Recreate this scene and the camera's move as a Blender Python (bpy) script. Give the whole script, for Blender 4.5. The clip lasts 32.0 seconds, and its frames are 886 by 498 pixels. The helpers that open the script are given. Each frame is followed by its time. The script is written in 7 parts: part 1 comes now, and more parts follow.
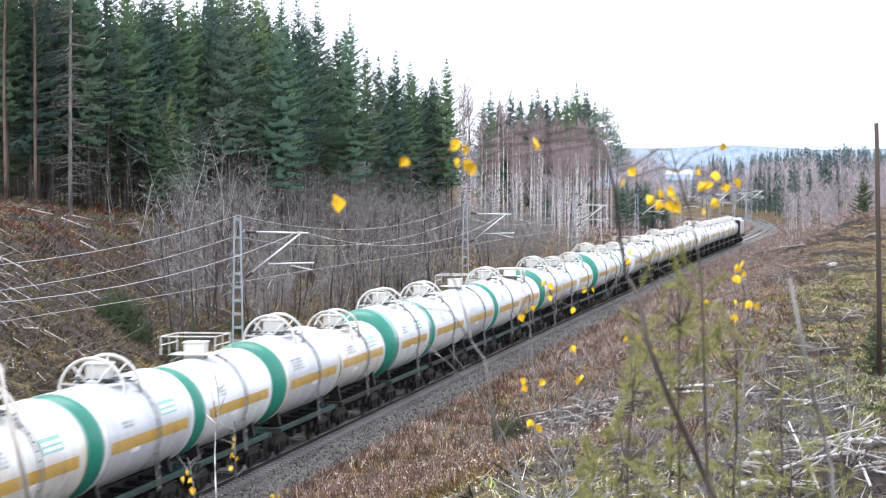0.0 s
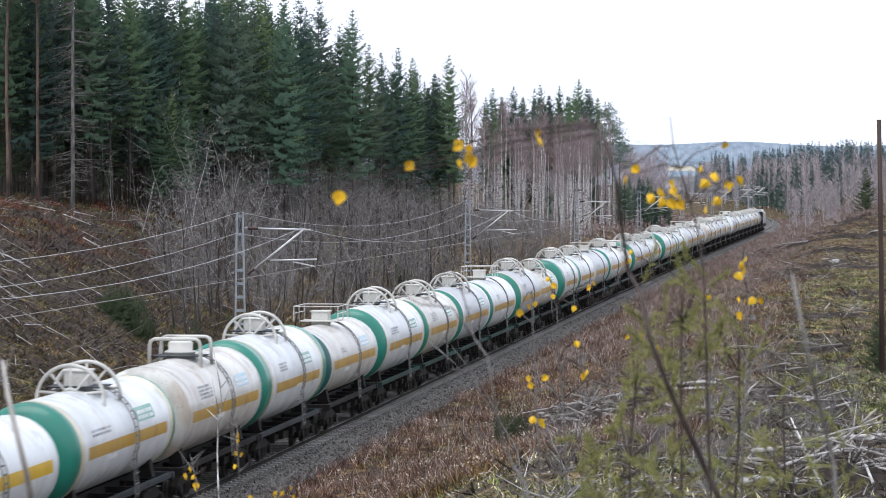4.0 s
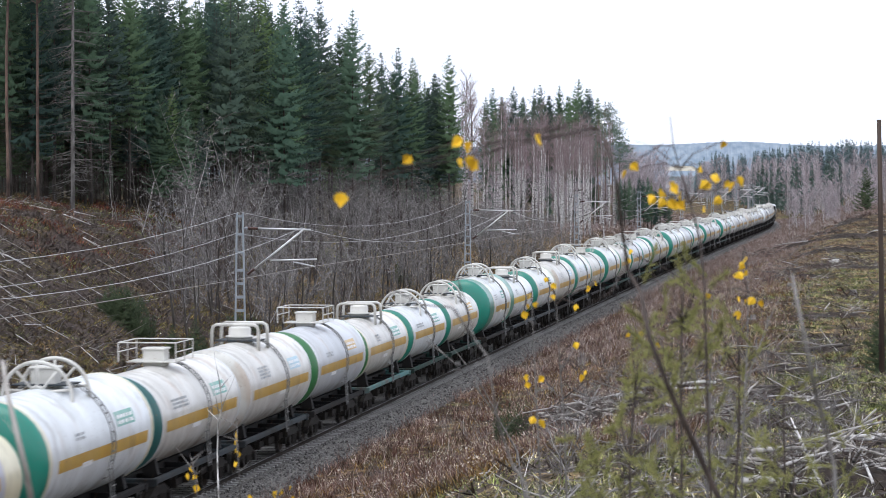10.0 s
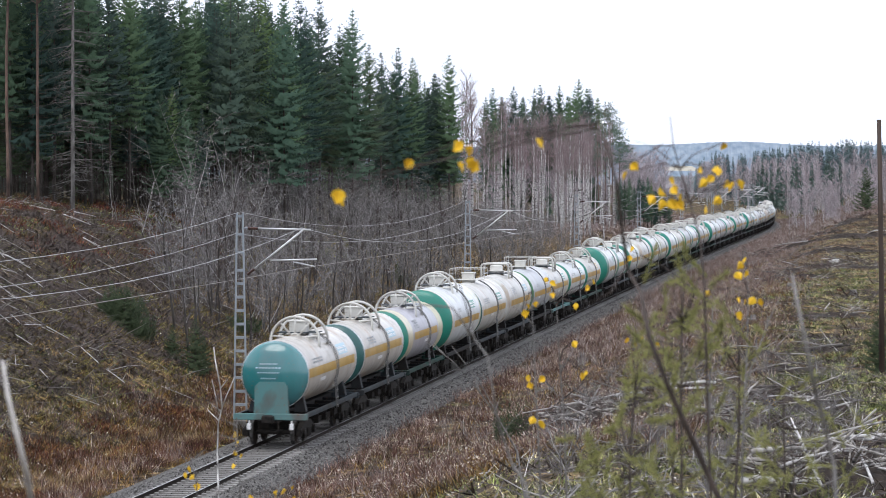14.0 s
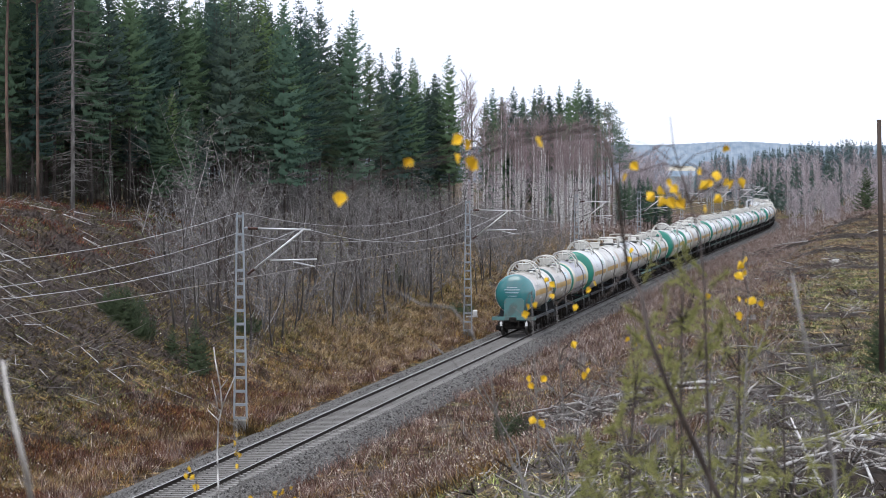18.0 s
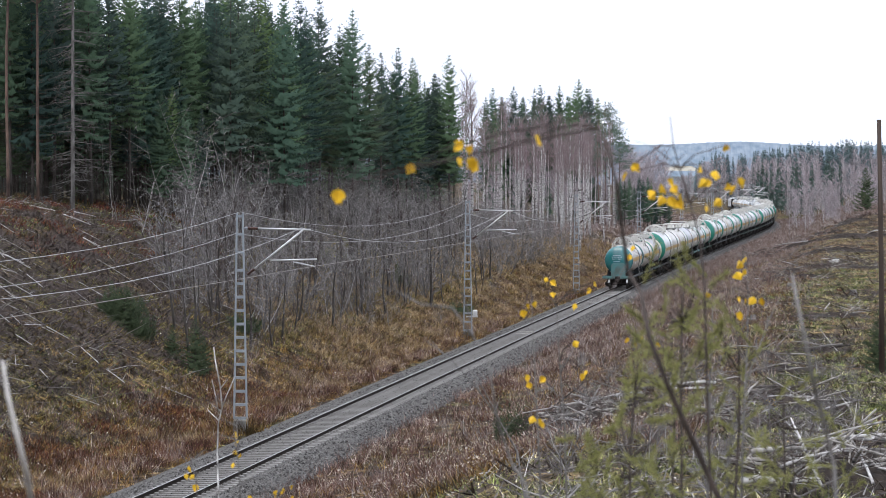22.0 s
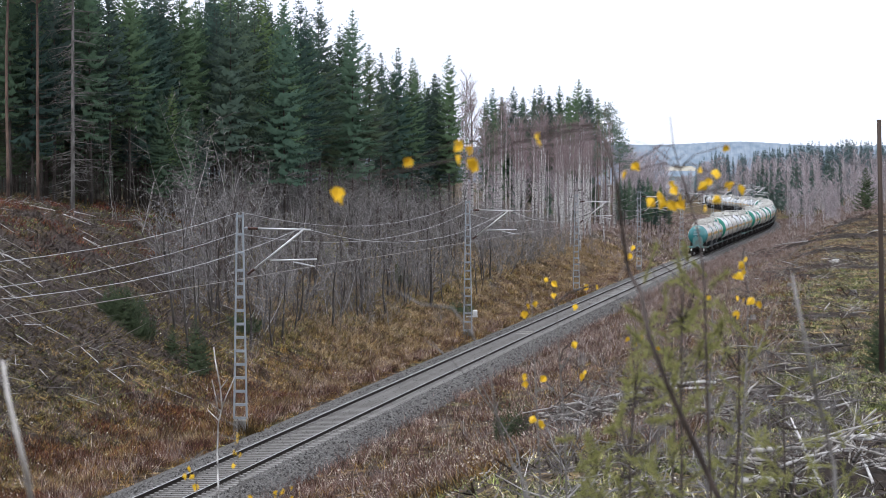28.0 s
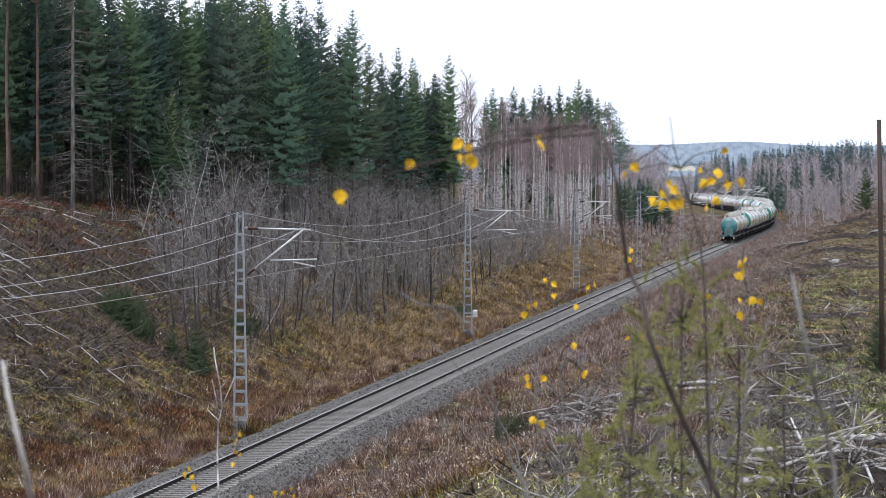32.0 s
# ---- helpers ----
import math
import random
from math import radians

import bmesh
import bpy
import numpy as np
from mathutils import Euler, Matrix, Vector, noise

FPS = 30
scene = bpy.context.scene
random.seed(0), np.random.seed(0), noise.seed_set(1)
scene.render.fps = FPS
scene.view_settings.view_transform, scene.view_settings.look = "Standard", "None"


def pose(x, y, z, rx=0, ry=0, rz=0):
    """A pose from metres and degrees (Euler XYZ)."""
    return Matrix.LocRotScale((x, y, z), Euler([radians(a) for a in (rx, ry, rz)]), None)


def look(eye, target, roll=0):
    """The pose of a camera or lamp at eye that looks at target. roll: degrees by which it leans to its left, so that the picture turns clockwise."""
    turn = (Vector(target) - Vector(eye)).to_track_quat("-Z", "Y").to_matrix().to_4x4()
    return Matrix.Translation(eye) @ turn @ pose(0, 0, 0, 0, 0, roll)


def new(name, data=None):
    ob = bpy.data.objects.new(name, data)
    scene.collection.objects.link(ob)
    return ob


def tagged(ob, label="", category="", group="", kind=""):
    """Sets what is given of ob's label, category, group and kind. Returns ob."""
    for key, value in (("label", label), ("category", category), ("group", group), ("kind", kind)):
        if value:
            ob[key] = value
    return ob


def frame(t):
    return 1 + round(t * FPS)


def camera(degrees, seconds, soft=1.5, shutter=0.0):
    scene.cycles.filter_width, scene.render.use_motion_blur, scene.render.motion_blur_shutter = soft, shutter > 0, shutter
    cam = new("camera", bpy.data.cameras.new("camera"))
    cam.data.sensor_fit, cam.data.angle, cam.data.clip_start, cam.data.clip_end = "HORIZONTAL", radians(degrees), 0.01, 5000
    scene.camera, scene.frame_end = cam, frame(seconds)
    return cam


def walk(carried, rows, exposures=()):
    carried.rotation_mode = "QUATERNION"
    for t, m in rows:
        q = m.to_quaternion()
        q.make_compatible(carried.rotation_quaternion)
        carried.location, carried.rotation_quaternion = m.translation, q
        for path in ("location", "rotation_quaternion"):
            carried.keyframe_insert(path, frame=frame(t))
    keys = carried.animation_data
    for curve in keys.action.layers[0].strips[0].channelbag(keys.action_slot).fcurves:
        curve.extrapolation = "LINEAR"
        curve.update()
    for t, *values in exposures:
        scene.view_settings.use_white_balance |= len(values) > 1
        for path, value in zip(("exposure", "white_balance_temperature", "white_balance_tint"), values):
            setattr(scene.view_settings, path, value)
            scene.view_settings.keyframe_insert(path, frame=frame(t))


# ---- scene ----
# Rail top is z = 0; y runs away from the camera, x to its right.
cam = camera(18.16, 32.0, soft=0.8, shutter=0.5)
REST = pose(0, 0, 10.08, 90 - 1.464, 0.065, 0)
JOLT = pose(0, 0, 10.08, 90 - 1.394, 0.065, -0.05)
walk(cam, [(0.0, JOLT), (0.1, REST), (16.0, REST), (32.0, REST)],
     exposures=[(0.0, 0.84), (0.2, 0.30), (0.5, 0.20), (1.0, 0.20), (2.0, -0.04), (3.0, 0.06), (7.0, 0.12), (13.0, 0.10), (32.0, 0.10)])
cam.data.dof.use_dof = True
cam.data.dof.focus_distance = 140.0
cam.data.dof.aperture_fstop = 7.5

# ---- world and light: a bright overcast sky ----
world = bpy.data.worlds.new("world")
scene.world = world
world.use_nodes = True
wn, wl = world.node_tree.nodes, world.node_tree.links
sky = wn.new("ShaderNodeTexSky")
sky.sky_type, sky.sun_disc = "NISHITA", False
sky.sun_elevation, sky.sun_rotation = radians(60), radians(-25)
sky.dust_density = 3.0
grey = wn.new("ShaderNodeHueSaturation")
grey.inputs["Saturation"].default_value = 0.18
cloud = wn.new("ShaderNodeMix")
cloud.data_type = "RGBA"
cloud.inputs[0].default_value = 0.75
cloud.inputs[7].default_value = (10.0, 10.75, 12.7, 1)
wl.new(sky.outputs[0], grey.inputs["Color"])
wl.new(grey.outputs[0], cloud.inputs[6])
wl.new(cloud.outputs[2], wn["Background"].inputs[0])
wn["Background"].inputs[1].default_value = 0.125
sun = new("sun", bpy.data.lights.new("sun", "SUN"))
sun.data.energy, sun.data.angle, sun.data.color = 1.5, radians(40), (1.0, 0.985, 0.96)
sun.matrix_world = look((-14, 10, 60), (0, 40, 0))

# ---- materials ----
def mat(name, rough=0.8, metal=0.0):
    m = bpy.data.materials.new(name)
    m.use_nodes = True
    b = m.node_tree.nodes["Principled BSDF"]
    b.inputs["Roughness"].default_value, b.inputs["Metallic"].default_value = rough, metal
    return m, m.node_tree.nodes, m.node_tree.links, b


def noise_tex(n, l, scale, detail=6.0, coord="Object", stretch=None):
    tc = n.new("ShaderNodeTexCoord")
    t = n.new("ShaderNodeTexNoise")
    t.inputs["Scale"].default_value, t.inputs["Detail"].default_value = scale, detail
    src = tc.outputs[coord]
    if stretch:
        mp = n.new("ShaderNodeMapping")
        mp.inputs["Scale"].default_value = stretch
        l.new(src, mp.inputs[0])
        src = mp.outputs[0]
    l.new(src, t.inputs["Vector"])
    return t.outputs[0]


def ramp(n, l, fac, stops):
    r = n.new("ShaderNodeValToRGB")
    e = r.color_ramp.elements
    while len(e) < len(stops):
        e.new(0.5)
    for k, (p, c) in zip(e, stops):
        k.position, k.color = p, (*c, 1)
    l.new(fac, r.inputs[0])
    return r.outputs[0]


def blend(n, l, fac, a, b, kind="MIX"):
    m = n.new("ShaderNodeMix")
    m.data_type, m.blend_type = "RGBA", kind
    for sock, v in ((m.inputs[0], fac), (m.inputs[6], a), (m.inputs[7], b)):
        if isinstance(v, (int, float)):
            sock.default_value = v
        elif isinstance(v, tuple):
            sock.default_value = (*v, 1)
        else:
            l.new(v, sock)
    return m.outputs[2]


def bump(n, l, b, height, strength=0.4, dist=0.02):
    u = n.new("ShaderNodeBump")
    u.inputs["Strength"].default_value, u.inputs["Distance"].default_value = strength, dist
    l.new(height, u.inputs["Height"])
    l.new(u.outputs[0], b.inputs["Normal"])


def speckled(name, a, b_, scale, rough=0.85, metal=0.0, relief=0.0, coord="Object", stretch=None, big=None):
    """A surface of two tones in noise, with an optional broad stain colour."""
    m, n, l, b = mat(name, rough, metal)
    t = noise_tex(n, l, scale, 8, coord, stretch)
    col = ramp(n, l, t, [(0.32, a), (0.68, b_)])
    if big:
        t2 = noise_tex(n, l, scale * 0.13, 4, coord, stretch)
        k = ramp(n, l, t2, [(0.45, (0, 0, 0)), (0.7, (1, 1, 1))])
        col = blend(n, l, k, col, big)
    l.new(col, b.inputs["Base Color"])
    if relief:
        bump(n, l, b, t, 0.6, relief)
    return m


def island(name, stops, rough=0.9, patch=None, patch_scale=0.05, gloss=0.2, thin=0.0, each=None, mottle=None):
    """Foliage, blades and twigs: a tone for every loose piece, drifting over the ground."""
    m, n, l, b = mat(name, rough)
    b.inputs["Specular IOR Level"].default_value = gloss
    g = n.new("ShaderNodeNewGeometry")
    col = ramp(n, l, g.outputs["Random Per Island"], stops)
    if patch:
        t = noise_tex(n, l, patch_scale, 5, "Object")
        k = ramp(n, l, t, [(0.49, (0, 0, 0)), (0.57, (1, 1, 1))])
        col = blend(n, l, k, col, patch)
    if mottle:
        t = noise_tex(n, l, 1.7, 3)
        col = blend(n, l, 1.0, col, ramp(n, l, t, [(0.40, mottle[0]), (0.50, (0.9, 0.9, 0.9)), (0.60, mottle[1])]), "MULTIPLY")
    if each:
        info = n.new("ShaderNodeObjectInfo")
        col = blend(n, l, 1.0, col, ramp(n, l, info.outputs["Random"], each), "MULTIPLY")
    l.new(col, b.inputs["Base Color"])
    if thin:
        tr = n.new("ShaderNodeBsdfTranslucent")
        l.new(col, tr.inputs[0])
        mx = n.new("ShaderNodeMixShader")
        mx.inputs[0].default_value = thin
        l.new(b.outputs[0], mx.inputs[1])
        l.new(tr.outputs[0], mx.inputs[2])
        l.new(mx.outputs[0], n["Material Output"].inputs[0])
    return m


def painted(name, base, dirt=(0.16, 0.13, 0.10), amount=0.5, rough=0.32, gloss=0.35, rust=0.0):
    """Old vehicle paint: streaks that run down, blotches and rust specks."""
    m, n, l, b = mat(name, rough)
    streak = noise_tex(n, l, 1.0, 5, "Object", (0.5, 0.8, 0.22))
    blotch = noise_tex(n, l, 1.7, 8)
    speck = noise_tex(n, l, 14.0, 3)
    k1 = ramp(n, l, streak, [(0.46, (0, 0, 0)), (0.74, (amount * 0.8,) * 3)])
    col = blend(n, l, k1, base, dirt)
    k2 = ramp(n, l, blotch, [(0.5, (0, 0, 0)), (0.8, (amount * 0.6,) * 3)])
    col = blend(n, l, k2, col, tuple(c * 0.6 + 0.06 for c in base))
    k3 = ramp(n, l, speck, [(0.64, (0, 0, 0)), (0.74, (amount,) * 3)])
    col = blend(n, l, k3, col, (0.19, 0.10, 0.05))
    stain = noise_tex(n, l, 0.8, 9, "Object", (1.0, 1.6, 0.55))
    k4 = ramp(n, l, stain, [(0.55, (0, 0, 0)), (0.60, (amount * 0.5,) * 3), (0.72, (amount * 0.9,) * 3)])
    col = blend(n, l, k4, col, tuple(0.55 * c for c in dirt))
    if rust:
        tan = noise_tex(n, l, 1.1, 7, "Object", (0.8, 1.0, 0.5))
        col = blend(n, l, ramp(n, l, tan, [(0.53, (0, 0, 0)), (0.66, (rust,) * 3)]), col, (0.36, 0.235, 0.14))
    l.new(col, b.inputs["Base Color"])
    rr = n.new("ShaderNodeMapRange")
    rr.inputs[3].default_value, rr.inputs[4].default_value = rough - 0.08, rough + 0.22
    l.new(blotch, rr.inputs[0])
    l.new(rr.outputs[0], b.inputs["Roughness"])
    b.inputs["Coat Weight"].default_value, b.inputs["Coat Roughness"].default_value = gloss, 0.16
    if not gloss:
        b.inputs["Specular IOR Level"].default_value = 0.2
    bump(n, l, b, blotch, 0.12, 0.02)
    return m


M = {}
M["white"] = painted("white_paint", (0.77, 0.81, 0.83), dirt=(0.30, 0.30, 0.295), amount=0.55, rust=0.25)
M["cream"] = painted("cream_paint", (0.70, 0.69, 0.65), dirt=(0.25, 0.22, 0.18), amount=0.65, rust=0.5)
M["grimy"] = painted("grimy_cream_paint", (0.62, 0.59, 0.54), dirt=(0.22, 0.17, 0.13), amount=0.7, rust=0.7)
M["silver"] = painted("silver_paint", (0.55, 0.58, 0.62), amount=0.4, rough=0.36, rust=0.3)
M["lilac"] = painted("lilac_grey_paint", (0.47, 0.46, 0.52), amount=0.4)
M["green"] = painted("green_paint", (0.010, 0.215, 0.155), dirt=(0.05, 0.12, 0.09), amount=0.4)
M["grass_green"] = painted("leaf_green_paint", (0.03, 0.17, 0.055), dirt=(0.05, 0.1, 0.05), amount=0.4)
M["teal"] = painted("teal_paint", (0.014, 0.165, 0.172), dirt=(0.13, 0.29, 0.31), amount=0.7, rough=0.14, gloss=1.0)
M["dark_teal"] = painted("dark_teal_paint", (0.012, 0.10, 0.10), dirt=(0.05, 0.12, 0.11), amount=0.5)
M["rim_cream"] = painted("pale_yellow_paint", (0.72, 0.66, 0.47), amount=0.35)
M["yellow"] = painted("yellow_paint", (0.58, 0.34, 0.045), dirt=(0.36, 0.27, 0.12), amount=0.7)
M["bright_yellow"] = painted("bright_yellow_paint", (0.75, 0.47, 0.01), amount=0.3)
M["pale_blue"] = painted("pale_blue_paint", (0.33, 0.55, 0.66), dirt=(0.5, 0.55, 0.55), amount=0.6)
M["plate_green"] = painted("plate_green_paint", (0.06, 0.33, 0.25), dirt=(0.4, 0.45, 0.42), amount=0.6)
M["frame_green"] = painted("frame_green_paint", (0.014, 0.050, 0.042), dirt=(0.04, 0.033, 0.028), amount=0.8, rough=0.6, gloss=0.0)
M["frame_grey"] = painted("frame_grey_paint", (0.034, 0.045, 0.053), dirt=(0.035, 0.028, 0.024), amount=0.85, rough=0.55, gloss=0.0)
M["frame_black"] = painted("frame_black_paint", (0.011, 0.011, 0.012), dirt=(0.032, 0.026, 0.022), amount=0.6, rough=0.65, gloss=0.0)
M["shield"] = painted("faded_teal_paint", (0.09, 0.22, 0.22), dirt=(0.20, 0.12, 0.10), amount=0.8, rough=0.6, gloss=0.0)
M["guard"] = painted("guard_white_paint", (0.62, 0.61, 0.57), amount=0.55, rough=0.5)
M["ink"] = speckled("faded_ink", (0.17, 0.20, 0.22), (0.52, 0.53, 0.53), 5.0)
M["tag"] = speckled("white_tag", (0.7, 0.7, 0.7), (0.85, 0.85, 0.85), 9.0)
M["running"] = speckled("oily_steel", (0.012, 0.011, 0.011), (0.035, 0.03, 0.026), 7.0, 0.7, 0.2)
M["wheel"] = speckled("brown_wheel_steel", (0.018, 0.015, 0.013), (0.05, 0.038, 0.03), 6.0, 0.7, 0.2)
M["tread"] = speckled("worn_tread_steel", (0.05, 0.047, 0.045), (0.11, 0.105, 0.10), 12.0, 0.45, 0.8)
M["rail"] = speckled("rusty_rail_web", (0.016, 0.012, 0.010), (0.040, 0.030, 0.024), 10.0, 0.8, 0.1, coord="Generated")
M["railtop"] = speckled("polished_rail_head", (0.30, 0.30, 0.31), (0.44, 0.44, 0.45), 4.0, 0.45, 0.8)
M["sleeper"] = speckled("weathered_concrete", (0.20, 0.19, 0.18), (0.36, 0.345, 0.33), 6.0, 0.9, relief=0.01, big=(0.10, 0.092, 0.085))
M["galv"] = speckled("galvanised_steel", (0.23, 0.26, 0.285), (0.34, 0.37, 0.395), 3.0, 0.5, 0.35)
M["tube"] = speckled("pale_alloy_tube", (0.55, 0.56, 0.56), (0.7, 0.7, 0.7), 5.0, 0.4, 0.5)
M["insulator"] = speckled("brown_porcelain", (0.05, 0.025, 0.02), (0.09, 0.04, 0.03), 8.0, 0.25)
M["ladder"] = speckled("grey_ladder_steel", (0.10, 0.10, 0.10), (0.26, 0.26, 0.255), 4.0, 0.55, 0.3)
M["wire"] = speckled("grey_wire", (0.36, 0.36, 0.36), (0.5, 0.5, 0.5), 2.0, 0.45, 0.6)
M["contact"] = speckled("weathered_copper_wire", (0.22, 0.2, 0.18), (0.34, 0.31, 0.28), 2.0, 0.5, 0.5)
M["stone"] = speckled("granite", (0.36, 0.35, 0.335), (0.66, 0.65, 0.62), 7.0, 0.85, relief=0.02)
for k in ("running", "wheel", "rail"):
    M[k].node_tree.nodes["Principled BSDF"].inputs["Specular IOR Level"].default_value = 0.15
M["ballast_stone"] = island("crushed_granite", [(0.0, (0.028, 0.026, 0.025)), (0.5, (0.080, 0.075, 0.072)), (1.0, (0.23, 0.22, 0.21))], gloss=0.3)
M["bark_spruce"] = speckled("spruce_bark", (0.032, 0.026, 0.023), (0.095, 0.08, 0.07), 5.0, 0.95, stretch=(1, 1, 0.25), relief=0.02)
M["bark_pine"] = speckled("pine_bark", (0.06, 0.042, 0.036), (0.20, 0.13, 0.10), 5.0, 0.95, stretch=(1, 1, 0.3), relief=0.02)
M["bark_alder"] = speckled("alder_bark", (0.10, 0.093, 0.088), (0.23, 0.215, 0.205), 6.0, 0.9, stretch=(1, 1, 0.3))
M["dead"] = speckled("bleached_wood", (0.17, 0.155, 0.14), (0.50, 0.47, 0.435), 5.0, 0.9, stretch=(1, 1, 0.4))
M["post"] = speckled("dark_creosoted_wood", (0.035, 0.024, 0.018), (0.075, 0.052, 0.04), 6.0, 0.8, stretch=(1, 1, 0.1))


def birch_bark():
    m, n, l, b = mat("birch_bark", 0.7)
    t = noise_tex(n, l, 2.2, 6, "Object", (1, 1, 2.6))
    col = ramp(n, l, t, [(0.41, (0.05, 0.045, 0.042)), (0.48, (0.42, 0.40, 0.39)), (0.70, (0.68, 0.66, 0.65))])
    l.new(col, b.inputs["Base Color"])
    return m


M["birch"] = birch_bark()
TREE_TONES = [(0.0, (0.48, 0.49, 0.52)), (0.35, (0.74, 0.76, 0.77)), (0.7, (0.98, 0.97, 0.86)), (1.0, (1.25, 1.15, 0.82))]
M["needle"] = island("spruce_needles", [(0.0, (0.092, 0.165, 0.134)), (0.55, (0.112, 0.193, 0.154)), (1.0, (0.134, 0.218, 0.171))], thin=0.35, each=TREE_TONES)
M["needle_b"] = island("spruce_needles_light", [(0.0, (0.109, 0.182, 0.112)), (0.55, (0.134, 0.213, 0.129)), (1.0, (0.160, 0.238, 0.143))], thin=0.35, each=TREE_TONES)
M["needle_c"] = island("spruce_needles_grey", [(0.0, (0.090, 0.138, 0.118)), (0.55, (0.108, 0.162, 0.136)), (1.0, (0.130, 0.185, 0.150))], thin=0.35, each=TREE_TONES)
# Far spruces: needle tones lightened and blued to carry the distance haze.
M["hazed_needle"] = island("hazed_far_spruces", [(0.0, (0.105, 0.150, 0.160)), (0.6, (0.135, 0.185, 0.19)), (1.0, (0.17, 0.22, 0.22))])
# Spruces across the bend: some aerial haze is mixed into the needle tones.
M["mid_needle"] = island("hazed_bend_spruces", [(0.0, (0.088, 0.135, 0.118)), (0.6, (0.118, 0.172, 0.148)), (1.0, (0.15, 0.208, 0.17))], thin=0.3)
M["juniper"] = island("juniper_needles", [(0.0, (0.055, 0.080, 0.045)), (0.55, (0.080, 0.110, 0.060)), (1.0, (0.115, 0.145, 0.080))], thin=0.4)
M["pine"] = island("pine_needles", [(0.0, (0.08, 0.125, 0.105)), (0.6, (0.125, 0.175, 0.135)), (1.0, (0.17, 0.215, 0.155))], thin=0.4)
M["pine_young"] = island("young_pine_needles", [(0.0, (0.17, 0.18, 0.062)), (0.6, (0.29, 0.29, 0.105)), (1.0, (0.42, 0.39, 0.18))], thin=0.4)
M["twig_grey"] = island("grey_twigs", [(0.0, (0.085, 0.078, 0.077)), (0.5, (0.175, 0.162, 0.16)), (0.85, (0.27, 0.255, 0.25)), (1.0, (0.58, 0.56, 0.545))])
M["twig_birch"] = island("birch_twigs", [(0.0, (0.14, 0.10, 0.102)), (0.6, (0.26, 0.20, 0.203)), (1.0, (0.42, 0.345, 0.35))])
# Far birch twigs: purplish tones paled, with the haze painted in.
M["hazed_twig"] = island("hazed_birch_twigs", [(0.0, (0.215, 0.18, 0.19)), (0.6, (0.37, 0.32, 0.34)), (1.0, (0.56, 0.50, 0.525))])
M["twig_alder"] = island("pale_alder_twigs", [(0.0, (0.16, 0.145, 0.14)), (0.5, (0.28, 0.26, 0.25)), (1.0, (0.55, 0.53, 0.51))])
M["twig_dark"] = island("dark_twigs", [(0.0, (0.045, 0.035, 0.032)), (1.0, (0.12, 0.095, 0.085))])
M["slash"] = island("grey_slash", [(0.0, (0.036, 0.031, 0.03)), (0.55, (0.07, 0.062, 0.060)), (0.9, (0.12, 0.108, 0.104)), (1.0, (0.42, 0.395, 0.38))], mottle=((0.38, 0.36, 0.36), (1.7, 1.65, 1.5)))
M["leaf_yellow"] = island("yellow_leaves", [(0.0, (0.62, 0.36, 0.02)), (0.7, (0.80, 0.50, 0.03)), (1.0, (0.75, 0.55, 0.16))], 0.6)
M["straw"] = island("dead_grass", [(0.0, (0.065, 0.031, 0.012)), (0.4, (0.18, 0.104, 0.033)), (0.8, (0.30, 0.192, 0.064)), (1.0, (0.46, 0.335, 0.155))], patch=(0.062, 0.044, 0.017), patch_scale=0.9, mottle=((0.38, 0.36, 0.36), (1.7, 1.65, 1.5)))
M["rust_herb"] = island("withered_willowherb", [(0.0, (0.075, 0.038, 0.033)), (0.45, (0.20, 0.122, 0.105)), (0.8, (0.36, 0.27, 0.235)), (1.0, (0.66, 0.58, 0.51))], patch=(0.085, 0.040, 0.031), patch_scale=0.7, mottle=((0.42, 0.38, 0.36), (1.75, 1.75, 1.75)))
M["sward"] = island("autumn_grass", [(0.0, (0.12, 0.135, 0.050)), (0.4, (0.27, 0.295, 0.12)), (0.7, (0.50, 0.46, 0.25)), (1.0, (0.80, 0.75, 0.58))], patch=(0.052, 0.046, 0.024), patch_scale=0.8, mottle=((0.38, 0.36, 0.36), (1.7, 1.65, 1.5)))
M["pale_straw"] = island("bleached_grass", [(0.0, (0.20, 0.125, 0.060)), (0.5, (0.36, 0.255, 0.135)), (1.0, (0.60, 0.48, 0.32))], patch=(0.19, 0.135, 0.058), patch_scale=0.5, mottle=((0.55, 0.52, 0.5), (1.4, 1.4, 1.4)))
# Herbs farther off: withered tones made paler, distance haze included in the colour.
M["pale_herb"] = island("hazed_herbs", [(0.0, (0.15, 0.105, 0.095)), (0.5, (0.30, 0.235, 0.215)), (1.0, (0.55, 0.48, 0.44))], patch=(0.16, 0.105, 0.088), patch_scale=0.5, mottle=((0.5, 0.48, 0.46), (1.4, 1.4, 1.4)))
M["russet"] = island("russet_ferns", [(0.0, (0.045, 0.016, 0.010)), (0.5, (0.125, 0.046, 0.026)), (1.0, (0.24, 0.105, 0.055))], mottle=((0.5, 0.48, 0.46), (1.4, 1.4, 1.4)))
M["olive"] = island("olive_grass", [(0.0, (0.085, 0.075, 0.022)), (0.5, (0.19, 0.165, 0.048)), (1.0, (0.36, 0.30, 0.11))], mottle=((0.45, 0.45, 0.45), (1.5, 1.5, 1.4)))
M["pale_fleck"] = island("seed_heads", [(0.0, (0.42, 0.33, 0.24)), (1.0, (0.80, 0.74, 0.64))])
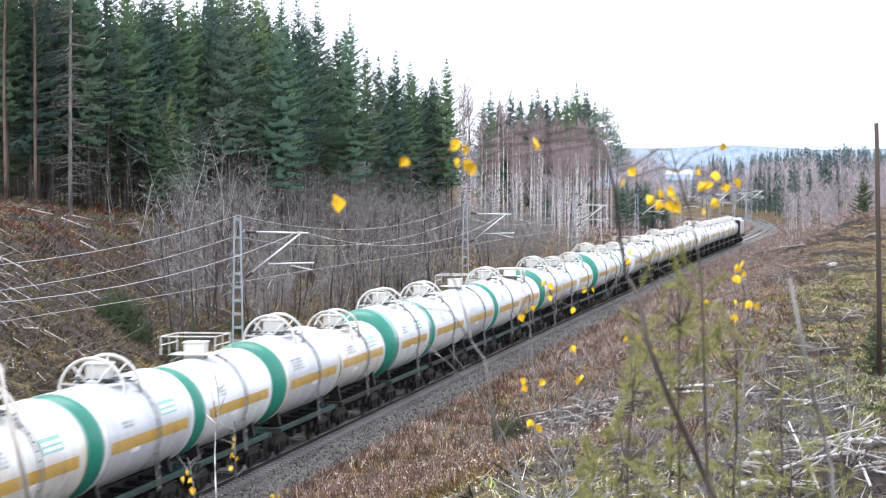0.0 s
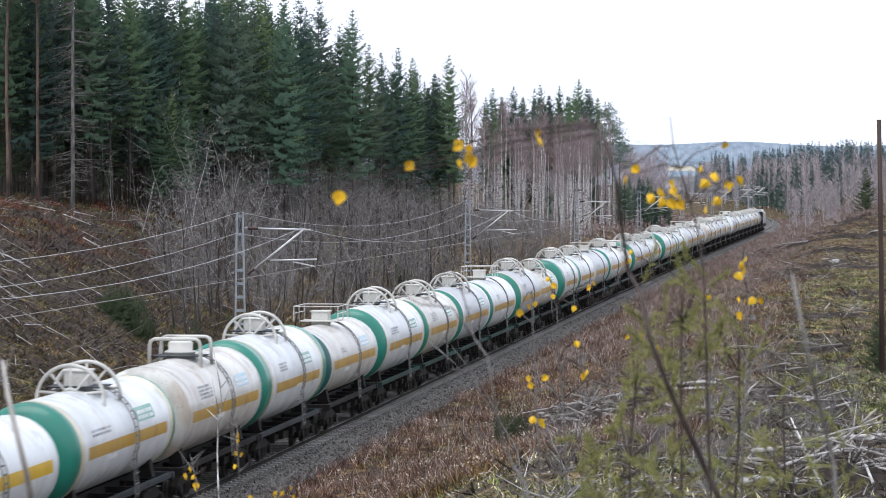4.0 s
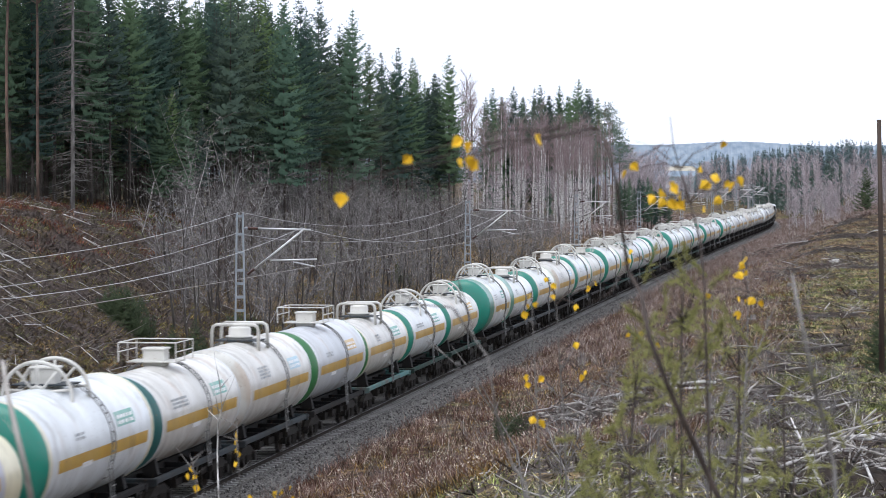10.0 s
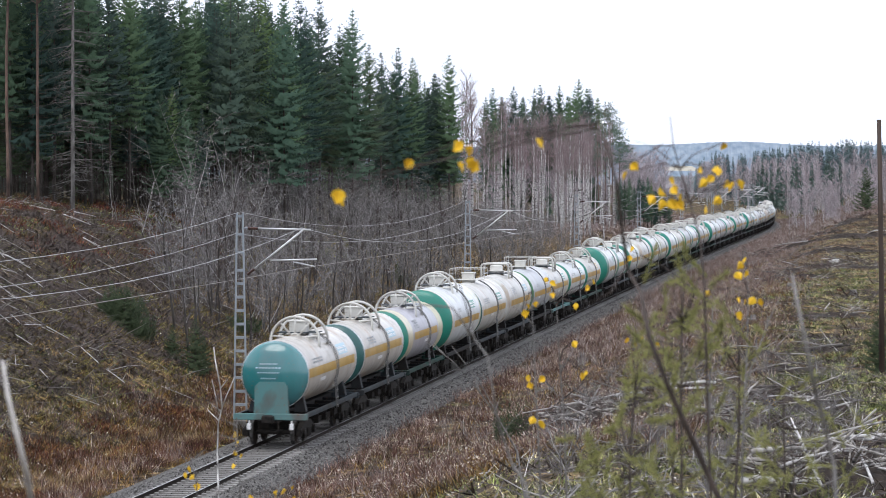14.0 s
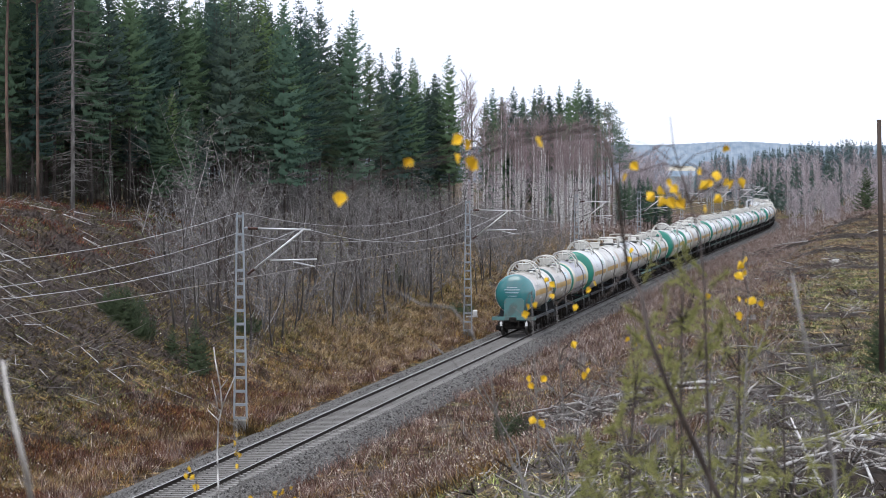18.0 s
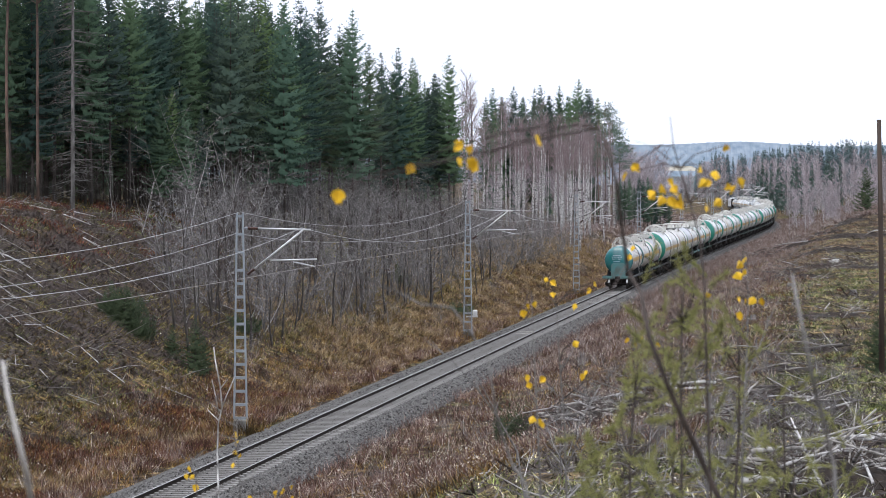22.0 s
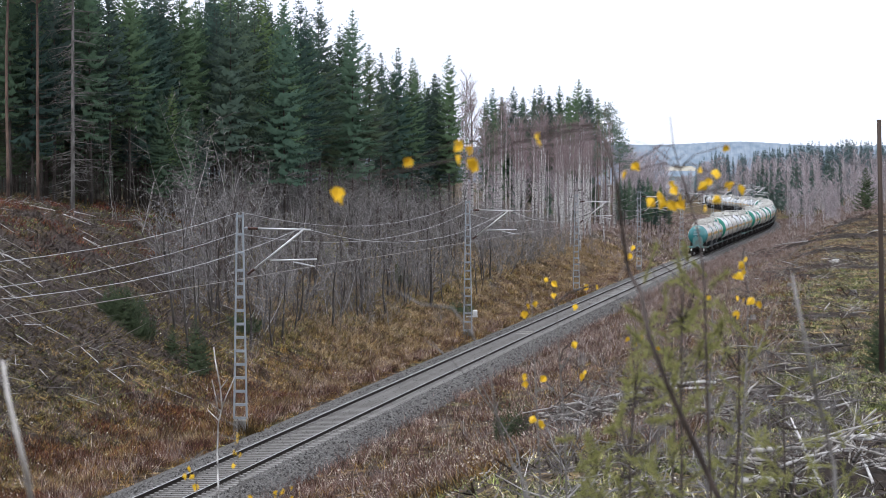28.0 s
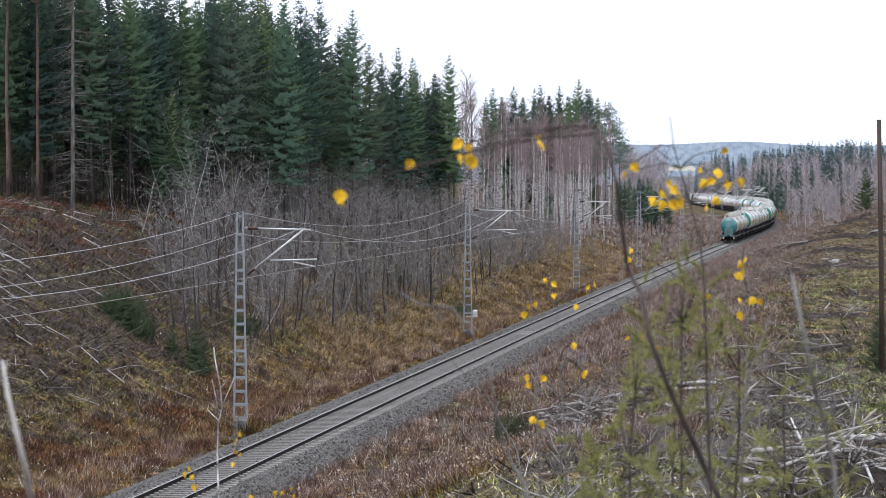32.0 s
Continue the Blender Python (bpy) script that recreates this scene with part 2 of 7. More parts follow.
M["heather"] = island("red_blueberry_heath", [(0.0, (0.05, 0.018, 0.016)), (0.5, (0.145, 0.042, 0.030)), (0.85, (0.21, 0.070, 0.040)), (1.0, (0.30, 0.20, 0.09))], patch=(0.085, 0.078, 0.028), patch_scale=0.4, mottle=((0.38, 0.36, 0.36), (1.7, 1.65, 1.5)))
M["birch_young"] = speckled("young_birch_bark", (0.16, 0.15, 0.14), (0.78, 0.76, 0.74), 6.0, 0.7, stretch=(1, 1, 1.2))
M["birch_pole"] = speckled("peeled_birch", (0.36, 0.345, 0.33), (0.78, 0.76, 0.74), 5.0, 0.75, stretch=(1.5, 1, 1))
M["bark_sapling"] = speckled("brown_sapling_bark", (0.034, 0.025, 0.021), (0.095, 0.072, 0.062), 20.0, 0.85)
M["moss"] = island("green_herbs", [(0.0, (0.075, 0.105, 0.035)), (0.5, (0.18, 0.225, 0.075)), (1.0, (0.42, 0.43, 0.19))], patch=(0.038, 0.050, 0.018), patch_scale=0.8, mottle=((0.38, 0.36, 0.36), (1.7, 1.65, 1.5)))

# ---- mesh helpers ----
def mesh_of(name, verts, faces, material, smooth=False):
    me = bpy.data.meshes.new(name)
    me.from_pydata([tuple(map(float, v)) for v in verts], [], faces)
    for m in (material if isinstance(material, list) else [material]):
        me.materials.append(m)
    if smooth:
        me.polygons.foreach_set("use_smooth", [True] * len(me.polygons))
    me.update()
    return me


class Shape:
    """Gathers verts and faces of one mesh."""

    def __init__(self):
        self.v, self.f, self.mi, self.cur = [], [], [], 0

    def add(self, verts, faces):
        k = len(self.v)
        self.v += [tuple(p) for p in verts]
        self.f += [tuple(k + i for i in q) for q in faces]
        self.mi += [self.cur] * len(faces)
        return self

    def box(self, x0, x1, y0, y1, z0, z1, bevel=0.0):
        c = min(bevel, (x1 - x0) * 0.3, (y1 - y0) * 0.3, (z1 - z0) * 0.3)
        if c <= 0:
            v = [(x, y, z) for z in (z0, z1) for x, y in ((x0, y0), (x1, y0), (x1, y1), (x0, y1))]
            return self.add(v, [(3, 2, 1, 0), (4, 5, 6, 7), (0, 1, 5, 4), (1, 2, 6, 5), (2, 3, 7, 6), (3, 0, 4, 7)])
        rings = [(z0, c), (z0 + c, 0), (z1 - c, 0), (z1, c)]
        v, f = [], []
        for z, i in rings:
            a, b_, d, e = x0 + i, x1 - i, y0 + i, y1 - i
            v += [(a, d, z), (b_, d, z), (b_, e, z), (a, e, z)]
        for r in range(3):
            for k in range(4):
                f.append((r * 4 + k, r * 4 + (k + 1) % 4, r * 4 + 4 + (k + 1) % 4, r * 4 + 4 + k))
        f += [(3, 2, 1, 0), (12, 13, 14, 15)]
        return self.add(v, f)

    def tube(self, pts, radii, n=6, cap=True):
        """A swept round bar through pts."""
        pts = [Vector(p) for p in pts]
        if isinstance(radii, (int, float)):
            radii = [radii] * len(pts)
        v, f = [], []
        side = None
        for i, p in enumerate(pts):
            d = (pts[min(i + 1, len(pts) - 1)] - pts[max(i - 1, 0)]).normalized()
            if side is None:
                side = d.orthogonal().normalized()
            side = (side - d * side.dot(d)).normalized()
            up = d.cross(side)
            for k in range(n):
                a = 2 * math.pi * k / n
                v.append(p + (side * math.cos(a) + up * math.sin(a)) * radii[i])
        for i in range(len(pts) - 1):
            for k in range(n):
                f.append((i * n + k, i * n + (k + 1) % n, (i + 1) * n + (k + 1) % n, (i + 1) * n + k))
        if cap:
            f += [tuple(range(n - 1, -1, -1)), tuple(range((len(pts) - 1) * n, len(pts) * n))]
        return self.add(v, f)

    def lathe_y(self, prof, n=32, x=0.0, z=0.0, a0=0.0, a1=2 * math.pi):
        """Turns (y, radius) points about the y axis through (x, z)."""
        full = abs(a1 - a0) > 6.28
        m = n if full else n + 1
        v, f = [], []
        for y, r in prof:
            for k in range(m):
                a = a0 + (a1 - a0) * k / n
                v.append((x + r * math.cos(a), y, z + r * math.sin(a)))
        for i in range(len(prof) - 1):
            for k in range(n):
                j = (k + 1) % m
                f.append((i * m + k, (i + 1) * m + k, (i + 1) * m + j, i * m + j))
        return self.add(v, f)

    def disc_x(self, prof, n, y, z):
        """Turns (x, radius) points about the x axis through (y, z)."""
        v, f = [], []
        for x, r in prof:
            for k in range(n):
                a = 2 * math.pi * k / n
                v.append((x, y + r * math.cos(a), z + r * math.sin(a)))
        for i in range(len(prof) - 1):
            for k in range(n):
                f.append((i * n + k, i * n + (k + 1) % n, (i + 1) * n + (k + 1) % n, (i + 1) * n + k))
        return self.add(v, f)

    def spike(self, a, b, r):
        """A thin three-sided twig from a to a point b."""
        a, b = Vector(a), Vector(b)
        d = b - a
        s = d.orthogonal().normalized() * r
        u = d.normalized().cross(s)
        return self.add([a + s, a - s * 0.5 + u * 0.87, a - s * 0.5 - u * 0.87, b], [(0, 1, 3), (1, 2, 3), (2, 0, 3)])

    def mesh(self, name, material, smooth=False):
        me = mesh_of(name, self.v, self.f, material, smooth)
        if isinstance(material, list):
            me.polygons.foreach_set("material_index", self.mi)
        return me


def part(name, me, parent, label=""):
    ob = new(name, me)
    ob.parent = parent
    return tagged(ob, label)


# ---- the line: straight, then a long bend to the left ----
HEAD, OFF = 0.14447, 21.66
STEP = 2.0
S_GRID = np.arange(-160.0, 1900.0, STEP)


def bend(s):
    up = np.clip((s - 479.2) / 87.0, 0, 1)
    down = np.clip(1 - (s - 797.0) / 87.0, 0, 1)
    return np.where(s < 0, 0.0, np.where(s < 479.2, -0.000037, np.minimum(up, down) * 0.000434))


_k = bend(S_GRID)
H_GRID = HEAD - np.concatenate([[0], np.cumsum(_k)[:-1] * STEP])
X_GRID = np.concatenate([[0], np.cumsum(np.sin(H_GRID))[:-1] * STEP])
Y_GRID = np.concatenate([[0], np.cumsum(np.cos(H_GRID))[:-1] * STEP])
_i0 = int(np.argmin(np.abs(S_GRID)))
X_GRID += -OFF * math.cos(HEAD) - X_GRID[_i0]
Y_GRID += OFF * math.sin(HEAD) - Y_GRID[_i0]


def on_line(s, side=0.0, z=0.0):
    h = float(np.interp(s, S_GRID, H_GRID))
    return Vector((float(np.interp(s, S_GRID, X_GRID)) + side * math.cos(h),
                   float(np.interp(s, S_GRID, Y_GRID)) - side * math.sin(h), z - 0.00017 * max(s, 0)))


def line_pose(s, side=0.0, z=0.0):
    h = float(np.interp(s, S_GRID, H_GRID))
    return Matrix.Translation(on_line(s, side, z)) @ Matrix.Rotation(-h, 4, "Z")


def station(x, y):
    """Distance along the line and to its right, for arrays of places."""
    x, y = np.asarray(x, float), np.asarray(y, float)
    s = (y - OFF * math.sin(HEAD)) / math.cos(HEAD)
    for _ in range(4):
        px, py = np.interp(s, S_GRID, X_GRID), np.interp(s, S_GRID, Y_GRID)
        h = np.interp(s, S_GRID, H_GRID)
        s = s + (x - px) * np.sin(h) + (y - py) * np.cos(h)
    px, py = np.interp(s, S_GRID, X_GRID), np.interp(s, S_GRID, Y_GRID)
    h = np.interp(s, S_GRID, H_GRID)
    return s, (x - px) * np.cos(h) - (y - py) * np.sin(h)


def smooth01(t):
    t = np.clip(t, 0, 1)
    return t * t * (3 - 2 * t)


def wobble(x, y):
    return (np.sin(x * 0.31 + 1.3) * np.sin(y * 0.23 + x * 0.11) * 0.5 + np.sin(x * 0.9 + y * 0.35) * np.sin(y * 0.71 - x * 0.3) * 0.25
            + np.sin(x * 0.083 - y * 0.067) * 0.8)


def ground_z(x, y):
    x, y = np.asarray(x, float), np.asarray(y, float)
    s, side = station(x, y)
    base = -0.55 - 0.00017 * np.maximum(s, 0)
    # the cut bank on the left, lower with distance
    top = np.interp(s, [-162.4, 108.3, 162.4, 216.6, 249.1, 324.9, 389.9, 487.3, 649.8, 974.7, 2058], [8.123, 8.989, 8.881, 7.798, 6.39, 4.332, 3.682, 1.733, 0.9747, 1.3, 1.624])
    run = np.maximum(-side - 5.0, 0)
    rise = run / 1.62
    left = base + top * (1 - np.exp(-(rise / np.maximum(top, 0.3)) ** 1.6 * 1.15)) + np.maximum(run - 24, 0) * 0.012
    left = left + 1.15 * smooth01((-side - 15) / 8) * np.interp(s, [110, 140, 195, 250], [0, 1, 1, 0])
    # the cleared hill on the right, where the camera stands
    hill = np.interp(y, [-64.98, 0, 21.66, 43.32, 64.98, 92.05, 124.5, 162.4, 246.9, 379.1, 541.5, 866.4, 2058], [8.664, 8.285, 6.823, 5.09, 3.466, 2.166, 1.408, 1.462, 2.708, 4.982, 5.632, 5.957, 6.498])
    width = np.interp(y, [0, 64.98, 130, 379.1, 649.8], [16.25, 13, 11.91, 20.58, 32.49])
    right = base + (hill - base) * smooth01((side - 3.6) / width)
    z = np.where(side < 0, left, right)
    rough = smooth01((np.abs(side) - 4.5) / 6)
    z = z + wobble(x, y) * 0.28 * rough * np.where(y > 450, 2.0, 1.0)
    # low land beyond the bend, then rising woods
    far = smooth01((y - 670) / 500)
    z = z * (1 - far) + (0.3 + smooth01((np.abs(side) - 6) / 200) * 6) * far
    return z


def gz(x, y):
    return float(ground_z(x, y))


# ---- ground: one sheet ----
def ground_material():
    m, n, l, b = mat("autumn_ground", 0.95)
    b.inputs["Specular IOR Level"].default_value = 0.15
    fine = noise_tex(n, l, 3.2, 10)
    clod = noise_tex(n, l, 0.9, 6)
    mid = noise_tex(n, l, 0.35, 6)
    broad = noise_tex(n, l, 0.06, 5)
    straw = ramp(n, l, fine, [(0.36, (0.030, 0.020, 0.013)), (0.52, (0.135, 0.085, 0.042)), (0.64, (0.32, 0.225, 0.115))])
    moss = ramp(n, l, fine, [(0.36, (0.022, 0.022, 0.010)), (0.52, (0.095, 0.090, 0.030)), (0.64, (0.23, 0.20, 0.08))])
    soil = ramp(n, l, fine, [(0.35, (0.018, 0.013, 0.011)), (0.7, (0.085, 0.056, 0.042))])
    k1 = ramp(n, l, broad, [(0.46, (0, 0, 0)), (0.60, (1, 1, 1))])
    col = blend(n, l, k1, straw, moss)
    k2 = ramp(n, l, mid, [(0.50, (0, 0, 0)), (0.62, (1, 1, 1))])
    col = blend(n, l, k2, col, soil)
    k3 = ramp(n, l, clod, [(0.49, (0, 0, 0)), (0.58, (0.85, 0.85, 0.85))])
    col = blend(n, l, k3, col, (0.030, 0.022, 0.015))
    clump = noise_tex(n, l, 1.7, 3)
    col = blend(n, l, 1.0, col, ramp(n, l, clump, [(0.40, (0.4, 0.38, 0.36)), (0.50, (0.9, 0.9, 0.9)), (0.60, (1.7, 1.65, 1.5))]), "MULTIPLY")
    l.new(col, b.inputs["Base Color"])
    bump(n, l, b, fine, 0.9, 0.12)
    return m


def build_ground():
    ys = np.concatenate([np.arange(-80, 60, 4), np.arange(60, 360, 1.5), np.arange(360, 760, 8), np.arange(760, 1500, 40), np.arange(1500, 4300, 350)])
    us = np.concatenate([np.linspace(-400, -46, 12)[:-1], np.arange(-46, 46, 0.7), np.linspace(46, 500, 16)])
    verts = []
    for y in ys:
        s = (y - OFF * math.sin(HEAD)) / math.cos(HEAD)
        cx = float(np.interp(min(s, 1500), S_GRID, X_GRID))
        xs = cx + us * (1 + max(0, y - 300) / 700)
        z = ground_z(xs, np.full(len(xs), y))
        verts.append(np.stack([xs, np.full(len(xs), y), z], 1))
    n = len(us)
    v = np.concatenate(verts)
    f = [(i * n + k, i * n + k + 1, (i + 1) * n + k + 1, (i + 1) * n + k) for i in range(len(ys) - 1) for k in range(n - 1)]
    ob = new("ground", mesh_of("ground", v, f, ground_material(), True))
    tagged(ob, "rough autumn ground with brown grass, moss and bare soil", "ground", kind="structure")


build_ground()


# ---- the track ----
def sweep(name, prof, s_list, material, closed=True, smooth=False):
    n = len(prof)
    v, f = [], []
    for s in s_list:
        m = line_pose(s)
        v += [m @ Vector((a, 0, z)) for a, z in prof]
    k1 = n if closed else n - 1
    for i in range(len(s_list) - 1):
        for k in range(k1):
            j = (k + 1) % n
            f.append((i * n + k, i * n + j, (i + 1) * n + j, (i + 1) * n + k))
    return mesh_of(name, v, f, material, smooth)


S_NEAR = list(np.arange(-60, 470, 10.0)) + list(np.arange(470, 1500, 15.0))


def ballast_material():
    m, n, l, b = mat("ballast", 0.95)
    t = n.new("ShaderNodeTexVoronoi")
    t.inputs["Scale"].default_value = 16.0
    tc = n.new("ShaderNodeTexCoord")
    l.new(tc.outputs["Object"], t.inputs["Vector"])
    bw = n.new("ShaderNodeRGBToBW")
    l.new(t.outputs["Color"], bw.inputs[0])
    col = ramp(n, l, bw.outputs[0], [(0.2, (0.026, 0.024, 0.023)), (0.55, (0.082, 0.077, 0.073)), (0.85, (0.21, 0.20, 0.19))])
    big = noise_tex(n, l, 0.4, 4)
    k = ramp(n, l, big, [(0.4, (0, 0, 0)), (0.7, (0.5, 0.5, 0.5))])
    col = blend(n, l, k, col, (0.085, 0.075, 0.066))
    l.new(col, b.inputs["Base Color"])
    bump(n, l, b, t.outputs["Distance"], 0.8, 0.04)
    return m


M["ballast"] = ballast_material()
bed = new("ballast_bed", sweep("ballast_bed", [(-3.6, -0.85), (-2.9, -0.5), (-1.75, -0.19), (-1.3, -0.215), (1.3, -0.215), (1.7, -0.19), (2.6, -0.5), (3.5, -0.98)],
                               S_NEAR, M["ballast"], False))
tagged(bed, "grey crushed stone ballast bed", "ballast", kind="structure")

RAIL_PROF = [(-0.07, -0.172), (0.07, -0.172), (0.07, -0.155), (0.012, -0.135), (0.012, -0.045), (0.036, -0.03), (0.036, -0.006),
             (-0.036, -0.006), (-0.036, -0.03), (-0.012, -0.045), (-0.012, -0.135), (-0.07, -0.155)]
for side in (-0.797, 0.797):
    r = new("rail", sweep("rail", [(a + side, z) for a, z in RAIL_PROF], S_NEAR, M["rail"]))
    tagged(r, "rusty steel rail with a polished running surface", "rail", "rails of the line", "structure")
    part("running_surface", sweep("running_surface", [(side - 0.028, -0.006), (side + 0.028, -0.006), (side + 0.020, 0.0), (side - 0.020, 0.0)], S_NEAR, M["railtop"]), r,
         "polished bright rail head")

SLEEPER = Shape()
for x0, x1, zt in ((-1.3, -0.55, -0.172), (-0.55, 0.55, -0.18), (0.55, 1.3, -0.172)):
    SLEEPER.add([(x0, -0.14, -0.36), (x1, -0.14, -0.36), (x1, 0.14, -0.36), (x0, 0.14, -0.36),
                 (x0, -0.11, zt), (x1, -0.11, zt), (x1, 0.11, zt), (x0, 0.11, zt)],
                [(4, 5, 6, 7), (0, 1, 5, 4), (2, 3, 7, 6), (1, 2, 6, 5), (3, 0, 4, 7)])
for x in (-0.92, -0.67, 0.67, 0.92):
    SLEEPER.box(x - 0.07, x + 0.07, -0.10, 0.10, -0.18, -0.12)

# ---- the train ----
WAGON = 12.02
RAD, AXIS = 1.30, 2.63
CACHE = {}


def cached(key, make):
    key = (key, RAD)
    if key not in CACHE:
        CACHE[key] = make()
    return CACHE[key]


def tank_mesh(y0, y1, material):
    s = Shape()
    ring = [(y0 + (y1 - y0) * i / 4, RAD) for i in range(5)]
    s.lathe_y(ring, 36, 0, AXIS)
    return s.mesh("barrel", material, True)


def cap_mesh(y, way, depth, material):
    s = Shape()
    prof = []
    for i in range(9):
        a = math.pi / 2 * i / 8
        prof.append((y + way * depth * math.sin(a), max(RAD * 0.998 * math.cos(a), 0.002)))
    s.lathe_y(prof if way > 0 else prof[::-1], 36, 0, AXIS)
    return s.mesh("end_cap", material, True)


def ring_mesh(name, y0, y1, material, proud=0.006):
    s = Shape()
    for q in ([(y0, RAD - 0.01), (y0, RAD + proud)], [(y0, RAD + proud), (y1, RAD + proud)], [(y1, RAD + proud), (y1, RAD - 0.01)]):
        s.lathe_y(q, 36, 0, AXIS)
    return s.mesh(name, material, True)


def shell_patch(name, side, y0, y1, z0, z1, material, proud=0.008):
    """A thin sheet that hugs the barrel between two heights."""
    s = Shape()
    a0, a1 = math.asin((z0 - AXIS) / RAD), math.asin((z1 - AXIS) / RAD)
    if side < 0:
        a0, a1 = math.pi - a1, math.pi - a0
    n = 5
    r = RAD + proud
    s.lathe_y([(y0, r), (y1, r)], n, 0, AXIS, a0, a1)
    return s.mesh(name, material, True)


def bars_mesh(side, y0, y1, z0, z1, rows, seed, material):
    """Illegible lettering as bars on the barrel."""
    rnd = random.Random(seed)
    s = Shape()
    step = (z1 - z0) / rows
    for i in range(rows):
        y = y0
        while y < y1 - 0.08:
            w = min(rnd.uniform(0.09, 0.3), y1 - y)
            za, zb = z0 + step * i, z0 + step * (i + 0.62)
            a0, a1 = math.asin((za - AXIS) / RAD), math.asin((zb - AXIS) / RAD)
            if side < 0:
                a0, a1 = math.pi - a1, math.pi - a0
            s.lathe_y([(y, RAD + 0.011), (y + w, RAD + 0.011)], 2, 0, AXIS, a0, a1)
            y += w + rnd.uniform(0.05, 0.14)
    return s.mesh("lettering", material)


def arch_mesh(y, material, rad=0.98):
    """A half wheel of tube with spokes, standing across the tank's top."""
    s = Shape()
    zc = AXIS + RAD - 0.26
    pts = [(rad * math.cos(a), y, zc + rad * math.sin(a)) for a in [math.pi * i / 18 for i in range(19)]]
    s.tube([(rad, y, zc - 0.42)] + pts + [(-rad, y, zc - 0.42)], 0.055, 8)
    for a in (14, 52, 90, 128, 166):
        c, q = math.cos(radians(a)), math.sin(radians(a))
        s.tube([(0.16 * c, y, zc + 0.16 + 0.05 * q), (rad * c, y, zc + rad * q)], 0.042, 6)
    hub = [(0.17 * math.cos(a), y, zc + 0.16 + 0.17 * math.sin(a)) for a in [math.pi * i / 6 for i in range(13)]]
    s.tube(hub, 0.04, 6)
    return s.mesh("guard_arch", material, True)


def hoop_mesh(y, material):
    s = Shape()
    z = AXIS + RAD - 0.3
    p = [(0.86, y, z), (0.84, y, z + 0.72), (0.80, y, z + 0.86), (0.68, y, z + 0.93), (-0.68, y, z + 0.93), (-0.80, y, z + 0.86), (-0.84, y, z + 0.72), (-0.86, y, z)]
    s.tube(p, 0.06, 8)
    return s.mesh("guard_hoop", material, True)


def valve_mesh(material):
    s = Shape()
    z = AXIS + RAD
    n = 20
    v, f = [], []
    prof = [(0.46, z - 0.1), (0.46, z + 0.14), (0.52, z + 0.15), (0.52, z + 0.2), (0.40, z + 0.21), (0.40, z + 0.46), (0.36, z + 0.52), (0.02, z + 0.55)]
    for r, h in prof:
        v += [(r * math.cos(2 * math.pi * k / n), r * math.sin(2 * math.pi * k / n), h) for k in range(n)]
    for i in range(len(prof) - 1):
        f += [(i * n + k, i * n + (k + 1) % n, (i + 1) * n + (k + 1) % n, (i + 1) * n + k) for k in range(n)]
    s.add(v, f)
    return s.mesh("valve_housing", material, True)


def cabinet_mesh(material):
    s = Shape()
    z = AXIS + RAD
    s.box(-0.34, 0.34, -0.33, 0.33, z - 0.05, z + 0.55, 0.05)
    s.box(-0.38, 0.38, -0.37, 0.37, z + 0.49, z + 0.56, 0.02)
    return s.mesh("valve_cabinet", material)


def deck_mesh(material, z):
    s = Shape()
    s.box(-0.8, 0.8, -0.66, 0.66, z, z + 0.035)
    return s.mesh("deck", material)


def railing_mesh(material, z):
    s = Shape()
    for x in (-0.92, 0.92):
        for y in (-1.12, 0.0, 1.12):
            s.tube([(x, y, z), (x, y, z + 0.62)], 0.02, 5)
        for h in (0.33, 0.62):
            s.tube([(x, -1.12, z + h), (x, 1.12, z + h)], 0.02, 5)
    for y in (-1.12, 1.12):
        s.tube([(-0.92, y, z + 0.62), (0.92, y, z + 0.62)], 0.02, 5)
    return s.mesh("railing", material)


def ladder_mesh(side, y, material):
    """Follows the barrel from the deck to the sill."""
    s = Shape()
    for dy in (-0.17, 0.17):
        pts = []
        for i in range(11):
            a = radians(72 - 92 * i / 10)
            r = RAD + 0.16
            pts.append((side * r * math.cos(a), y + dy, AXIS + r * math.sin(a)))
        pts.append((side * (RAD + 0.14), y + dy, 1.0))
        s.tube(pts, 0.024, 5)
    for i in range(13):
        a = radians(72 - 104 * i / 12)
        r = RAD + 0.16
        x = side * r * math.cos(a)
        s.tube([(x, y - 0.17, AXIS + r * math.sin(a)), (x, y + 0.17, AXIS + r * math.sin(a))], 0.026, 4)
    for i in range(3):
        z = 1.7 - i * 0.3
        s.tube([(side * (RAD + 0.14), y - 0.17, z), (side * (RAD + 0.14), y + 0.17, z)], 0.02, 4)
    return s.mesh("ladder", material)


def sill_mesh(side, material):
    s = Shape()
    x = side * 1.36
    s.box(x - 0.025, x + 0.025, -5.3, 5.3, 1.06, 1.20, 0.008)
    s.box(min(x, x - side * 0.12), max(x, x - side * 0.12), -5.3, 5.3, 1.17, 1.21)
    s.box(min(x, x - side * 0.12), max(x, x - side * 0.12), -5.3, 5.3, 1.05, 1.07)
    return s.mesh("side_sill", material)


def spine_mesh(material):
    s = Shape()
    s.box(-0.28, 0.28, -5.45, 5.45, 0.86, 1.22, 0.02)
    for y in (-3.4, -1.8, 0.0, 1.8, 3.4):
        s.box(-1.33, 1.33, y - 0.07, y + 0.07, 0.98, 1.16)
    s.tube([(0.5, -1.6, 0.78), (0.5, 0.2, 0.78)], 0.19, 10)
    s.tube([(-0.55, 0.4, 0.74), (-0.55, 1.6, 0.74)], 0.16, 10)
    return s.mesh("centre_sill", material, False)


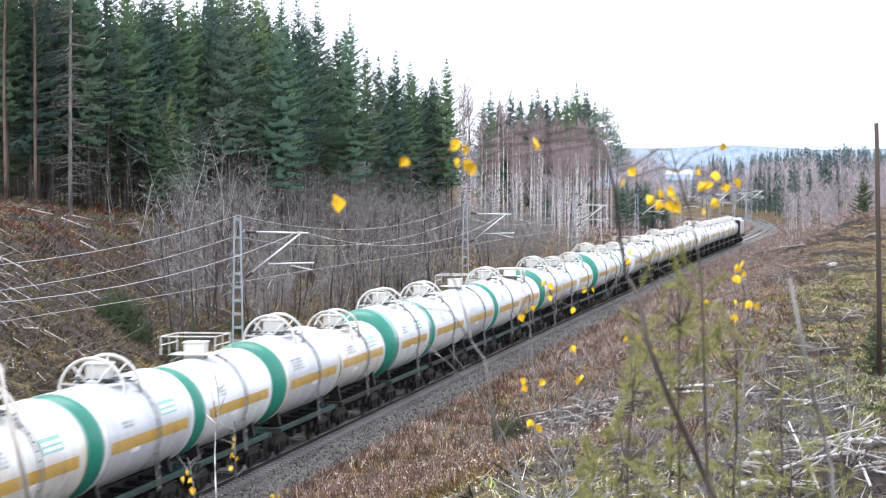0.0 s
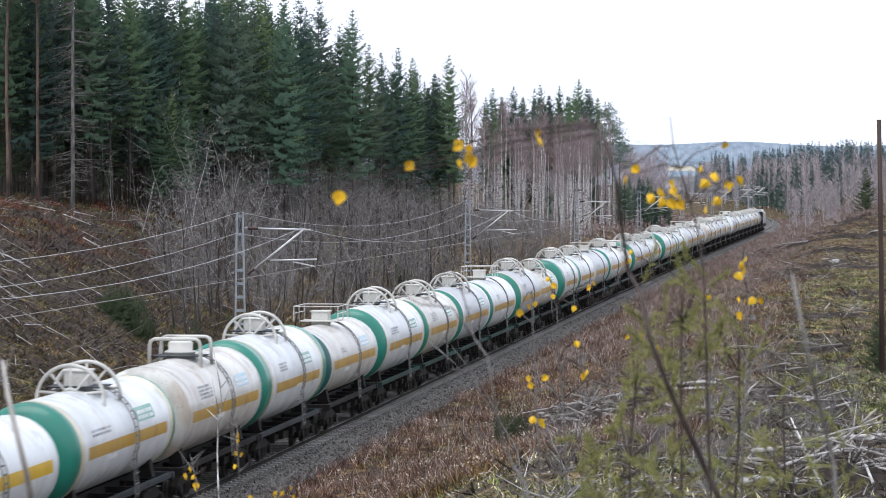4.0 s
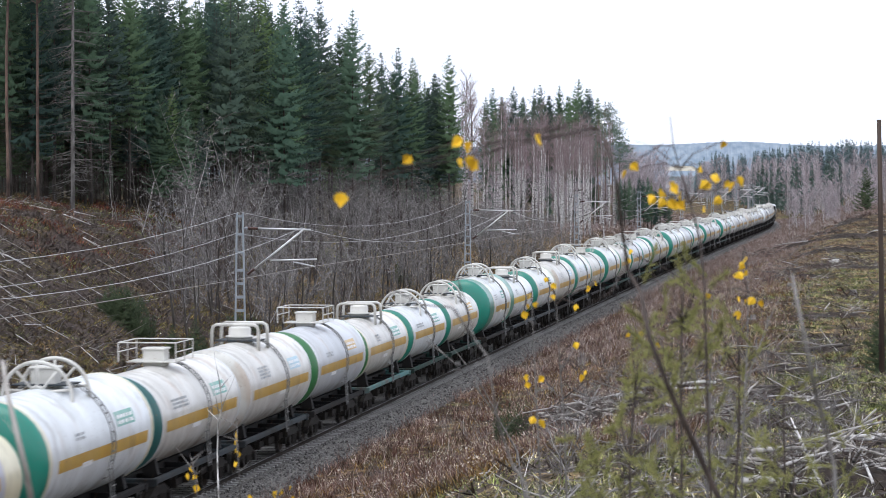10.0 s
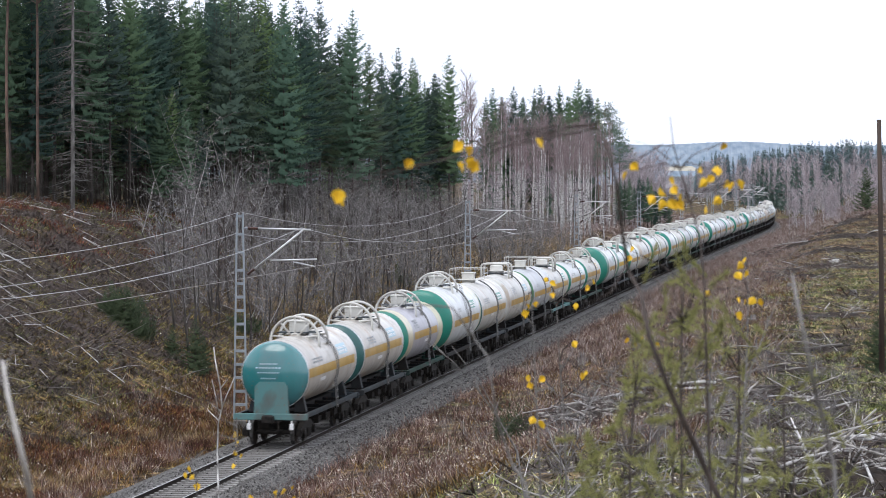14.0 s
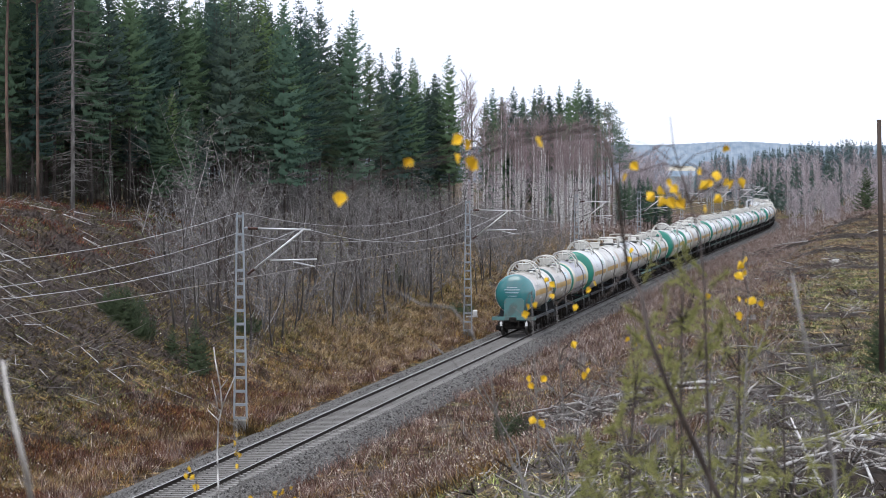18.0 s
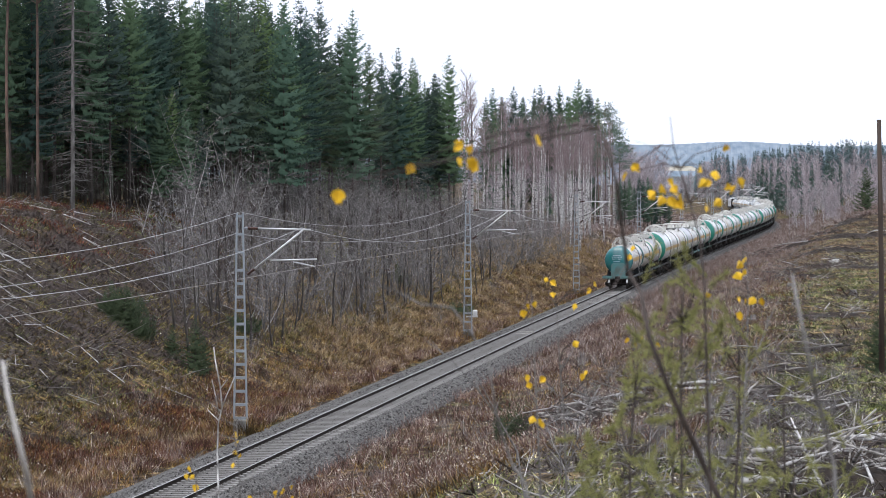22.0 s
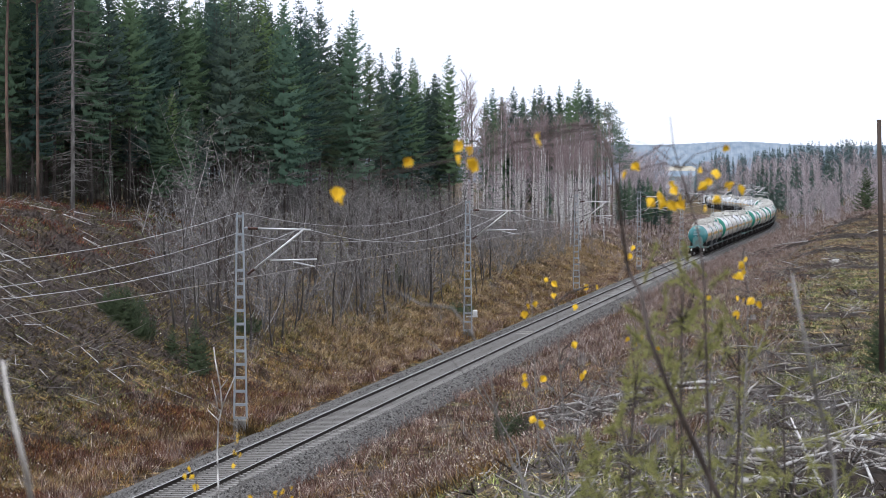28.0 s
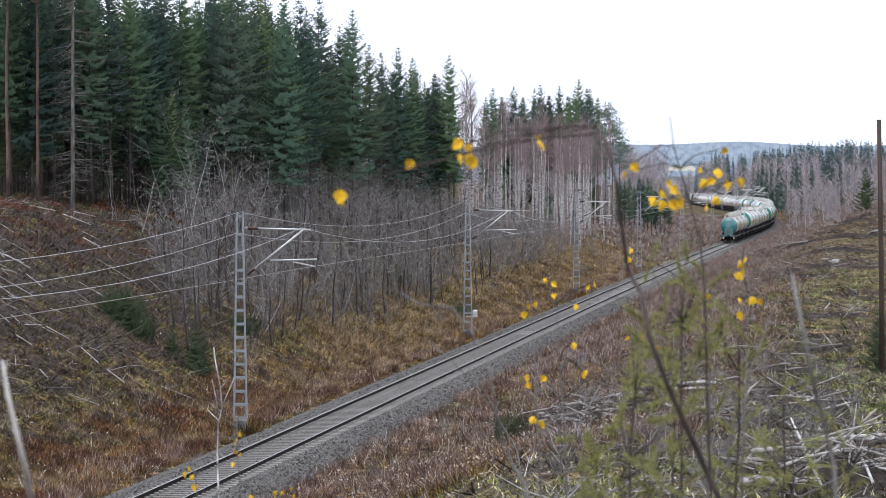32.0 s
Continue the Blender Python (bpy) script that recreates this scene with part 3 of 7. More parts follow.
def brake_beam_mesh(material):
    return Shape().box(-1.25, 1.25, -0.05, 0.05, 0.62, 0.98).mesh("brake_beam", material)


def brake_rod_mesh(material):
    return Shape().box(-0.03, 0.03, -2.5, 2.5, 0.60, 0.80).mesh("brake_rod", material)


def headstock_mesh(y, material):
    s = Shape()
    s.box(-1.42, 1.42, y - 0.09, y + 0.09, 0.98, 1.22, 0.02)
    return s.mesh("headstock", material)


def saddle_mesh(y, side, material):
    s = Shape()
    x0, x1 = side * 0.66, side * 1.12
    v = []
    for dy, w in ((-0.16, 1), (0.16, 1)):
        v += [(x0, y + dy, 1.2), (x1, y + dy, 1.2), (side * 0.98, y + dy, AXIS - RAD * 0.60), (side * 0.66, y + dy, AXIS - RAD * 0.80)]
    s.add(v, [(0, 1, 2, 3), (7, 6, 5, 4), (0, 4, 5, 1), (1, 5, 6, 2), (2, 6, 7, 3), (3, 7, 4, 0)])
    return s.mesh("saddle", material)


def shield_mesh(y, material):
    """The end plate that stands on the headstock."""
    s = Shape()
    out = [(-0.66, 1.22), (0.66, 1.22), (0.64, 2.25), (0.50, 2.42), (-0.46, 2.42), (-0.62, 2.25)]
    v = [(x, y - 0.03, z) for x, z in out] + [(x, y + 0.03, z) for x, z in out]
    n = len(out)
    s.add(v, [tuple(range(n)), tuple(range(2 * n - 1, n - 1, -1))] + [(k, n + k, n + (k + 1) % n, (k + 1) % n) for k in range(n)])
    for x in (-0.60, 0.60):
        s.box(x - 0.05, x + 0.05, y + 0.03, y + 0.2, 1.2, 1.7)
    return s.mesh("end_shield", material)


def wheel_mesh():
    s = Shape()
    s.disc_x([(-0.07, 0.02), (-0.07, 0.36), (-0.045, 0.40), (-0.065, 0.41)], 11, 0, 0)
    s.cur = 1
    s.disc_x([(-0.065, 0.41), (-0.065, 0.475), (0.04, 0.478), (0.045, 0.505), (0.07, 0.505)], 11, 0, 0)
    s.cur = 0
    s.disc_x([(0.07, 0.505), (0.07, 0.40), (0.05, 0.36), (0.05, 0.02)], 11, 0, 0)
    return s.mesh("wheel", [M["wheel"], M["tread"]])


def frame_side_mesh(side):
    s = Shape()
    x = side * 1.02
    prof = [(-1.28, 0.60), (-1.28, 0.34), (-0.62, 0.34), (-0.42, 0.22), (0.42, 0.22), (0.62, 0.34), (1.28, 0.34), (1.28, 0.60), (0.55, 0.88), (-0.55, 0.88)]
    n = len(prof)
    v = [(x - 0.09, a, z) for a, z in prof] + [(x + 0.09, a, z) for a, z in prof]
    s.add(v, [tuple(range(n)), tuple(range(2 * n - 1, n - 1, -1))] + [(k, (k + 1) % n, n + (k + 1) % n, n + k) for k in range(n)])
    for y in (-0.925, 0.925):
        s.disc_x([(x + side * 0.02, 0.001), (x + side * 0.02, 0.17), (x + side * 0.2, 0.15), (x + side * 0.2, 0.001)], 12, y, 0.475)
    for y in (-0.2, 0.0, 0.2):
        s.tube([(x + side * 0.1, y, 0.28), (x + side * 0.1, y, 0.6)], 0.085, 8)
    return s.mesh("side_frame", M["running"])


def bolster_mesh():
    s = Shape()
    s.box(-1.1, 1.1, -0.2, 0.2, 0.5, 0.84, 0.03)
    for y in (-0.925, 0.925):
        s.tube([(-1.0, y, 0.475), (1.0, y, 0.475)], 0.085, 8)
    return s.mesh("bolster", M["running"])


def coupler_mesh(way):
    s = Shape()
    y = way * 5.45
    s.box(-0.13, 0.13, min(y, y + way * 0.35), max(y, y + way * 0.35), 0.92, 1.16, 0.03)
    s.box(-0.24, 0.2, min(y + way * 0.3, y + way * 0.58), max(y + way * 0.3, y + way * 0.58), 0.88, 1.2, 0.05)
    s.tube([(0.3, y, 0.95), (0.34, y + way * 0.2, 0.62), (0.2, y + way * 0.4, 0.55)], 0.025, 5)
    return s.mesh("coupler", M["running"])


def tank_wagon(style, body, cap, rim, rim_w, green_w, stripe, panel, frame_col, index):
    root = new("tank_wagon")
    a, b = (-4.62 if index < 2 else -5.2 if RAD > 1.55 else -4.95), 5.55
    part("barrel", cached(("barrel", body, a), lambda: tank_mesh(a, b, M[body])), root)
    for y, way in ((a, -1), (b, 1)):
        depth = 0.52 if index == 0 and way < 0 else 0.38 if way < 0 else 0.30
        part("end_cap", cached(("cap", y, way, cap, depth), lambda: cap_mesh(y, way, depth, M[cap])), root)
        if green_w:
            part("end_band", cached(("band", y, cap, green_w), lambda: ring_mesh("end_band", min(y, y - way * green_w), max(y, y - way * green_w), M[cap])), root)
        y2 = y - way * green_w
        part("rim_band", cached(("rim", y, rim, rim_w, green_w), lambda: ring_mesh("rim_band", min(y2, y2 - way * rim_w), max(y2, y2 - way * rim_w), M[rim], 0.01)), root)
    for side in (-1, 1):
        e = 4.62 - green_w - rim_w - 0.05
        part("stripe", cached(("stripe", side, stripe, round(e, 2)), lambda: shell_patch("stripe", side, -e, e + 0.55, 2.50, 2.84, M[stripe])), root)
        if panel:
            y0 = e - 2.6
            pl = part("panel", cached(("panel", side, panel, round(y0, 2)), lambda: shell_patch("panel", side, y0, y0 + 1.9, AXIS + 0.36, AXIS + 0.76, M[panel])), root)
            part("lettering", cached(("let", side, round(y0, 2)), lambda: bars_mesh(side, y0 + 0.15, y0 + 1.75, AXIS + 0.42, AXIS + 0.72, 2, 5, M["tag"])), pl)
        part("lettering", cached(("ink", side, index % 4), lambda: bars_mesh(side, -3.4 + 0.3 * (index % 4), -1.5, AXIS + 0.36, AXIS + 0.36 + 0.11 * (2 + index % 3), 2 + index % 3, index, M["ink"])), root)
        part("marking", cached(("mark", side, index % 3), lambda: shell_patch("marking", side, -2.0 + index % 3, -1.0 + index % 3, AXIS - 0.40, AXIS - 0.26, M["tag"])), root)
        part("ladder", cached(("ladder", side), lambda: ladder_mesh(side, 0.55, M["ladder"])), root)
        part("side_sill", cached(("sill", side, frame_col), lambda: sill_mesh(side, M[frame_col])), root)
        for y in (-4.1, 4.1):
            part("saddle", cached(("saddle", side, y, frame_col, index < 2), lambda: saddle_mesh(y, side, M[frame_col] if index < 2 else M["frame_black"])), root)
    for y in (-2.4, -0.9, 0.9, 2.4):
        part("brake_beam", cached("brake_beam", lambda: brake_beam_mesh(M["running"])), root).location = (0, y, 0)
    for x in (-1.05, 1.05):
        part("brake_rod", cached("brake_rod", lambda: brake_rod_mesh(M["running"])), root).location = (x, 0, 0)
    part("centre_sill", cached("spine", lambda: spine_mesh(M["frame_black"])), root)
    for y in (-5.38, 5.38):
        col = "shield" if index == 0 and y < 0 else frame_col
        part("headstock", cached(("headstock", y, col), lambda: headstock_mesh(y, M[col])), root)
    top = AXIS + RAD
    if style == "arch":
        for y in (-0.85, 0.85):
            part("guard_arch", cached(("arch", y), lambda: arch_mesh(y, M["guard"])), root)
        part("deck", cached(("deck", 0.06), lambda: deck_mesh(M["frame_grey"], top + 0.06)), root)
        part("valve_cabinet", cached("cabinet", lambda: cabinet_mesh(M["guard"])), root)
    elif style == "hoop":
        for y in (-0.75, 0.75):
            part("guard_hoop", cached(("hoop", y), lambda: hoop_mesh(y, M["guard"])), root)
        part("valve_housing", cached("valve", lambda: valve_mesh(M["guard"])), root)
        part("deck", cached(("deck", 0.03), lambda: deck_mesh(M["frame_grey"], top + 0.03)), root)
    else:
        part("valve_cabinet", cached("cabinet", lambda: cabinet_mesh(M["guard"])), root)
        part("deck", cached(("deck", 0.12), lambda: deck_mesh(M["guard"], top + 0.12)), root)
        part("railing", cached("railing", lambda: railing_mesh(M["guard"], top + 0.15)), root)
    for y in (-3.9, 3.9):
        bogie = part("bogie", cached("bolster", bolster_mesh), root)
        bogie.location = (0, y, 0)
        for side in (-1, 1):
            part("side_frame", cached(("side_frame", side), lambda: frame_side_mesh(side)), bogie)
            for wy in (-0.925, 0.925):
                w = part("wheel", cached("wheel", wheel_mesh), bogie)
                w.location = (side * 0.79, wy, 0.475)
                w.rotation_euler = (0, 0, math.pi if side > 0 else 0)
    for way in (-1, 1):
        part("coupler", cached(("coupler", way), lambda: coupler_mesh(way)), root)
    return root


# style, body, cap, rim, rim width, green width, stripe, panel, frame, counted from the rear
KINDS = [
    ("arch", "grimy", "teal", "white", 0.10, 0.0, "yellow", "pale_blue", "frame_grey"),
    ("arch", "grimy", "dark_teal", "white", 0.14, 0.0, "yellow", "pale_blue", "frame_grey"),
    ("arch", "lilac", "green", "rim_cream", 1.35, 0.0, "yellow", "", "frame_green"),
    ("arch", "white", "green", "rim_cream", 0.22, 0.1, "yellow", "plate_green", "frame_black"),
    ("box", "cream", "dark_teal", "white", 0.12, 0.0, "yellow", "plate_green", "frame_grey"),
    ("hoop", "cream", "cream", "white", 0.10, 0.0, "yellow", "pale_blue", "frame_grey"),
    ("box", "silver", "grass_green", "white", 0.16, 0.15, "yellow", "yellow", "frame_black"),
    ("hoop", "cream", "grass_green", "rim_cream", 0.20, 0.0, "yellow", "plate_green", "shield"),
    ("arch", "white", "green", "white", 0.20, 0.1, "yellow", "plate_green", "frame_green"),
    ("arch", "cream", "green", "white", 0.14, 0.1, "yellow", "yellow", "frame_green"),
    ("arch", "white", "green", "rim_cream", 0.18, 1.7, "yellow", "plate_green", "frame_black"),
    ("hoop", "white", "white", "white", 0.10, 0.0, "bright_yellow", "", "frame_grey"),
    ("arch", "white", "green", "rim_cream", 0.32, 0.25, "yellow", "plate_green", "frame_grey"),
    ("hoop", "cream", "cream", "cream", 0.10, 0.0, "yellow", "pale_blue", "frame_black"),
    ("arch", "white", "green", "rim_cream", 0.24, 0.7, "yellow", "plate_green", "frame_grey"),
    ("box", "cream", "dark_teal", "white", 0.14, 0.0, "yellow", "pale_blue", "frame_black"),
    ("arch", "white", "green", "rim_cream", 0.20, 0.15, "yellow", "plate_green", "frame_green"),
    ("arch", "cream", "green", "rim_cream", 0.30, 0.3, "yellow", "plate_green", "frame_green"),
    ("arch", "silver", "green", "white", 0.40, 0.0, "yellow", "plate_green", "frame_green"),
    ("box", "white", "green", "white", 0.16, 0.2, "yellow", "", "frame_green"),
    ("arch", "silver", "green", "rim_cream", 0.34, 0.0, "yellow", "", "frame_green"),
    ("arch", "cream", "dark_teal", "white", 0.14, 0.0, "yellow", "plate_green", "frame_black"),
    ("arch", "white", "green", "white", 0.30, 0.9, "yellow", "plate_green", "frame_green"),
    ("arch", "white", "green", "white", 0.20, 0.0, "yellow", "", "frame_black"),
    ("box", "silver", "white", "white", 0.10, 0.0, "yellow", "", "frame_grey"),
    ("arch", "white", "green", "white", 0.22, 0.0, "yellow", "", "frame_green"),
    ("hoop", "cream", "dark_teal", "white", 0.14, 0.0, "yellow", "", "frame_grey"),
    ("arch", "silver", "green", "rim_cream", 0.24, 0.0, "yellow", "plate_green", "frame_black"),
    ("arch", "silver", "white", "white", 0.20, 0.0, "yellow", "", "frame_black"),
    ("arch", "white", "white", "white", 0.22, 0.0, "yellow", "pale_blue", "frame_grey"),
    ("arch", "white", "green", "rim_cream", 0.26, 0.2, "yellow", "plate_green", "frame_green"),
    ("arch", "silver", "white", "white", 0.24, 0.0, "yellow", "", "frame_black"),
    ("arch", "white", "green", "white", 0.16, 0.0, "yellow", "plate_green", "frame_black"),
    ("box", "silver", "white", "white", 0.22, 0.0, "yellow", "", "frame_black"),
]
# towards the locomotive nearly all the tanks are pale from end to end
PALE_KINDS = [
    ("arch", "cream", "white", "white", 0.24, 0.0, "yellow", "", "frame_black"),
    ("arch", "silver", "white", "white", 0.30, 0.0, "yellow", "", "frame_black"),
    ("arch", "grimy", "cream", "white", 0.22, 0.0, "yellow", "", "frame_grey"),
    ("hoop", "silver", "white", "white", 0.18, 0.0, "yellow", "pale_blue", "frame_black"),
    ("arch", "white", "white", "rim_cream", 0.26, 0.0, "yellow", "", "frame_black"),
]
COLOUR = {"white": "white", "cream": "cream", "grimy": "grimy cream", "silver": "silver-grey", "lilac": "lilac-grey"}
CAPC = {"teal": "teal", "dark_teal": "dark teal", "green": "green", "grass_green": "leaf-green", "cream": "cream", "white": "white"}
FIT = {"arch": "spoked guard arches", "hoop": "rounded guard hoops", "box": "a railed valve box"}
TRAIN = []
N_WAGON = 49
WIDE = {3: 1.60, 4: 1.47, 5: 1.50, 6: 1.46, 10: 1.60, 12: 1.42, 13: 1.50, 14: 1.60, 15: 1.40, 16: 1.57, 17: 1.50, 18: 1.50, 19: 1.46, 20: 1.53, 22: 1.57, 23: 1.50, 24: 1.46, 25: 1.50, 27: 1.50, 30: 1.57, 33: 1.46, 36: 1.50, 41: 1.57}
for i in range(N_WAGON):
    k = KINDS[i] if i < len(KINDS) else PALE_KINDS[(i * 3 + i // 4) % len(PALE_KINDS)]
    # some of the tanks are wider than the rest
    RAD = WIDE.get(i, 1.30)
    AXIS = 2.63 + 0.67 * (RAD - 1.30)
    w = tank_wagon(*k, i)
    tagged(w, f"{COLOUR[k[1]]} tank wagon, {CAPC[k[2]]} ends, yellow stripe, {FIT[k[0]]}", "tank wagon", "wagons of the train")
    if i == 0:
        part("end_shield", shield_mesh(-5.36, M["shield"]), w, "faded teal end plate with rust")
        for x in (-0.82, 0.82):
            s = Shape().box(x - 0.07, x + 0.07, -5.56, -5.5, 0.62, 0.86, 0.01)
            s.box(x - 0.02, x + 0.02, -5.52, -5.46, 0.84, 0.96)
            part("tail_disc", s.mesh("tail_disc", M["tag"]), w, "white tail marker")
        for zz, hw in ((3.05, 0.34), (2.9, 0.5), (2.72, 0.44), (2.5, 0.3)):
            rr = math.sqrt(max(0.0, 1 - ((zz - AXIS) / RAD) ** 2))
            bar = Shape()
            for j in range(8):
                x0, x1 = -hw + 2 * hw * j / 8 - 0.15, -hw + 2 * hw * (j + 0.72) / 8 - 0.15
                q = [(x, -4.62 - 0.527 * math.sqrt(max(0.0, 1 - (x * x + (z - AXIS) ** 2) / RAD ** 2)), z) for x, z in ((x0, zz), (x1, zz), (x1, zz + 0.055), (x0, zz + 0.055))]
                bar.add(q, [(0, 1, 2, 3)])
            part("lettering", bar.mesh("lettering", M["pale_blue"]), w)
    TRAIN.append((w, i * WAGON + (0.0 if i < 10 else 0.5 if i == 14 else 1.2 if i < 20 else 1.8)))


def locomotive():
    root = new("diesel_locomotive")
    part("underframe", Shape().box(-1.5, 1.5, -8.6, 8.6, 1.1, 1.5, 0.05).mesh("underframe", M["frame_black"]), root)
    part("hood", Shape().box(-1.35, 1.35, -5.6, 7.6, 1.5, 3.75, 0.2).mesh("hood", M["silver"]), root, "pale grey hood")
    part("cab", Shape().box(-1.5, 1.5, -5.55, -3.0, 1.5, 4.25, 0.25).mesh("cab", M["white"]), root, "white cab")
    part("end_hood", Shape().box(-1.45, 1.45, -8.4, -5.6, 1.5, 3.9, 0.16).mesh("end_hood", M["frame_black"]), root, "sooty black end hood")
    part("end_roof", Shape().box(-1.25, 1.25, -8.2, -5.7, 3.9, 4.02, 0.05).mesh("end_roof", M["silver"]), root)
    part("windscreen", Shape().box(-1.2, 1.2, -5.60, -5.54, 3.92, 4.18, 0.01).mesh("windscreen", M["ink"]), root, "dark glass")
    for x in (-1.51, 1.47):
        part("side_window", Shape().box(x, x + 0.04, -5.0, -3.6, 2.9, 3.6, 0.01).mesh("side_window", M["ink"]), root, "dark glass")
    part("roof_grille", Shape().box(-1.1, 1.1, -2.0, 5.5, 3.75, 4.15, 0.1).mesh("roof_grille", M["silver"]), root)
    for x in (-0.5, 0.5):
        part("exhaust", Shape().box(x - 0.2, x + 0.2, 1.0, 1.7, 4.15, 4.4, 0.05).mesh("exhaust", M["frame_black"]), root, "sooty exhaust")
    for y in (-5.2, 5.2):
        bogie = part("bogie", cached("bolster", bolster_mesh), root)
        bogie.location = (0, y, 0)
        for side in (-1, 1):
            part("side_frame", cached(("side_frame", side), lambda: frame_side_mesh(side)), bogie)
            for wy in (-0.925, 0.925):
                w = part("wheel", cached("wheel", wheel_mesh), bogie)
                w.location = (side * 0.79, wy, 0.475)
                w.rotation_euler = (0, 0, math.pi if side > 0 else 0)
    return tagged(root, "pale grey diesel locomotive with a sooty black end", "locomotive")


loco = locomotive()
TRAIN.append((loco, N_WAGON * WAGON - 6.01 + 10.4))

# ---- overhead line ----
MAST_S = [112.8 - 67.6 * 2, 112.8 - 67.6, 112.8, 180.2, 248.6, 315.5, 383, 450, 517, 584, 651, 718, 785, 852, 919]
MAST_SIDE, MAST_H = -3.52, 8.67


def mast_leg(side):
    s = Shape()
    pts = [(side * (0.27 - 0.145 * (z / MAST_H)), 0, z) for z in (0.06, MAST_H)]
    for (xa, _, za), (xb, _, zb) in zip(pts, pts[1:]):
        w, d = 0.030, 0.06
        v = [(xa - w, -d, za), (xa + w, -d, za), (xa + w, d, za), (xa - w, d, za), (xb - w, -d, zb), (xb + w, -d, zb), (xb + w, d, zb), (xb - w, d, zb)]
        s.add(v, [(3, 2, 1, 0), (4, 5, 6, 7), (0, 1, 5, 4), (1, 2, 6, 5), (2, 3, 7, 6), (3, 0, 4, 7)])
    return s.mesh("leg", M["galv"])


def mast_batten(z):
    w = 0.27 - 0.145 * (z / MAST_H)
    return Shape().box(-w, w, -0.062, 0.062, z - 0.055, z + 0.055).mesh("batten", M["galv"])


def tube_part(name, pts, r, material, root, n=8):
    return part(name, cached((name, tuple(pts[0]), tuple(pts[-1])), lambda: Shape().tube(pts, r, n).mesh(name, material, True)), root)


def insulator(a, b, root):
    a, b = Vector(a), Vector(b)
    key = ("ins", tuple(a), tuple(b))

    def make():
        pts, rad = [], []
        for i in range(19):
            pts.append(a.lerp(b, i / 18))
            rad.append(0.045 if i % 3 else 0.085)
        return Shape().tube(pts, rad, 10).mesh("insulator", M["insulator"], True)
    return part("insulator", cached(key, make), root, "brown porcelain insulator")


def catenary_mast(s_at, box):
    root = new("catenary_mast")
    root.matrix_world = line_pose(s_at, MAST_SIDE)
    for side in (-1, 1):
        part("leg", cached(("leg", side), lambda: mast_leg(side)), root)
    z = 0.12
    while z < MAST_H:
        part("batten", cached(("batten", round(z, 2)), lambda: mast_batten(z)), root)
        z += 0.56 if z < 6.2 else 0.75
    part("footing", cached("footing", lambda: Shape().box(-0.28, 0.28, -0.22, 0.22, -1.5, 0.06, 0.05).mesh("footing", M["sleeper"])), root, "concrete footing")
    top = MAST_H - 0.66
    tube_part("bracket", [(0.12, 0, top + 0.02), (0.35, 0, top + 0.02)], 0.03, M["galv"], root)
    insulator((0.35, 0, top + 0.02), (0.78, 0, top + 0.01), root)
    tube_part("top_tube", [(0.78, 0, top + 0.01), (3.0, 0, top - 0.04)], 0.038, M["tube"], root)
    low = MAST_H - 2.55
    insulator((0.32, 0, low), (0.62, 0, low + 0.22), root)
    tube_part("diagonal_tube", [(0.62, 0, low + 0.22), (2.66, 0, top - 0.06)], 0.042, M["tube"], root)
    tube_part("registration_tube", [(1.3, 0, MAST_H - 1.98), (3.25, 0, MAST_H - 1.92)], 0.032, M["tube"], root)
    tube_part("steady_arm", [(2.25, 0.05, MAST_H - 2.04), (3.15, 0.05, MAST_H - 2.22)], 0.026, M["tube"], root)
    tube_part("hanger", [(2.62, 0, top), (2.62, 0, MAST_H - 1.94)], 0.008, M["wire"], root, 4)
    if box:
        part("junction_box", Shape().box(0.34, 0.62, -0.15, 0.15, 1.05, 1.45, 0.03).mesh("junction_box", M["tube"]), root, "pale grey box on a bracket")
        part("box_bracket", Shape().box(-0.1, 0.66, -0.04, 0.04, 0.98, 1.04).mesh("box_bracket", M["tube"]), root)
    return tagged(root, "galvanised lattice catenary mast with a tubular cantilever", "mast", "masts along the line")


for s_at in MAST_S[1:]:
    catenary_mast(s_at, abs(s_at - 180.2) < 1)


def wire_run(name, side, z, sag, r, material, label):
    pts = []
    for a, b in zip(MAST_S, MAST_S[1:]):
        for i in range(12):
            u = i / 12
            pts.append(on_line(a + (b - a) * u, side, z - sag * 4 * u * (1 - u)))
    s = Shape().tube(pts, r, 5)
    ob = new(name, s.mesh(name, material))
    return tagged(ob, label, "overhead wire")


wire_run("return_wire", MAST_SIDE, MAST_H + 0.04, 1.1, 0.010, M["wire"], "grey return wire strung between the mast tops")
wire_run("earth_wire", MAST_SIDE - 0.14, MAST_H - 0.85, 1.0, 0.010, M["wire"], "grey earth wire strung between the masts")
wire_run("messenger_wire", -0.9, MAST_H - 0.62, 1.25, 0.011, M["wire"], "sagging messenger wire above the track")
wire_run("contact_wire", -0.42, MAST_H - 2.22, 0.04, 0.011, M["contact"], "taut contact wire above the track")
drop = Shape()
for a, b in zip(MAST_S[1:6], MAST_S[2:7]):
    for i in range(1, 8):
        u = i / 8
        drop.tube([on_line(a + (b - a) * u, -0.9, MAST_H - 0.62 - 5 * u * (1 - u)), on_line(a + (b - a) * u, -0.42, MAST_H - 2.22)], 0.006, 3, False)
tagged(new("dropper_wire", drop.mesh("dropper_wire", M["wire"])), "thin dropper wires between messenger and contact wire", "overhead wire", kind="stuff")

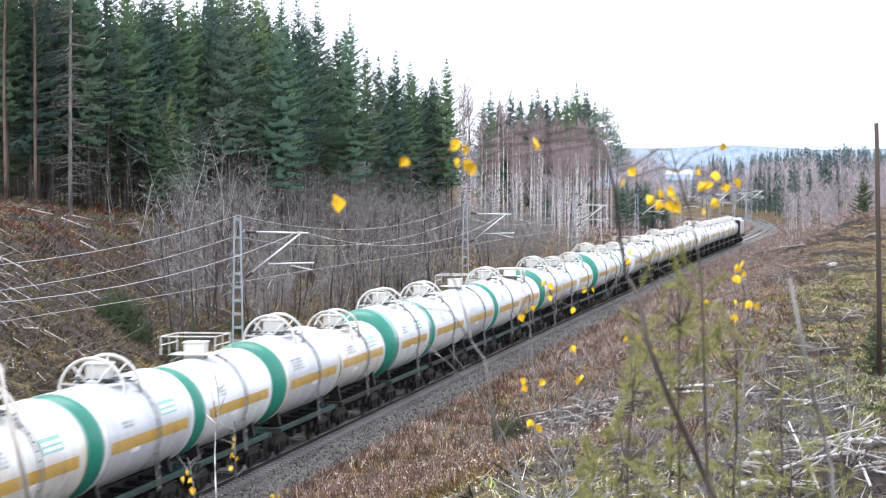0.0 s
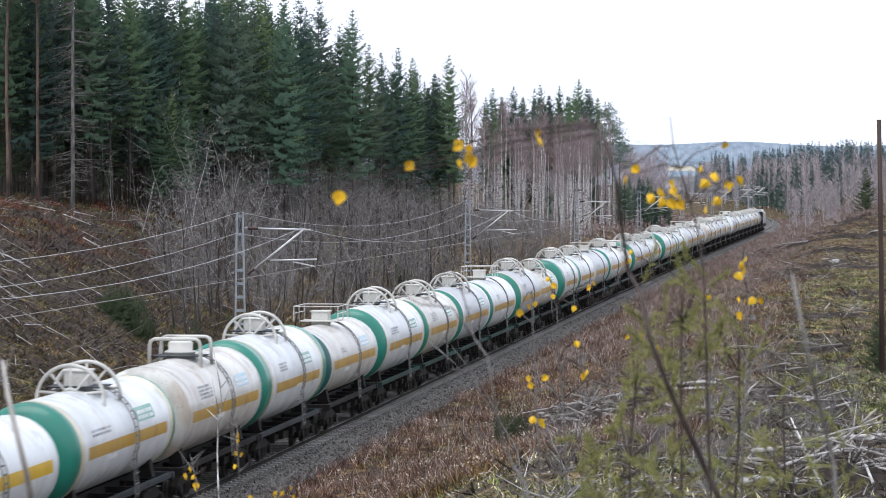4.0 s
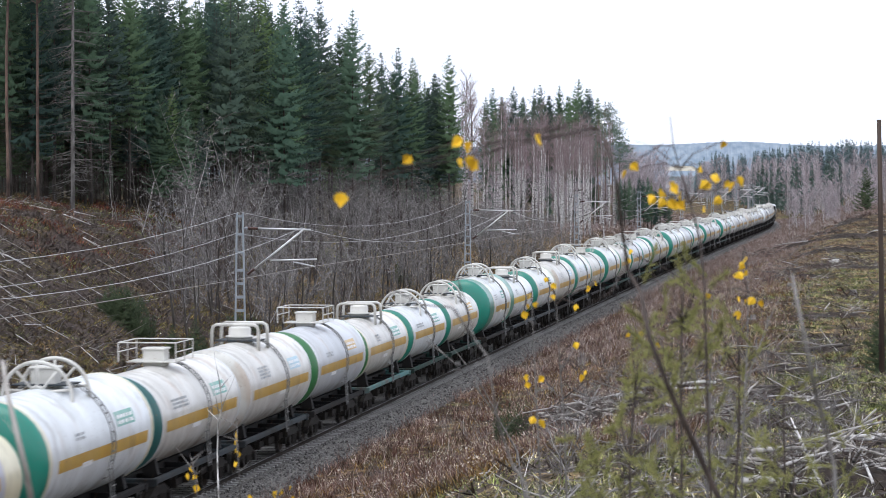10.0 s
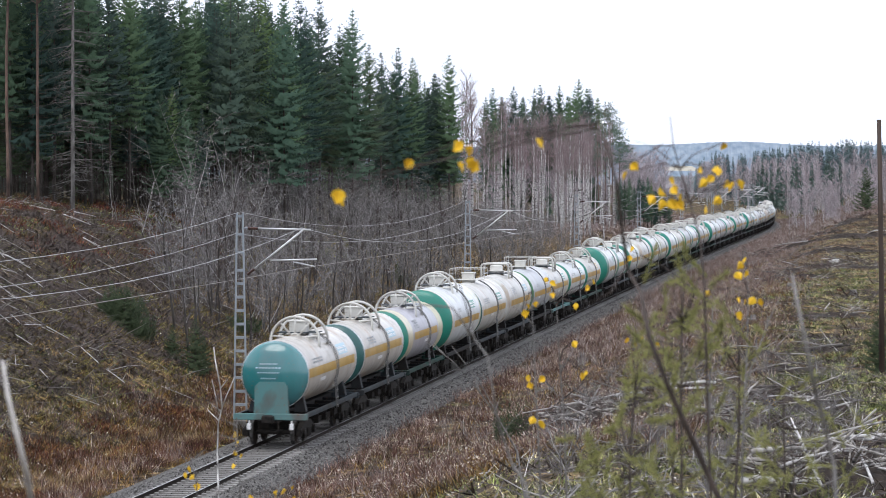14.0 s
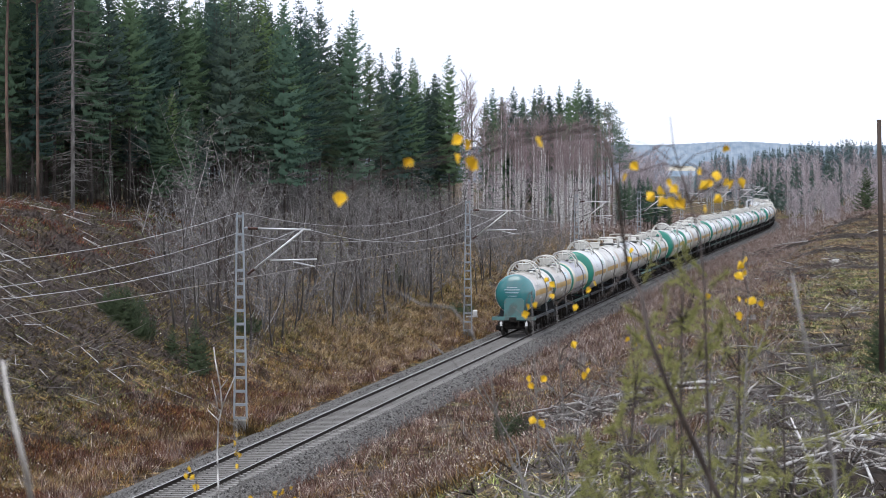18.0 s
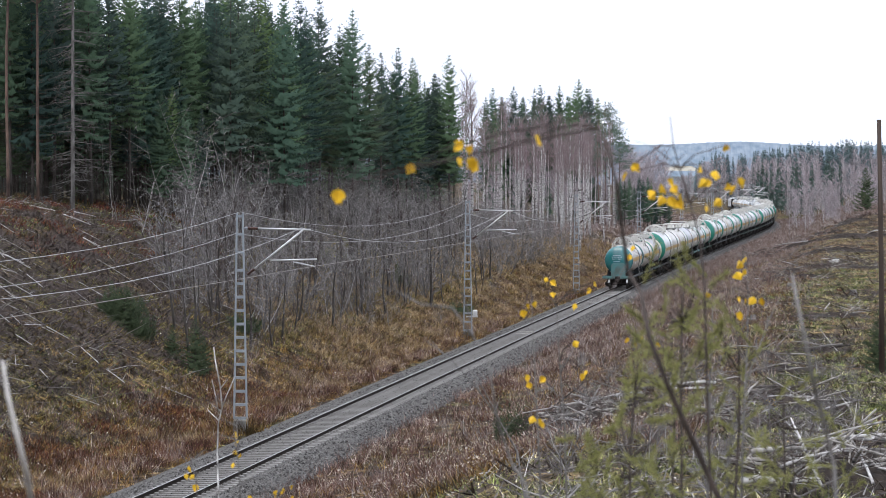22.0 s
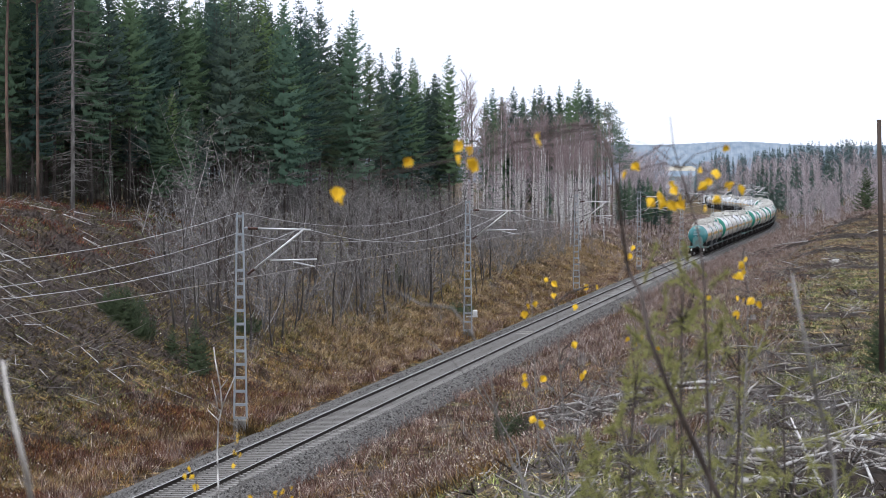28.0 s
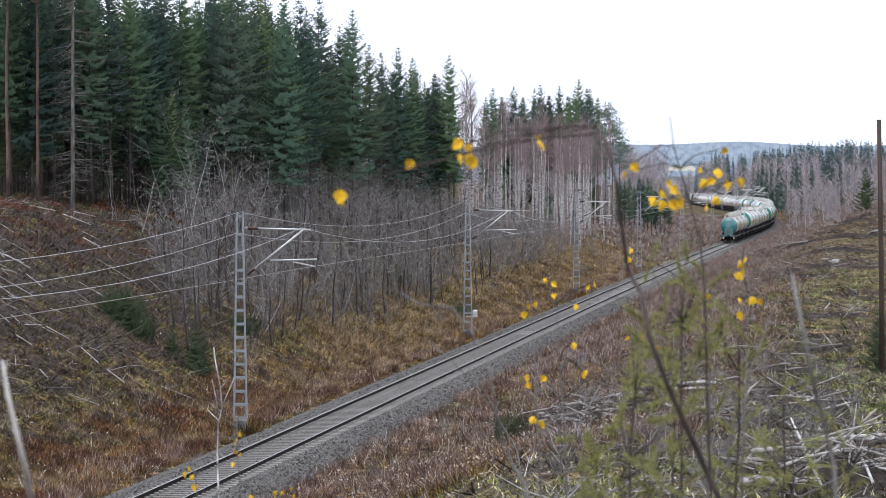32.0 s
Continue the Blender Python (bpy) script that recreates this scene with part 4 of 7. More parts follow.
# ---- trees ----
def soften(c, soft, name, material):
    """Needle sprays shaded as one rounded crown: each face is turned outwards first."""
    v, n, f = np.array(c.v), np.array(soft), np.array(c.f)
    g = np.cross(v[f[:, 1]] - v[f[:, 0]], v[f[:, 2]] - v[f[:, 0]])
    turn = (g * n[f[:, 0]]).sum(1) < 0
    f[turn] = f[turn][:, [0, 2, 1]]
    c.f = [tuple(q) for q in f.tolist()]
    me = c.mesh(name, material, True)
    me.normals_split_custom_set_from_vertices(soft)
    return me


def spruce_meshes(seed, needle, height=17.0, base=0.12, spread=2.3, fine=True, dead=26, bark=None, slim=0.0058):
    """A trunk with dead twigs below, and a spire of whorls whose boughs carry hanging sprays."""
    rnd = random.Random(seed)
    t = Shape()
    n = 9
    lean = rnd.uniform(-0.25, 0.25)
    t.tube([(lean * (i / n) ** 2, 0, height * i / n) for i in range(n + 1)], [height * slim * (1 - i / n) ** 0.8 + 0.010 for i in range(n + 1)], 7)
    for i in range(dead):
        z = rnd.uniform(0.06, base + 0.2) * height
        a = rnd.uniform(0, 6.28)
        L = rnd.uniform(0.5, 1.9)
        e = Vector((L * math.cos(a), L * math.sin(a), z - rnd.uniform(-0.1, 0.6)))
        t.spike((0, 0, z), e, 0.02)
        for _ in range(4):
            q = e * rnd.uniform(0.4, 0.95)
            q.z = z + (e.z - z) * 0.7
            t.spike(q, q + Vector((rnd.uniform(-0.4, 0.4), rnd.uniform(-0.4, 0.4), rnd.uniform(-0.45, 0.05))), 0.010)
    c = Shape()
    soft = []
    tall = height * (1 - base)
    down = 0.15
    gap = 0.15 if fine else 0.24

    def spray(ax, ay, az, hx, hy, hz, tip, nrm):
        c.add([(ax - hx, ay - hy, az - hz), (ax + hx, ay + hy, az + hz), tip], [(0, 1, 2)])
        soft.extend([nrm] * 3)

    while down < tall:
        f = down / tall
        reach = (spread * (1 - math.exp(-0.37 * down / spread)) + 0.08) * (1.0 if f < 0.82 else 1.0 - 1.5 * (f - 0.82))
        step = 0.34 + 0.16 * min(1, down / 6)
        count = 7 + min(3, int(down * 0.8))
        a0 = rnd.uniform(0, 6.28)
        for k in range(count):
            a = a0 + 6.283 * k / count + rnd.gauss(0, 0.25)
            L = reach * (rnd.uniform(0.65, 1.1) if rnd.random() < 0.85 else rnd.uniform(1.1, 1.35))
            ca, sa = math.cos(a), math.sin(a)
            z0 = height - down + (rnd.uniform(-0.12, 0.12) if rnd.random() < 0.6 else rnd.uniform(-0.5, 0.5)) * step * 2 * min(1, down / 1.5)
            rise = 0.75 - 0.55 * min(1, down / 3.0) - 0.60 * min(1, max(0, down - 2.5) / 7) + rnd.gauss(0, 0.10)
            curl = 0.12 + 0.22 * min(1, down / 6)
            nrm = (ca * 0.8, sa * 0.8, 0.45)
            m = max(2, int(L / gap))
            for i in range(m):
                u = (i + 0.35 + 0.5 * rnd.random()) / m
                px, py, pz = L * u * ca, L * u * sa, z0 + L * (rise * u + curl * u * u)
                q0 = min((0.14 + 0.36 * (1 - u) * min(1, L / 1.5)), 0.42 * L + 0.05)
                b = (0.052 if fine else 0.085) * min(1, 0.6 + L * 0.4)
                for sd in (-1, 1):
                    q = q0 * rnd.uniform(0.65, 1.25)
                    spray(px, py, pz, b * ca * 0.5, b * sa * 0.5, b * 0.8, (px + 0.55 * q * ca - sd * q * sa, py + 0.55 * q * sa + sd * q * ca, pz - rnd.uniform(-0.12, 0.55) * q), nrm)
                if down > 1.2:
                    for _ in range(2):
                        o = rnd.uniform(-0.5, 0.5) * gap
                        w = rnd.uniform(-0.7, 0.7) * q0
                        ax, ay = px + o * ca - w * sa, py + o * sa + w * ca
                        hang = rnd.uniform(0.10, 0.34) * min(1, 0.35 + 0.08 * down)
                        wide = b * (1.5 if u < 0.5 else 1.0)
                        spray(ax, ay, pz, -wide * sa, wide * ca, 0.0, (ax + rnd.uniform(-0.06, 0.06), ay + rnd.uniform(-0.06, 0.06), pz - hang), nrm)
            ex, ey, ez = L * 0.86 * ca, L * 0.86 * sa, z0 + L * (rise * 0.86 + curl * 0.74)
            spray(ex, ey, ez, 0, 0, 0.045 * min(1, 0.4 + L), (L * 1.06 * ca, L * 1.06 * sa, z0 + L * (rise * 1.06 + curl * 1.12)), nrm)
        down += step * rnd.uniform(0.8, 1.2)
    for k in range(4):
        a = k * 1.6
        c.add([(0, 0, height + 0.3), (0.05 * math.cos(a), 0.05 * math.sin(a), height - 0.5), (0.05 * math.cos(a + 2), 0.05 * math.sin(a + 2), height - 0.5)], [(0, 1, 2)])
        soft += [(math.cos(a) * 0.8, math.sin(a) * 0.8, 0.5)] * 3
    me = soften(c, soft, "crown", needle)
    return t.mesh("trunk", bark or M["bark_spruce"], True), me


FAR_SHAPES = []


def far_spruce_meshes(seed, needle, height=17.0, spread=2.9):
    rnd = random.Random(seed)
    t = Shape().tube([(0, 0, 0), (0, 0, height * 0.5), (0, 0, height)], [0.13, 0.08, 0.01], 5)
    c, soft = Shape(), []
    for k in range(330):
        down = 0.2 + (height * 0.9 - 0.2) * rnd.random() ** 0.75
        a = rnd.uniform(0, 6.28)
        ca, sa = math.cos(a), math.sin(a)
        L = (spread * (1 - math.exp(-0.34 * down / spread)) + 0.08) * rnd.uniform(0.6, 1.1)
        w = min(0.45, 0.12 + 0.3 * L)
        z = height - down
        c.add([(0.25 * L * ca - w * sa, 0.25 * L * sa + w * ca, z), (0.25 * L * ca + w * sa, 0.25 * L * sa - w * ca, z + 0.1), (L * ca, L * sa, z - 0.25 * L + rnd.uniform(-0.3, 0.3))], [(0, 1, 2)])
        soft += [(ca * 0.9, sa * 0.9, 0.4)] * 3
    FAR_SHAPES.append((list(c.v), list(c.f), soft))
    return t.mesh("trunk", M["bark_spruce"]), soften(c, soft, "crown", needle)


def pine_meshes(seed, height=17.0):
    rnd = random.Random(seed)
    t = Shape()
    n = 9
    t.tube([(0.2 * math.sin(i * 0.7 + seed) * i / n, 0.15 * math.cos(i * 0.5) * i / n, height * i / n) for i in range(n + 1)], [0.062 * (1 - i / n) ** 0.6 + 0.015 for i in range(n + 1)], 7)
    for i in range(40):
        z, a, L = height * rnd.uniform(0.1, 0.6), rnd.uniform(0, 6.28), rnd.uniform(0.2, 0.9)
        t.spike((0, 0, z), (L * math.cos(a), L * math.sin(a), z - rnd.uniform(-0.1, 0.3)), 0.012)
    c = Shape()
    for k in range(46):
        z = height * rnd.uniform(0.55, 1.0)
        f = (z / height - 0.55) / 0.45
        a = rnd.uniform(0, 6.28)
        L = (2.3 * math.sqrt(max(0.05, 1 - f)) + 0.2) * rnd.uniform(0.5, 1.1)
        end = Vector((L * math.cos(a), L * math.sin(a), z + L * rnd.uniform(0.0, 0.4)))
        t.spike((0, 0, z - 0.3), end, 0.035)
        for i in range(22):
            d = Vector((rnd.gauss(0, 1), rnd.gauss(0, 1), rnd.gauss(0.2, 0.5)))
            d.normalize()
            p = end + d * rnd.uniform(0.0, 0.55)
            o = d.orthogonal().normalized() * 0.06
            c.add([p + o, p - o, p + d * rnd.uniform(0.25, 0.45)], [(0, 1, 2)])
    return t.mesh("trunk", M["bark_pine"], True), c.mesh("crown", M["pine"])


def twiggy(c, rnd, a, b, count, size, r, drop=0.0):
    a, b = Vector(a), Vector(b)
    for _ in range(count):
        p = a.lerp(b, rnd.uniform(0.25, 1.0))
        d = (b - a).normalized() + Vector((rnd.gauss(0, 0.55), rnd.gauss(0, 0.55), rnd.gauss(0.1 - drop, 0.4)))
        c.spike(p, p + d.normalized() * size * rnd.uniform(0.5, 1.3), r)


def birch_meshes(seed, height=16.0, bark=None, thick=0.11, first=0.42, limbs=46, twigs="twig_birch"):
    rnd = random.Random(seed)
    t = Shape()
    n = 10
    lx, ly, ph = rnd.uniform(-0.5, 0.5), rnd.uniform(-0.4, 0.4), rnd.uniform(0, 6)
    mid = [Vector((lx * (i / n) ** 1.6 + 0.08 * math.sin(i * 0.9 + ph), ly * (i / n) ** 1.6, height * i / n)) for i in range(n + 1)]
    t.tube(mid, [thick * (1 - i / n) ** 0.75 + 0.012 for i in range(n + 1)], 7)
    c = Shape()
    for k in range(limbs):
        f = rnd.uniform(first, 0.97)
        j = min(int(f * n), n - 1)
        p = mid[j].lerp(mid[j + 1], f * n - j)
        a = rnd.uniform(0, 6.28)
        L = height * 0.17 * (1.15 - f) ** 0.6 * rnd.uniform(0.6, 1.2)
        e = p + Vector((math.cos(a) * L * 0.55, math.sin(a) * L * 0.55, L * 0.9))
        c.spike(p, e, 0.03)
        twiggy(c, rnd, p, e, 9, height * 0.062, 0.011, 0.25)
    return t.mesh("trunk", bark or M["birch"], True), c.mesh("crown", M[twigs])


def far_birch_meshes(seed, height=10.0):
    rnd = random.Random(seed)
    t = Shape().tube([(0, 0, 0), (0.1, 0, height * 0.5), (0.05, 0.1, height)], [0.06, 0.045, 0.01], 5)
    c = Shape()
    for k in range(34):
        z = height * rnd.uniform(0.1, 0.95)
        a, L = rnd.uniform(0, 6.28), height * rnd.uniform(0.08, 0.19)
        p = Vector((0.05, 0, z))
        e = p + Vector((math.cos(a) * L * 0.7, math.sin(a) * L * 0.7, L * 0.8))
        c.spike(p, e, 0.035)
        twiggy(c, rnd, p, e, 7, height * 0.085, 0.026, 0.1)
    return t.mesh("trunk", M["birch"], True), c.mesh("crown", M["hazed_twig"])


def shrub_mesh(seed, height=4.6, stems=6, material=None):
    """A leafless thicket bush of several grey stems."""
    rnd = random.Random(seed)
    c = Shape()
    for _ in range(stems):
        a, tilt = rnd.uniform(0, 6.28), rnd.uniform(0.05, 0.6)
        H = height * rnd.uniform(0.5, 1.05)
        way = [Vector((rnd.uniform(-0.5, 0.5), rnd.uniform(-0.5, 0.5), -0.2))]
        for i in range(4):
            way.append(way[-1] + Vector((math.cos(a) * tilt * H * 0.25 + rnd.gauss(0, 0.09) * H * 0.4, math.sin(a) * tilt * H * 0.25 + rnd.gauss(0, 0.09) * H * 0.4, H * 0.25)))
        c.tube(way, [0.030, 0.025, 0.018, 0.012, 0.005], 3, False)
        for _ in range(12):
            f = rnd.uniform(0.5, 3.99)
            i = int(f)
            p = way[i].lerp(way[i + 1], f - i)
            b = a + rnd.uniform(-2.6, 2.6)
            L = H * rnd.uniform(0.14, 0.36)
            e = p + Vector((math.cos(b) * L * 0.85, math.sin(b) * L * 0.85, L * rnd.uniform(0.0, 0.75)))
            c.spike(p, e, 0.012)
            twiggy(c, rnd, p, e, 5, 0.6, 0.008)
    return c.mesh("branches", material or M["twig_grey"])


def stand(name, meshes, x, y, scale, turn, sink=0.1, tilt=0.0):
    root = new(name)
    root.location, root.rotation_euler, root.scale = (x, y, gz(x, y) - sink), (tilt, 0, turn), (scale,) * 3
    for nm, me in zip(("trunk", "crown"), meshes):
        part(nm, me, root)
    return root


TONES = [M["needle"], M["needle_b"], M["needle_c"]]
SPRUCES = [spruce_meshes(11 + i, TONES[i % 3], base=b, spread=w, dead=130) for i, (b, w) in enumerate(((0.24, 3.1), (0.36, 2.6), (0.42, 3.0), (0.30, 2.5), (0.40, 2.9), (0.33, 2.7)))]
BACK_SPRUCES = [spruce_meshes(21 + i, TONES[(i + 1) % 3], base=b, spread=w, fine=False, dead=60) for i, (b, w) in enumerate(((0.24, 3.3), (0.36, 2.9), (0.30, 3.5), (0.42, 3.1)))]
HIGH_SPRUCES = [spruce_meshes(31 + i, TONES[i], base=0.60, spread=2.4, dead=240, bark=M["bark_alder"], slim=0.0048) for i in range(2)]
FAR_SPRUCES = [far_spruce_meshes(71 + i, M["mid_needle"]) for i in range(3)]
PINES = [pine_meshes(3 + i) for i in range(2)]
BIRCHES = [birch_meshes(50 + i, thick=0.105, first=0.46 + 0.05 * i, limbs=44) for i in range(5)]
FAR_BIRCHES = [far_birch_meshes(150 + i) for i in range(3)]
SHRUBS = [shrub_mesh(70 + i, 4.2 + 0.5 * i, 5 + i % 3) for i in range(5)]
RED_SHRUBS = [shrub_mesh(90 + i, 3.4, 3, M["twig_birch"]) for i in range(2)]
LOW_SHRUBS = [shrub_mesh(97 + i, 3.2, 3) for i in range(2)]
rt = random.Random(7)


def spruce(x, y, height, k=None, high=False, back=False):
    pool = FAR_SPRUCES if y > 500 else HIGH_SPRUCES if high else BACK_SPRUCES if back else SPRUCES
    ob = stand("spruce", pool[rt.randrange(len(pool)) if k is None else k], x, y, height / 17.0, rt.uniform(0, 6.28), 0.2)
    return tagged(ob, "tall dark green spruce at the forest edge", "tree", "spruces of the forest")


def birch(x, y, height):
    ob = stand("birch", BIRCHES[rt.randrange(5)], x, y, height / 16.0, rt.uniform(0, 6.28), 0.2, rt.uniform(-0.03, 0.03))
    return tagged(ob, "leafless birch with a white trunk and purplish twigs", "tree", "birches of the wood")


FAR_WOOD = Shape()


def far_birch(x, y, height):
    """A birch of the far wood: singly before the bend, beyond it joined into one stand."""
    me, turn, k = FAR_BIRCHES[rt.randrange(3)], rt.uniform(0, 6.28), height / 10.0
    if y < 470:
        ob = stand("birch", me, x, y, k, turn, 0.2)
        tagged(ob, "leafless birch with purplish twigs in the far wood", "tree", "birches of the far wood")
        return
    z = gz(x, y) - 0.2
    for slot, m in enumerate(me):
        co = np.empty(len(m.vertices) * 3)
        m.vertices.foreach_get("co", co)
        co = co.reshape(-1, 3) * k
        c, s = math.cos(turn), math.sin(turn)
        FAR_WOOD.cur = slot
        FAR_WOOD.add(np.column_stack([co[:, 0] * c - co[:, 1] * s + x, co[:, 0] * s + co[:, 1] * c + y, co[:, 2] + z]).tolist(), [tuple(q.vertices) for q in m.polygons])


def pine(x, y, height):
    ob = stand("pine", PINES[rt.randrange(2)], x, y, height / 17.0, rt.uniform(0, 6.28), 0.2)
    return tagged(ob, "pine with a bare trunk and a loose crown", "tree", "pines of the wood")


# the skyline of the spruce wood: bearing (tangent to the right), distance, tip above the eye (tangent)
SKYLINE = [(-0.0326, 240, 0.0605), (-0.0373, 246, 0.0547), (-0.0224, 262, 0.0452), (-0.0161, 266, 0.0470), (-0.0110, 270, 0.0433), (-0.0029, 283, 0.0376), (-0.0066, 282, 0.0345),
           (0.0022, 280, 0.0442), (-0.0444, 236, 0.0650), (-0.0518, 228, 0.0655), (-0.0578, 224, 0.0600), (-0.0636, 215, 0.0675), (-0.0713, 210, 0.0660),
           (-0.0770, 204, 0.0715), (-0.0835, 200, 0.0690), (-0.0890, 195, 0.0640), (-0.0940, 190, 0.0720), (-0.1010, 188, 0.0760), (-0.1065, 186, 0.0720), (-0.1130, 181, 0.0770),
           (-0.1200, 178, 0.0760), (-0.1270, 176, 0.0790), (-0.1340, 176, 0.0770), (-0.1400, 174, 0.0800), (-0.1480, 172, 0.0790), (-0.1560, 171, 0.0810)]
for i, (k, d, up) in enumerate(SKYLINE):
    x = k * d
    spruce(x, d, 10.08 + (up + 0.0008) * d - gz(x, d), i % 6)
rk = random.Random(19)
for i, (k, d, up) in enumerate(SKYLINE):
    for j in range(3):
        y = d + rk.uniform(3, 12)
        x = k * y + rk.uniform(-2.6, 2.6)
        spruce(x, y, (10.08 + up * d - gz(x, y)) * (rk.uniform(0.80, 0.95) if k > -0.05 else rk.uniform(0.84, 0.98)), back=j > 0)
for i in range(46):
    y, k = rk.uniform(186, 245), rk.uniform(-0.175, -0.055)
    spruce(k * y, y, rk.uniform(13.5, 18.0), back=True)
for i in range(20):
    y, k = rk.uniform(177, 188), -0.168 + 0.0042 * i + rk.uniform(-0.002, 0.002)
    spruce(k * y, y, rk.uniform(6.5, 10), back=True)
for i in range(26):
    y, k = rk.uniform(194, 225), -0.172 + 0.0028 * i + rk.uniform(-0.002, 0.002)
    spruce(k * y, y, rk.uniform(5.5, 8.0), back=True)
for i in range(26):
    y, k = rk.uniform(248, 280), -0.176 + 0.0034 * i
    spruce(k * y, y, rk.uniform(8.0, 11.0), back=True)
# three tall trunks with high crowns on the clearing's edge
for k, d, kind in ((-0.1568, 166, "pine"), (-0.1461, 168, "pine"), (-0.1335, 166, "spruce")):
    if kind == "pine":
        pine(k * d, d, 23.0)
    else:
        spruce(k * d, d, 24.5, 0, True)


def scatter(count, seed, s_range, side_range, gap, put):
    r = random.Random(seed)
    done = []
    tries = 0
    while len(done) < count and tries < count * 30:
        tries += 1
        s, side = r.uniform(*s_range), r.uniform(*side_range)
        p = on_line(s, side)
        if all((p.x - q[0]) ** 2 + (p.y - q[1]) ** 2 > gap * gap for q in done):
            done.append((p.x, p.y))
            put(p.x, p.y, r)


# the depth of the spruce wood
scatter(60, 1, (170, 330), (-56, -28), 2.6, lambda x, y, r: spruce(x, y, r.uniform(14.5, 18.0) if y < 230 else r.uniform(12.5, 15.5) if y < 262 else r.uniform(10.5, 13.0), back=True))
scatter(16, 2, (190, 300), (-27, -22.5), 3.0, lambda x, y, r: spruce(x, y, r.uniform(11, 14), None, True))
# the birch wood and the spruces behind it
TALL_BIRCH = [birch_meshes(58 + i, thick=0.15, first=0.3, limbs=95) for i in range(2)]
for i, (k, d, h) in enumerate(((0.0083, 298, 17.6), (0.0107, 300, 16.6))):
    tagged(stand("birch", TALL_BIRCH[i], k * d, d, h / 16.0, i * 2.0, 0.2), "tall pale birch with two white stems at the wood's edge", "tree", "birches of the wood")
birch(0.0070 * 312, 312, 15.0)


def birch_wood(count, seed):
    r = random.Random(seed)
    done = []
    while len(done) < count:
        d, k = r.uniform(318, 430), r.uniform(0.012, 0.062)
        if k > 0.050 and d < 345:
            continue
        x = k * d
        if all((x - a) ** 2 + (d - b) ** 2 > 2.4 for a, b in done):
            done.append((x, d))
            birch(x, d, r.uniform(11, 16.2))


birch_wood(70, 5)
for k, d, up in ((0.0180, 440, 0.0305), (0.0255, 446, 0.0310), (0.0330, 450, 0.0300), (0.0215, 455, 0.026), (0.0290, 452, 0.027), (0.0420, 452, 0.0310), (0.0490, 448, 0.0335),
                 (0.0455, 440, 0.027), (0.0385, 455, 0.0275), (0.0530, 436, 0.0300), (0.0475, 430, 0.030), (0.0155, 430, 0.027), (0.0350, 462, 0.0315)):
    d += 32
    spruce(k * d, d, 10.08 + (up + 0.0025) * d - gz(k * d, d))
    spruce((k + 0.0035) * d, d + 6, 10.08 + (up - 0.0005) * d - gz(k * d, d), back=True)
for k, d, up in ((0.0585, 425, 0.0265), (0.0610, 430, 0.0240), (0.0635, 432, 0.0200), (0.0560, 420, 0.0250), (0.0600, 440, 0.0255)):
    pine(k * d, d, 10.08 + up * d - gz(k * d, d))
for i in range(64):
    y, k = rt.uniform(428, 466), rt.uniform(0.006, 0.063)
    far_birch(k * y, y, rt.uniform(7, 11))
for i in range(9):
    y, k = rt.uniform(434, 475), rt.uniform(0.008, 0.063)
    tagged(spruce(k * y, y, rt.uniform(6, 9.5), back=True), "dark young spruce behind the birch wood", "tree", "young spruces behind the birches")
# young spruces and bare birches in front of the bend
for k, d, up in ((0.0655, 418, -0.0005), (0.0672, 424, 0.0012), (0.0690, 420, -0.0020), (0.0708, 424, 0.0016), (0.0722, 430, 0.0), (0.0738, 426, 0.0008), (0.0752, 432, -0.0012), (0.0766, 428, -0.0030), (0.0784, 430, -0.0016), (0.0800, 432, -0.0040), (0.0816, 436, -0.0060), (0.0640, 424, 0.0)):
    tagged(spruce(k * d, d, 10.08 + up * d - gz(k * d, d)), "young dark green spruce beside bare birches", "tree", "young spruces by the bend")
rb = random.Random(8)
for i in range(46):
    d, k = rb.uniform(445, 560), rb.uniform(0.064, 0.0805)
    far_birch(k * d, d, 10.08 + rb.uniform(0.0035, 0.0112) * d - gz(k * d, d))

# the thicket on the bank
rs = random.Random(21)


def shrub(x, y, scale, red=False):
    pool = RED_SHRUBS if red else SHRUBS
    ob = new("bare_shrub", pool[rs.randrange(len(pool))])
    ob.location, ob.rotation_euler, ob.scale = (x, y, gz(x, y)), (0, 0, rs.uniform(0, 6.28)), (scale * rs.uniform(0.8, 1.1), scale * rs.uniform(0.8, 1.1), scale * rs.uniform(0.8, 1.2))
    return tagged(ob, "leafless grey alder bush with fine twigs", "shrub", "bare shrubs on the bank")


scatter(215, 31, (140, 268), (-25.5, -10.0), 0.95, lambda x, y, r: shrub(x, y, r.uniform(0.7, 1.1)) if x / y > -0.104 + 0.012 * r.random() else None)
scatter(75, 32, (255, 330), (-20, -10), 1.2, lambda x, y, r: shrub(x, y, r.uniform(0.55, 0.85)))
scatter(22, 34, (120, 330), (-11.5, -6.5), 2.5, lambda x, y, r: shrub(x, y, r.uniform(0.3, 0.5)))


def far_scrub(count, seed, s_range, side_range, size, label):
    """Far scrub, joined."""
    r = random.Random(seed)
    out = Shape()
    for _ in range(count):
        p = on_line(r.uniform(*s_range), r.uniform(*side_range))
        m = Matrix.LocRotScale((p.x, p.y, gz(p.x, p.y)), Euler((0, 0, r.uniform(0, 6.28))), (r.uniform(*size),) * 3)
        src = FAR_SCRUB[r.randrange(2)]
        out.add([m @ v.co for v in src.vertices], [tuple(q.vertices) for q in src.polygons])
    tagged(new("far_scrub", out.mesh("far_scrub", M["hazed_twig"])), label, "scrub", kind="stuff")


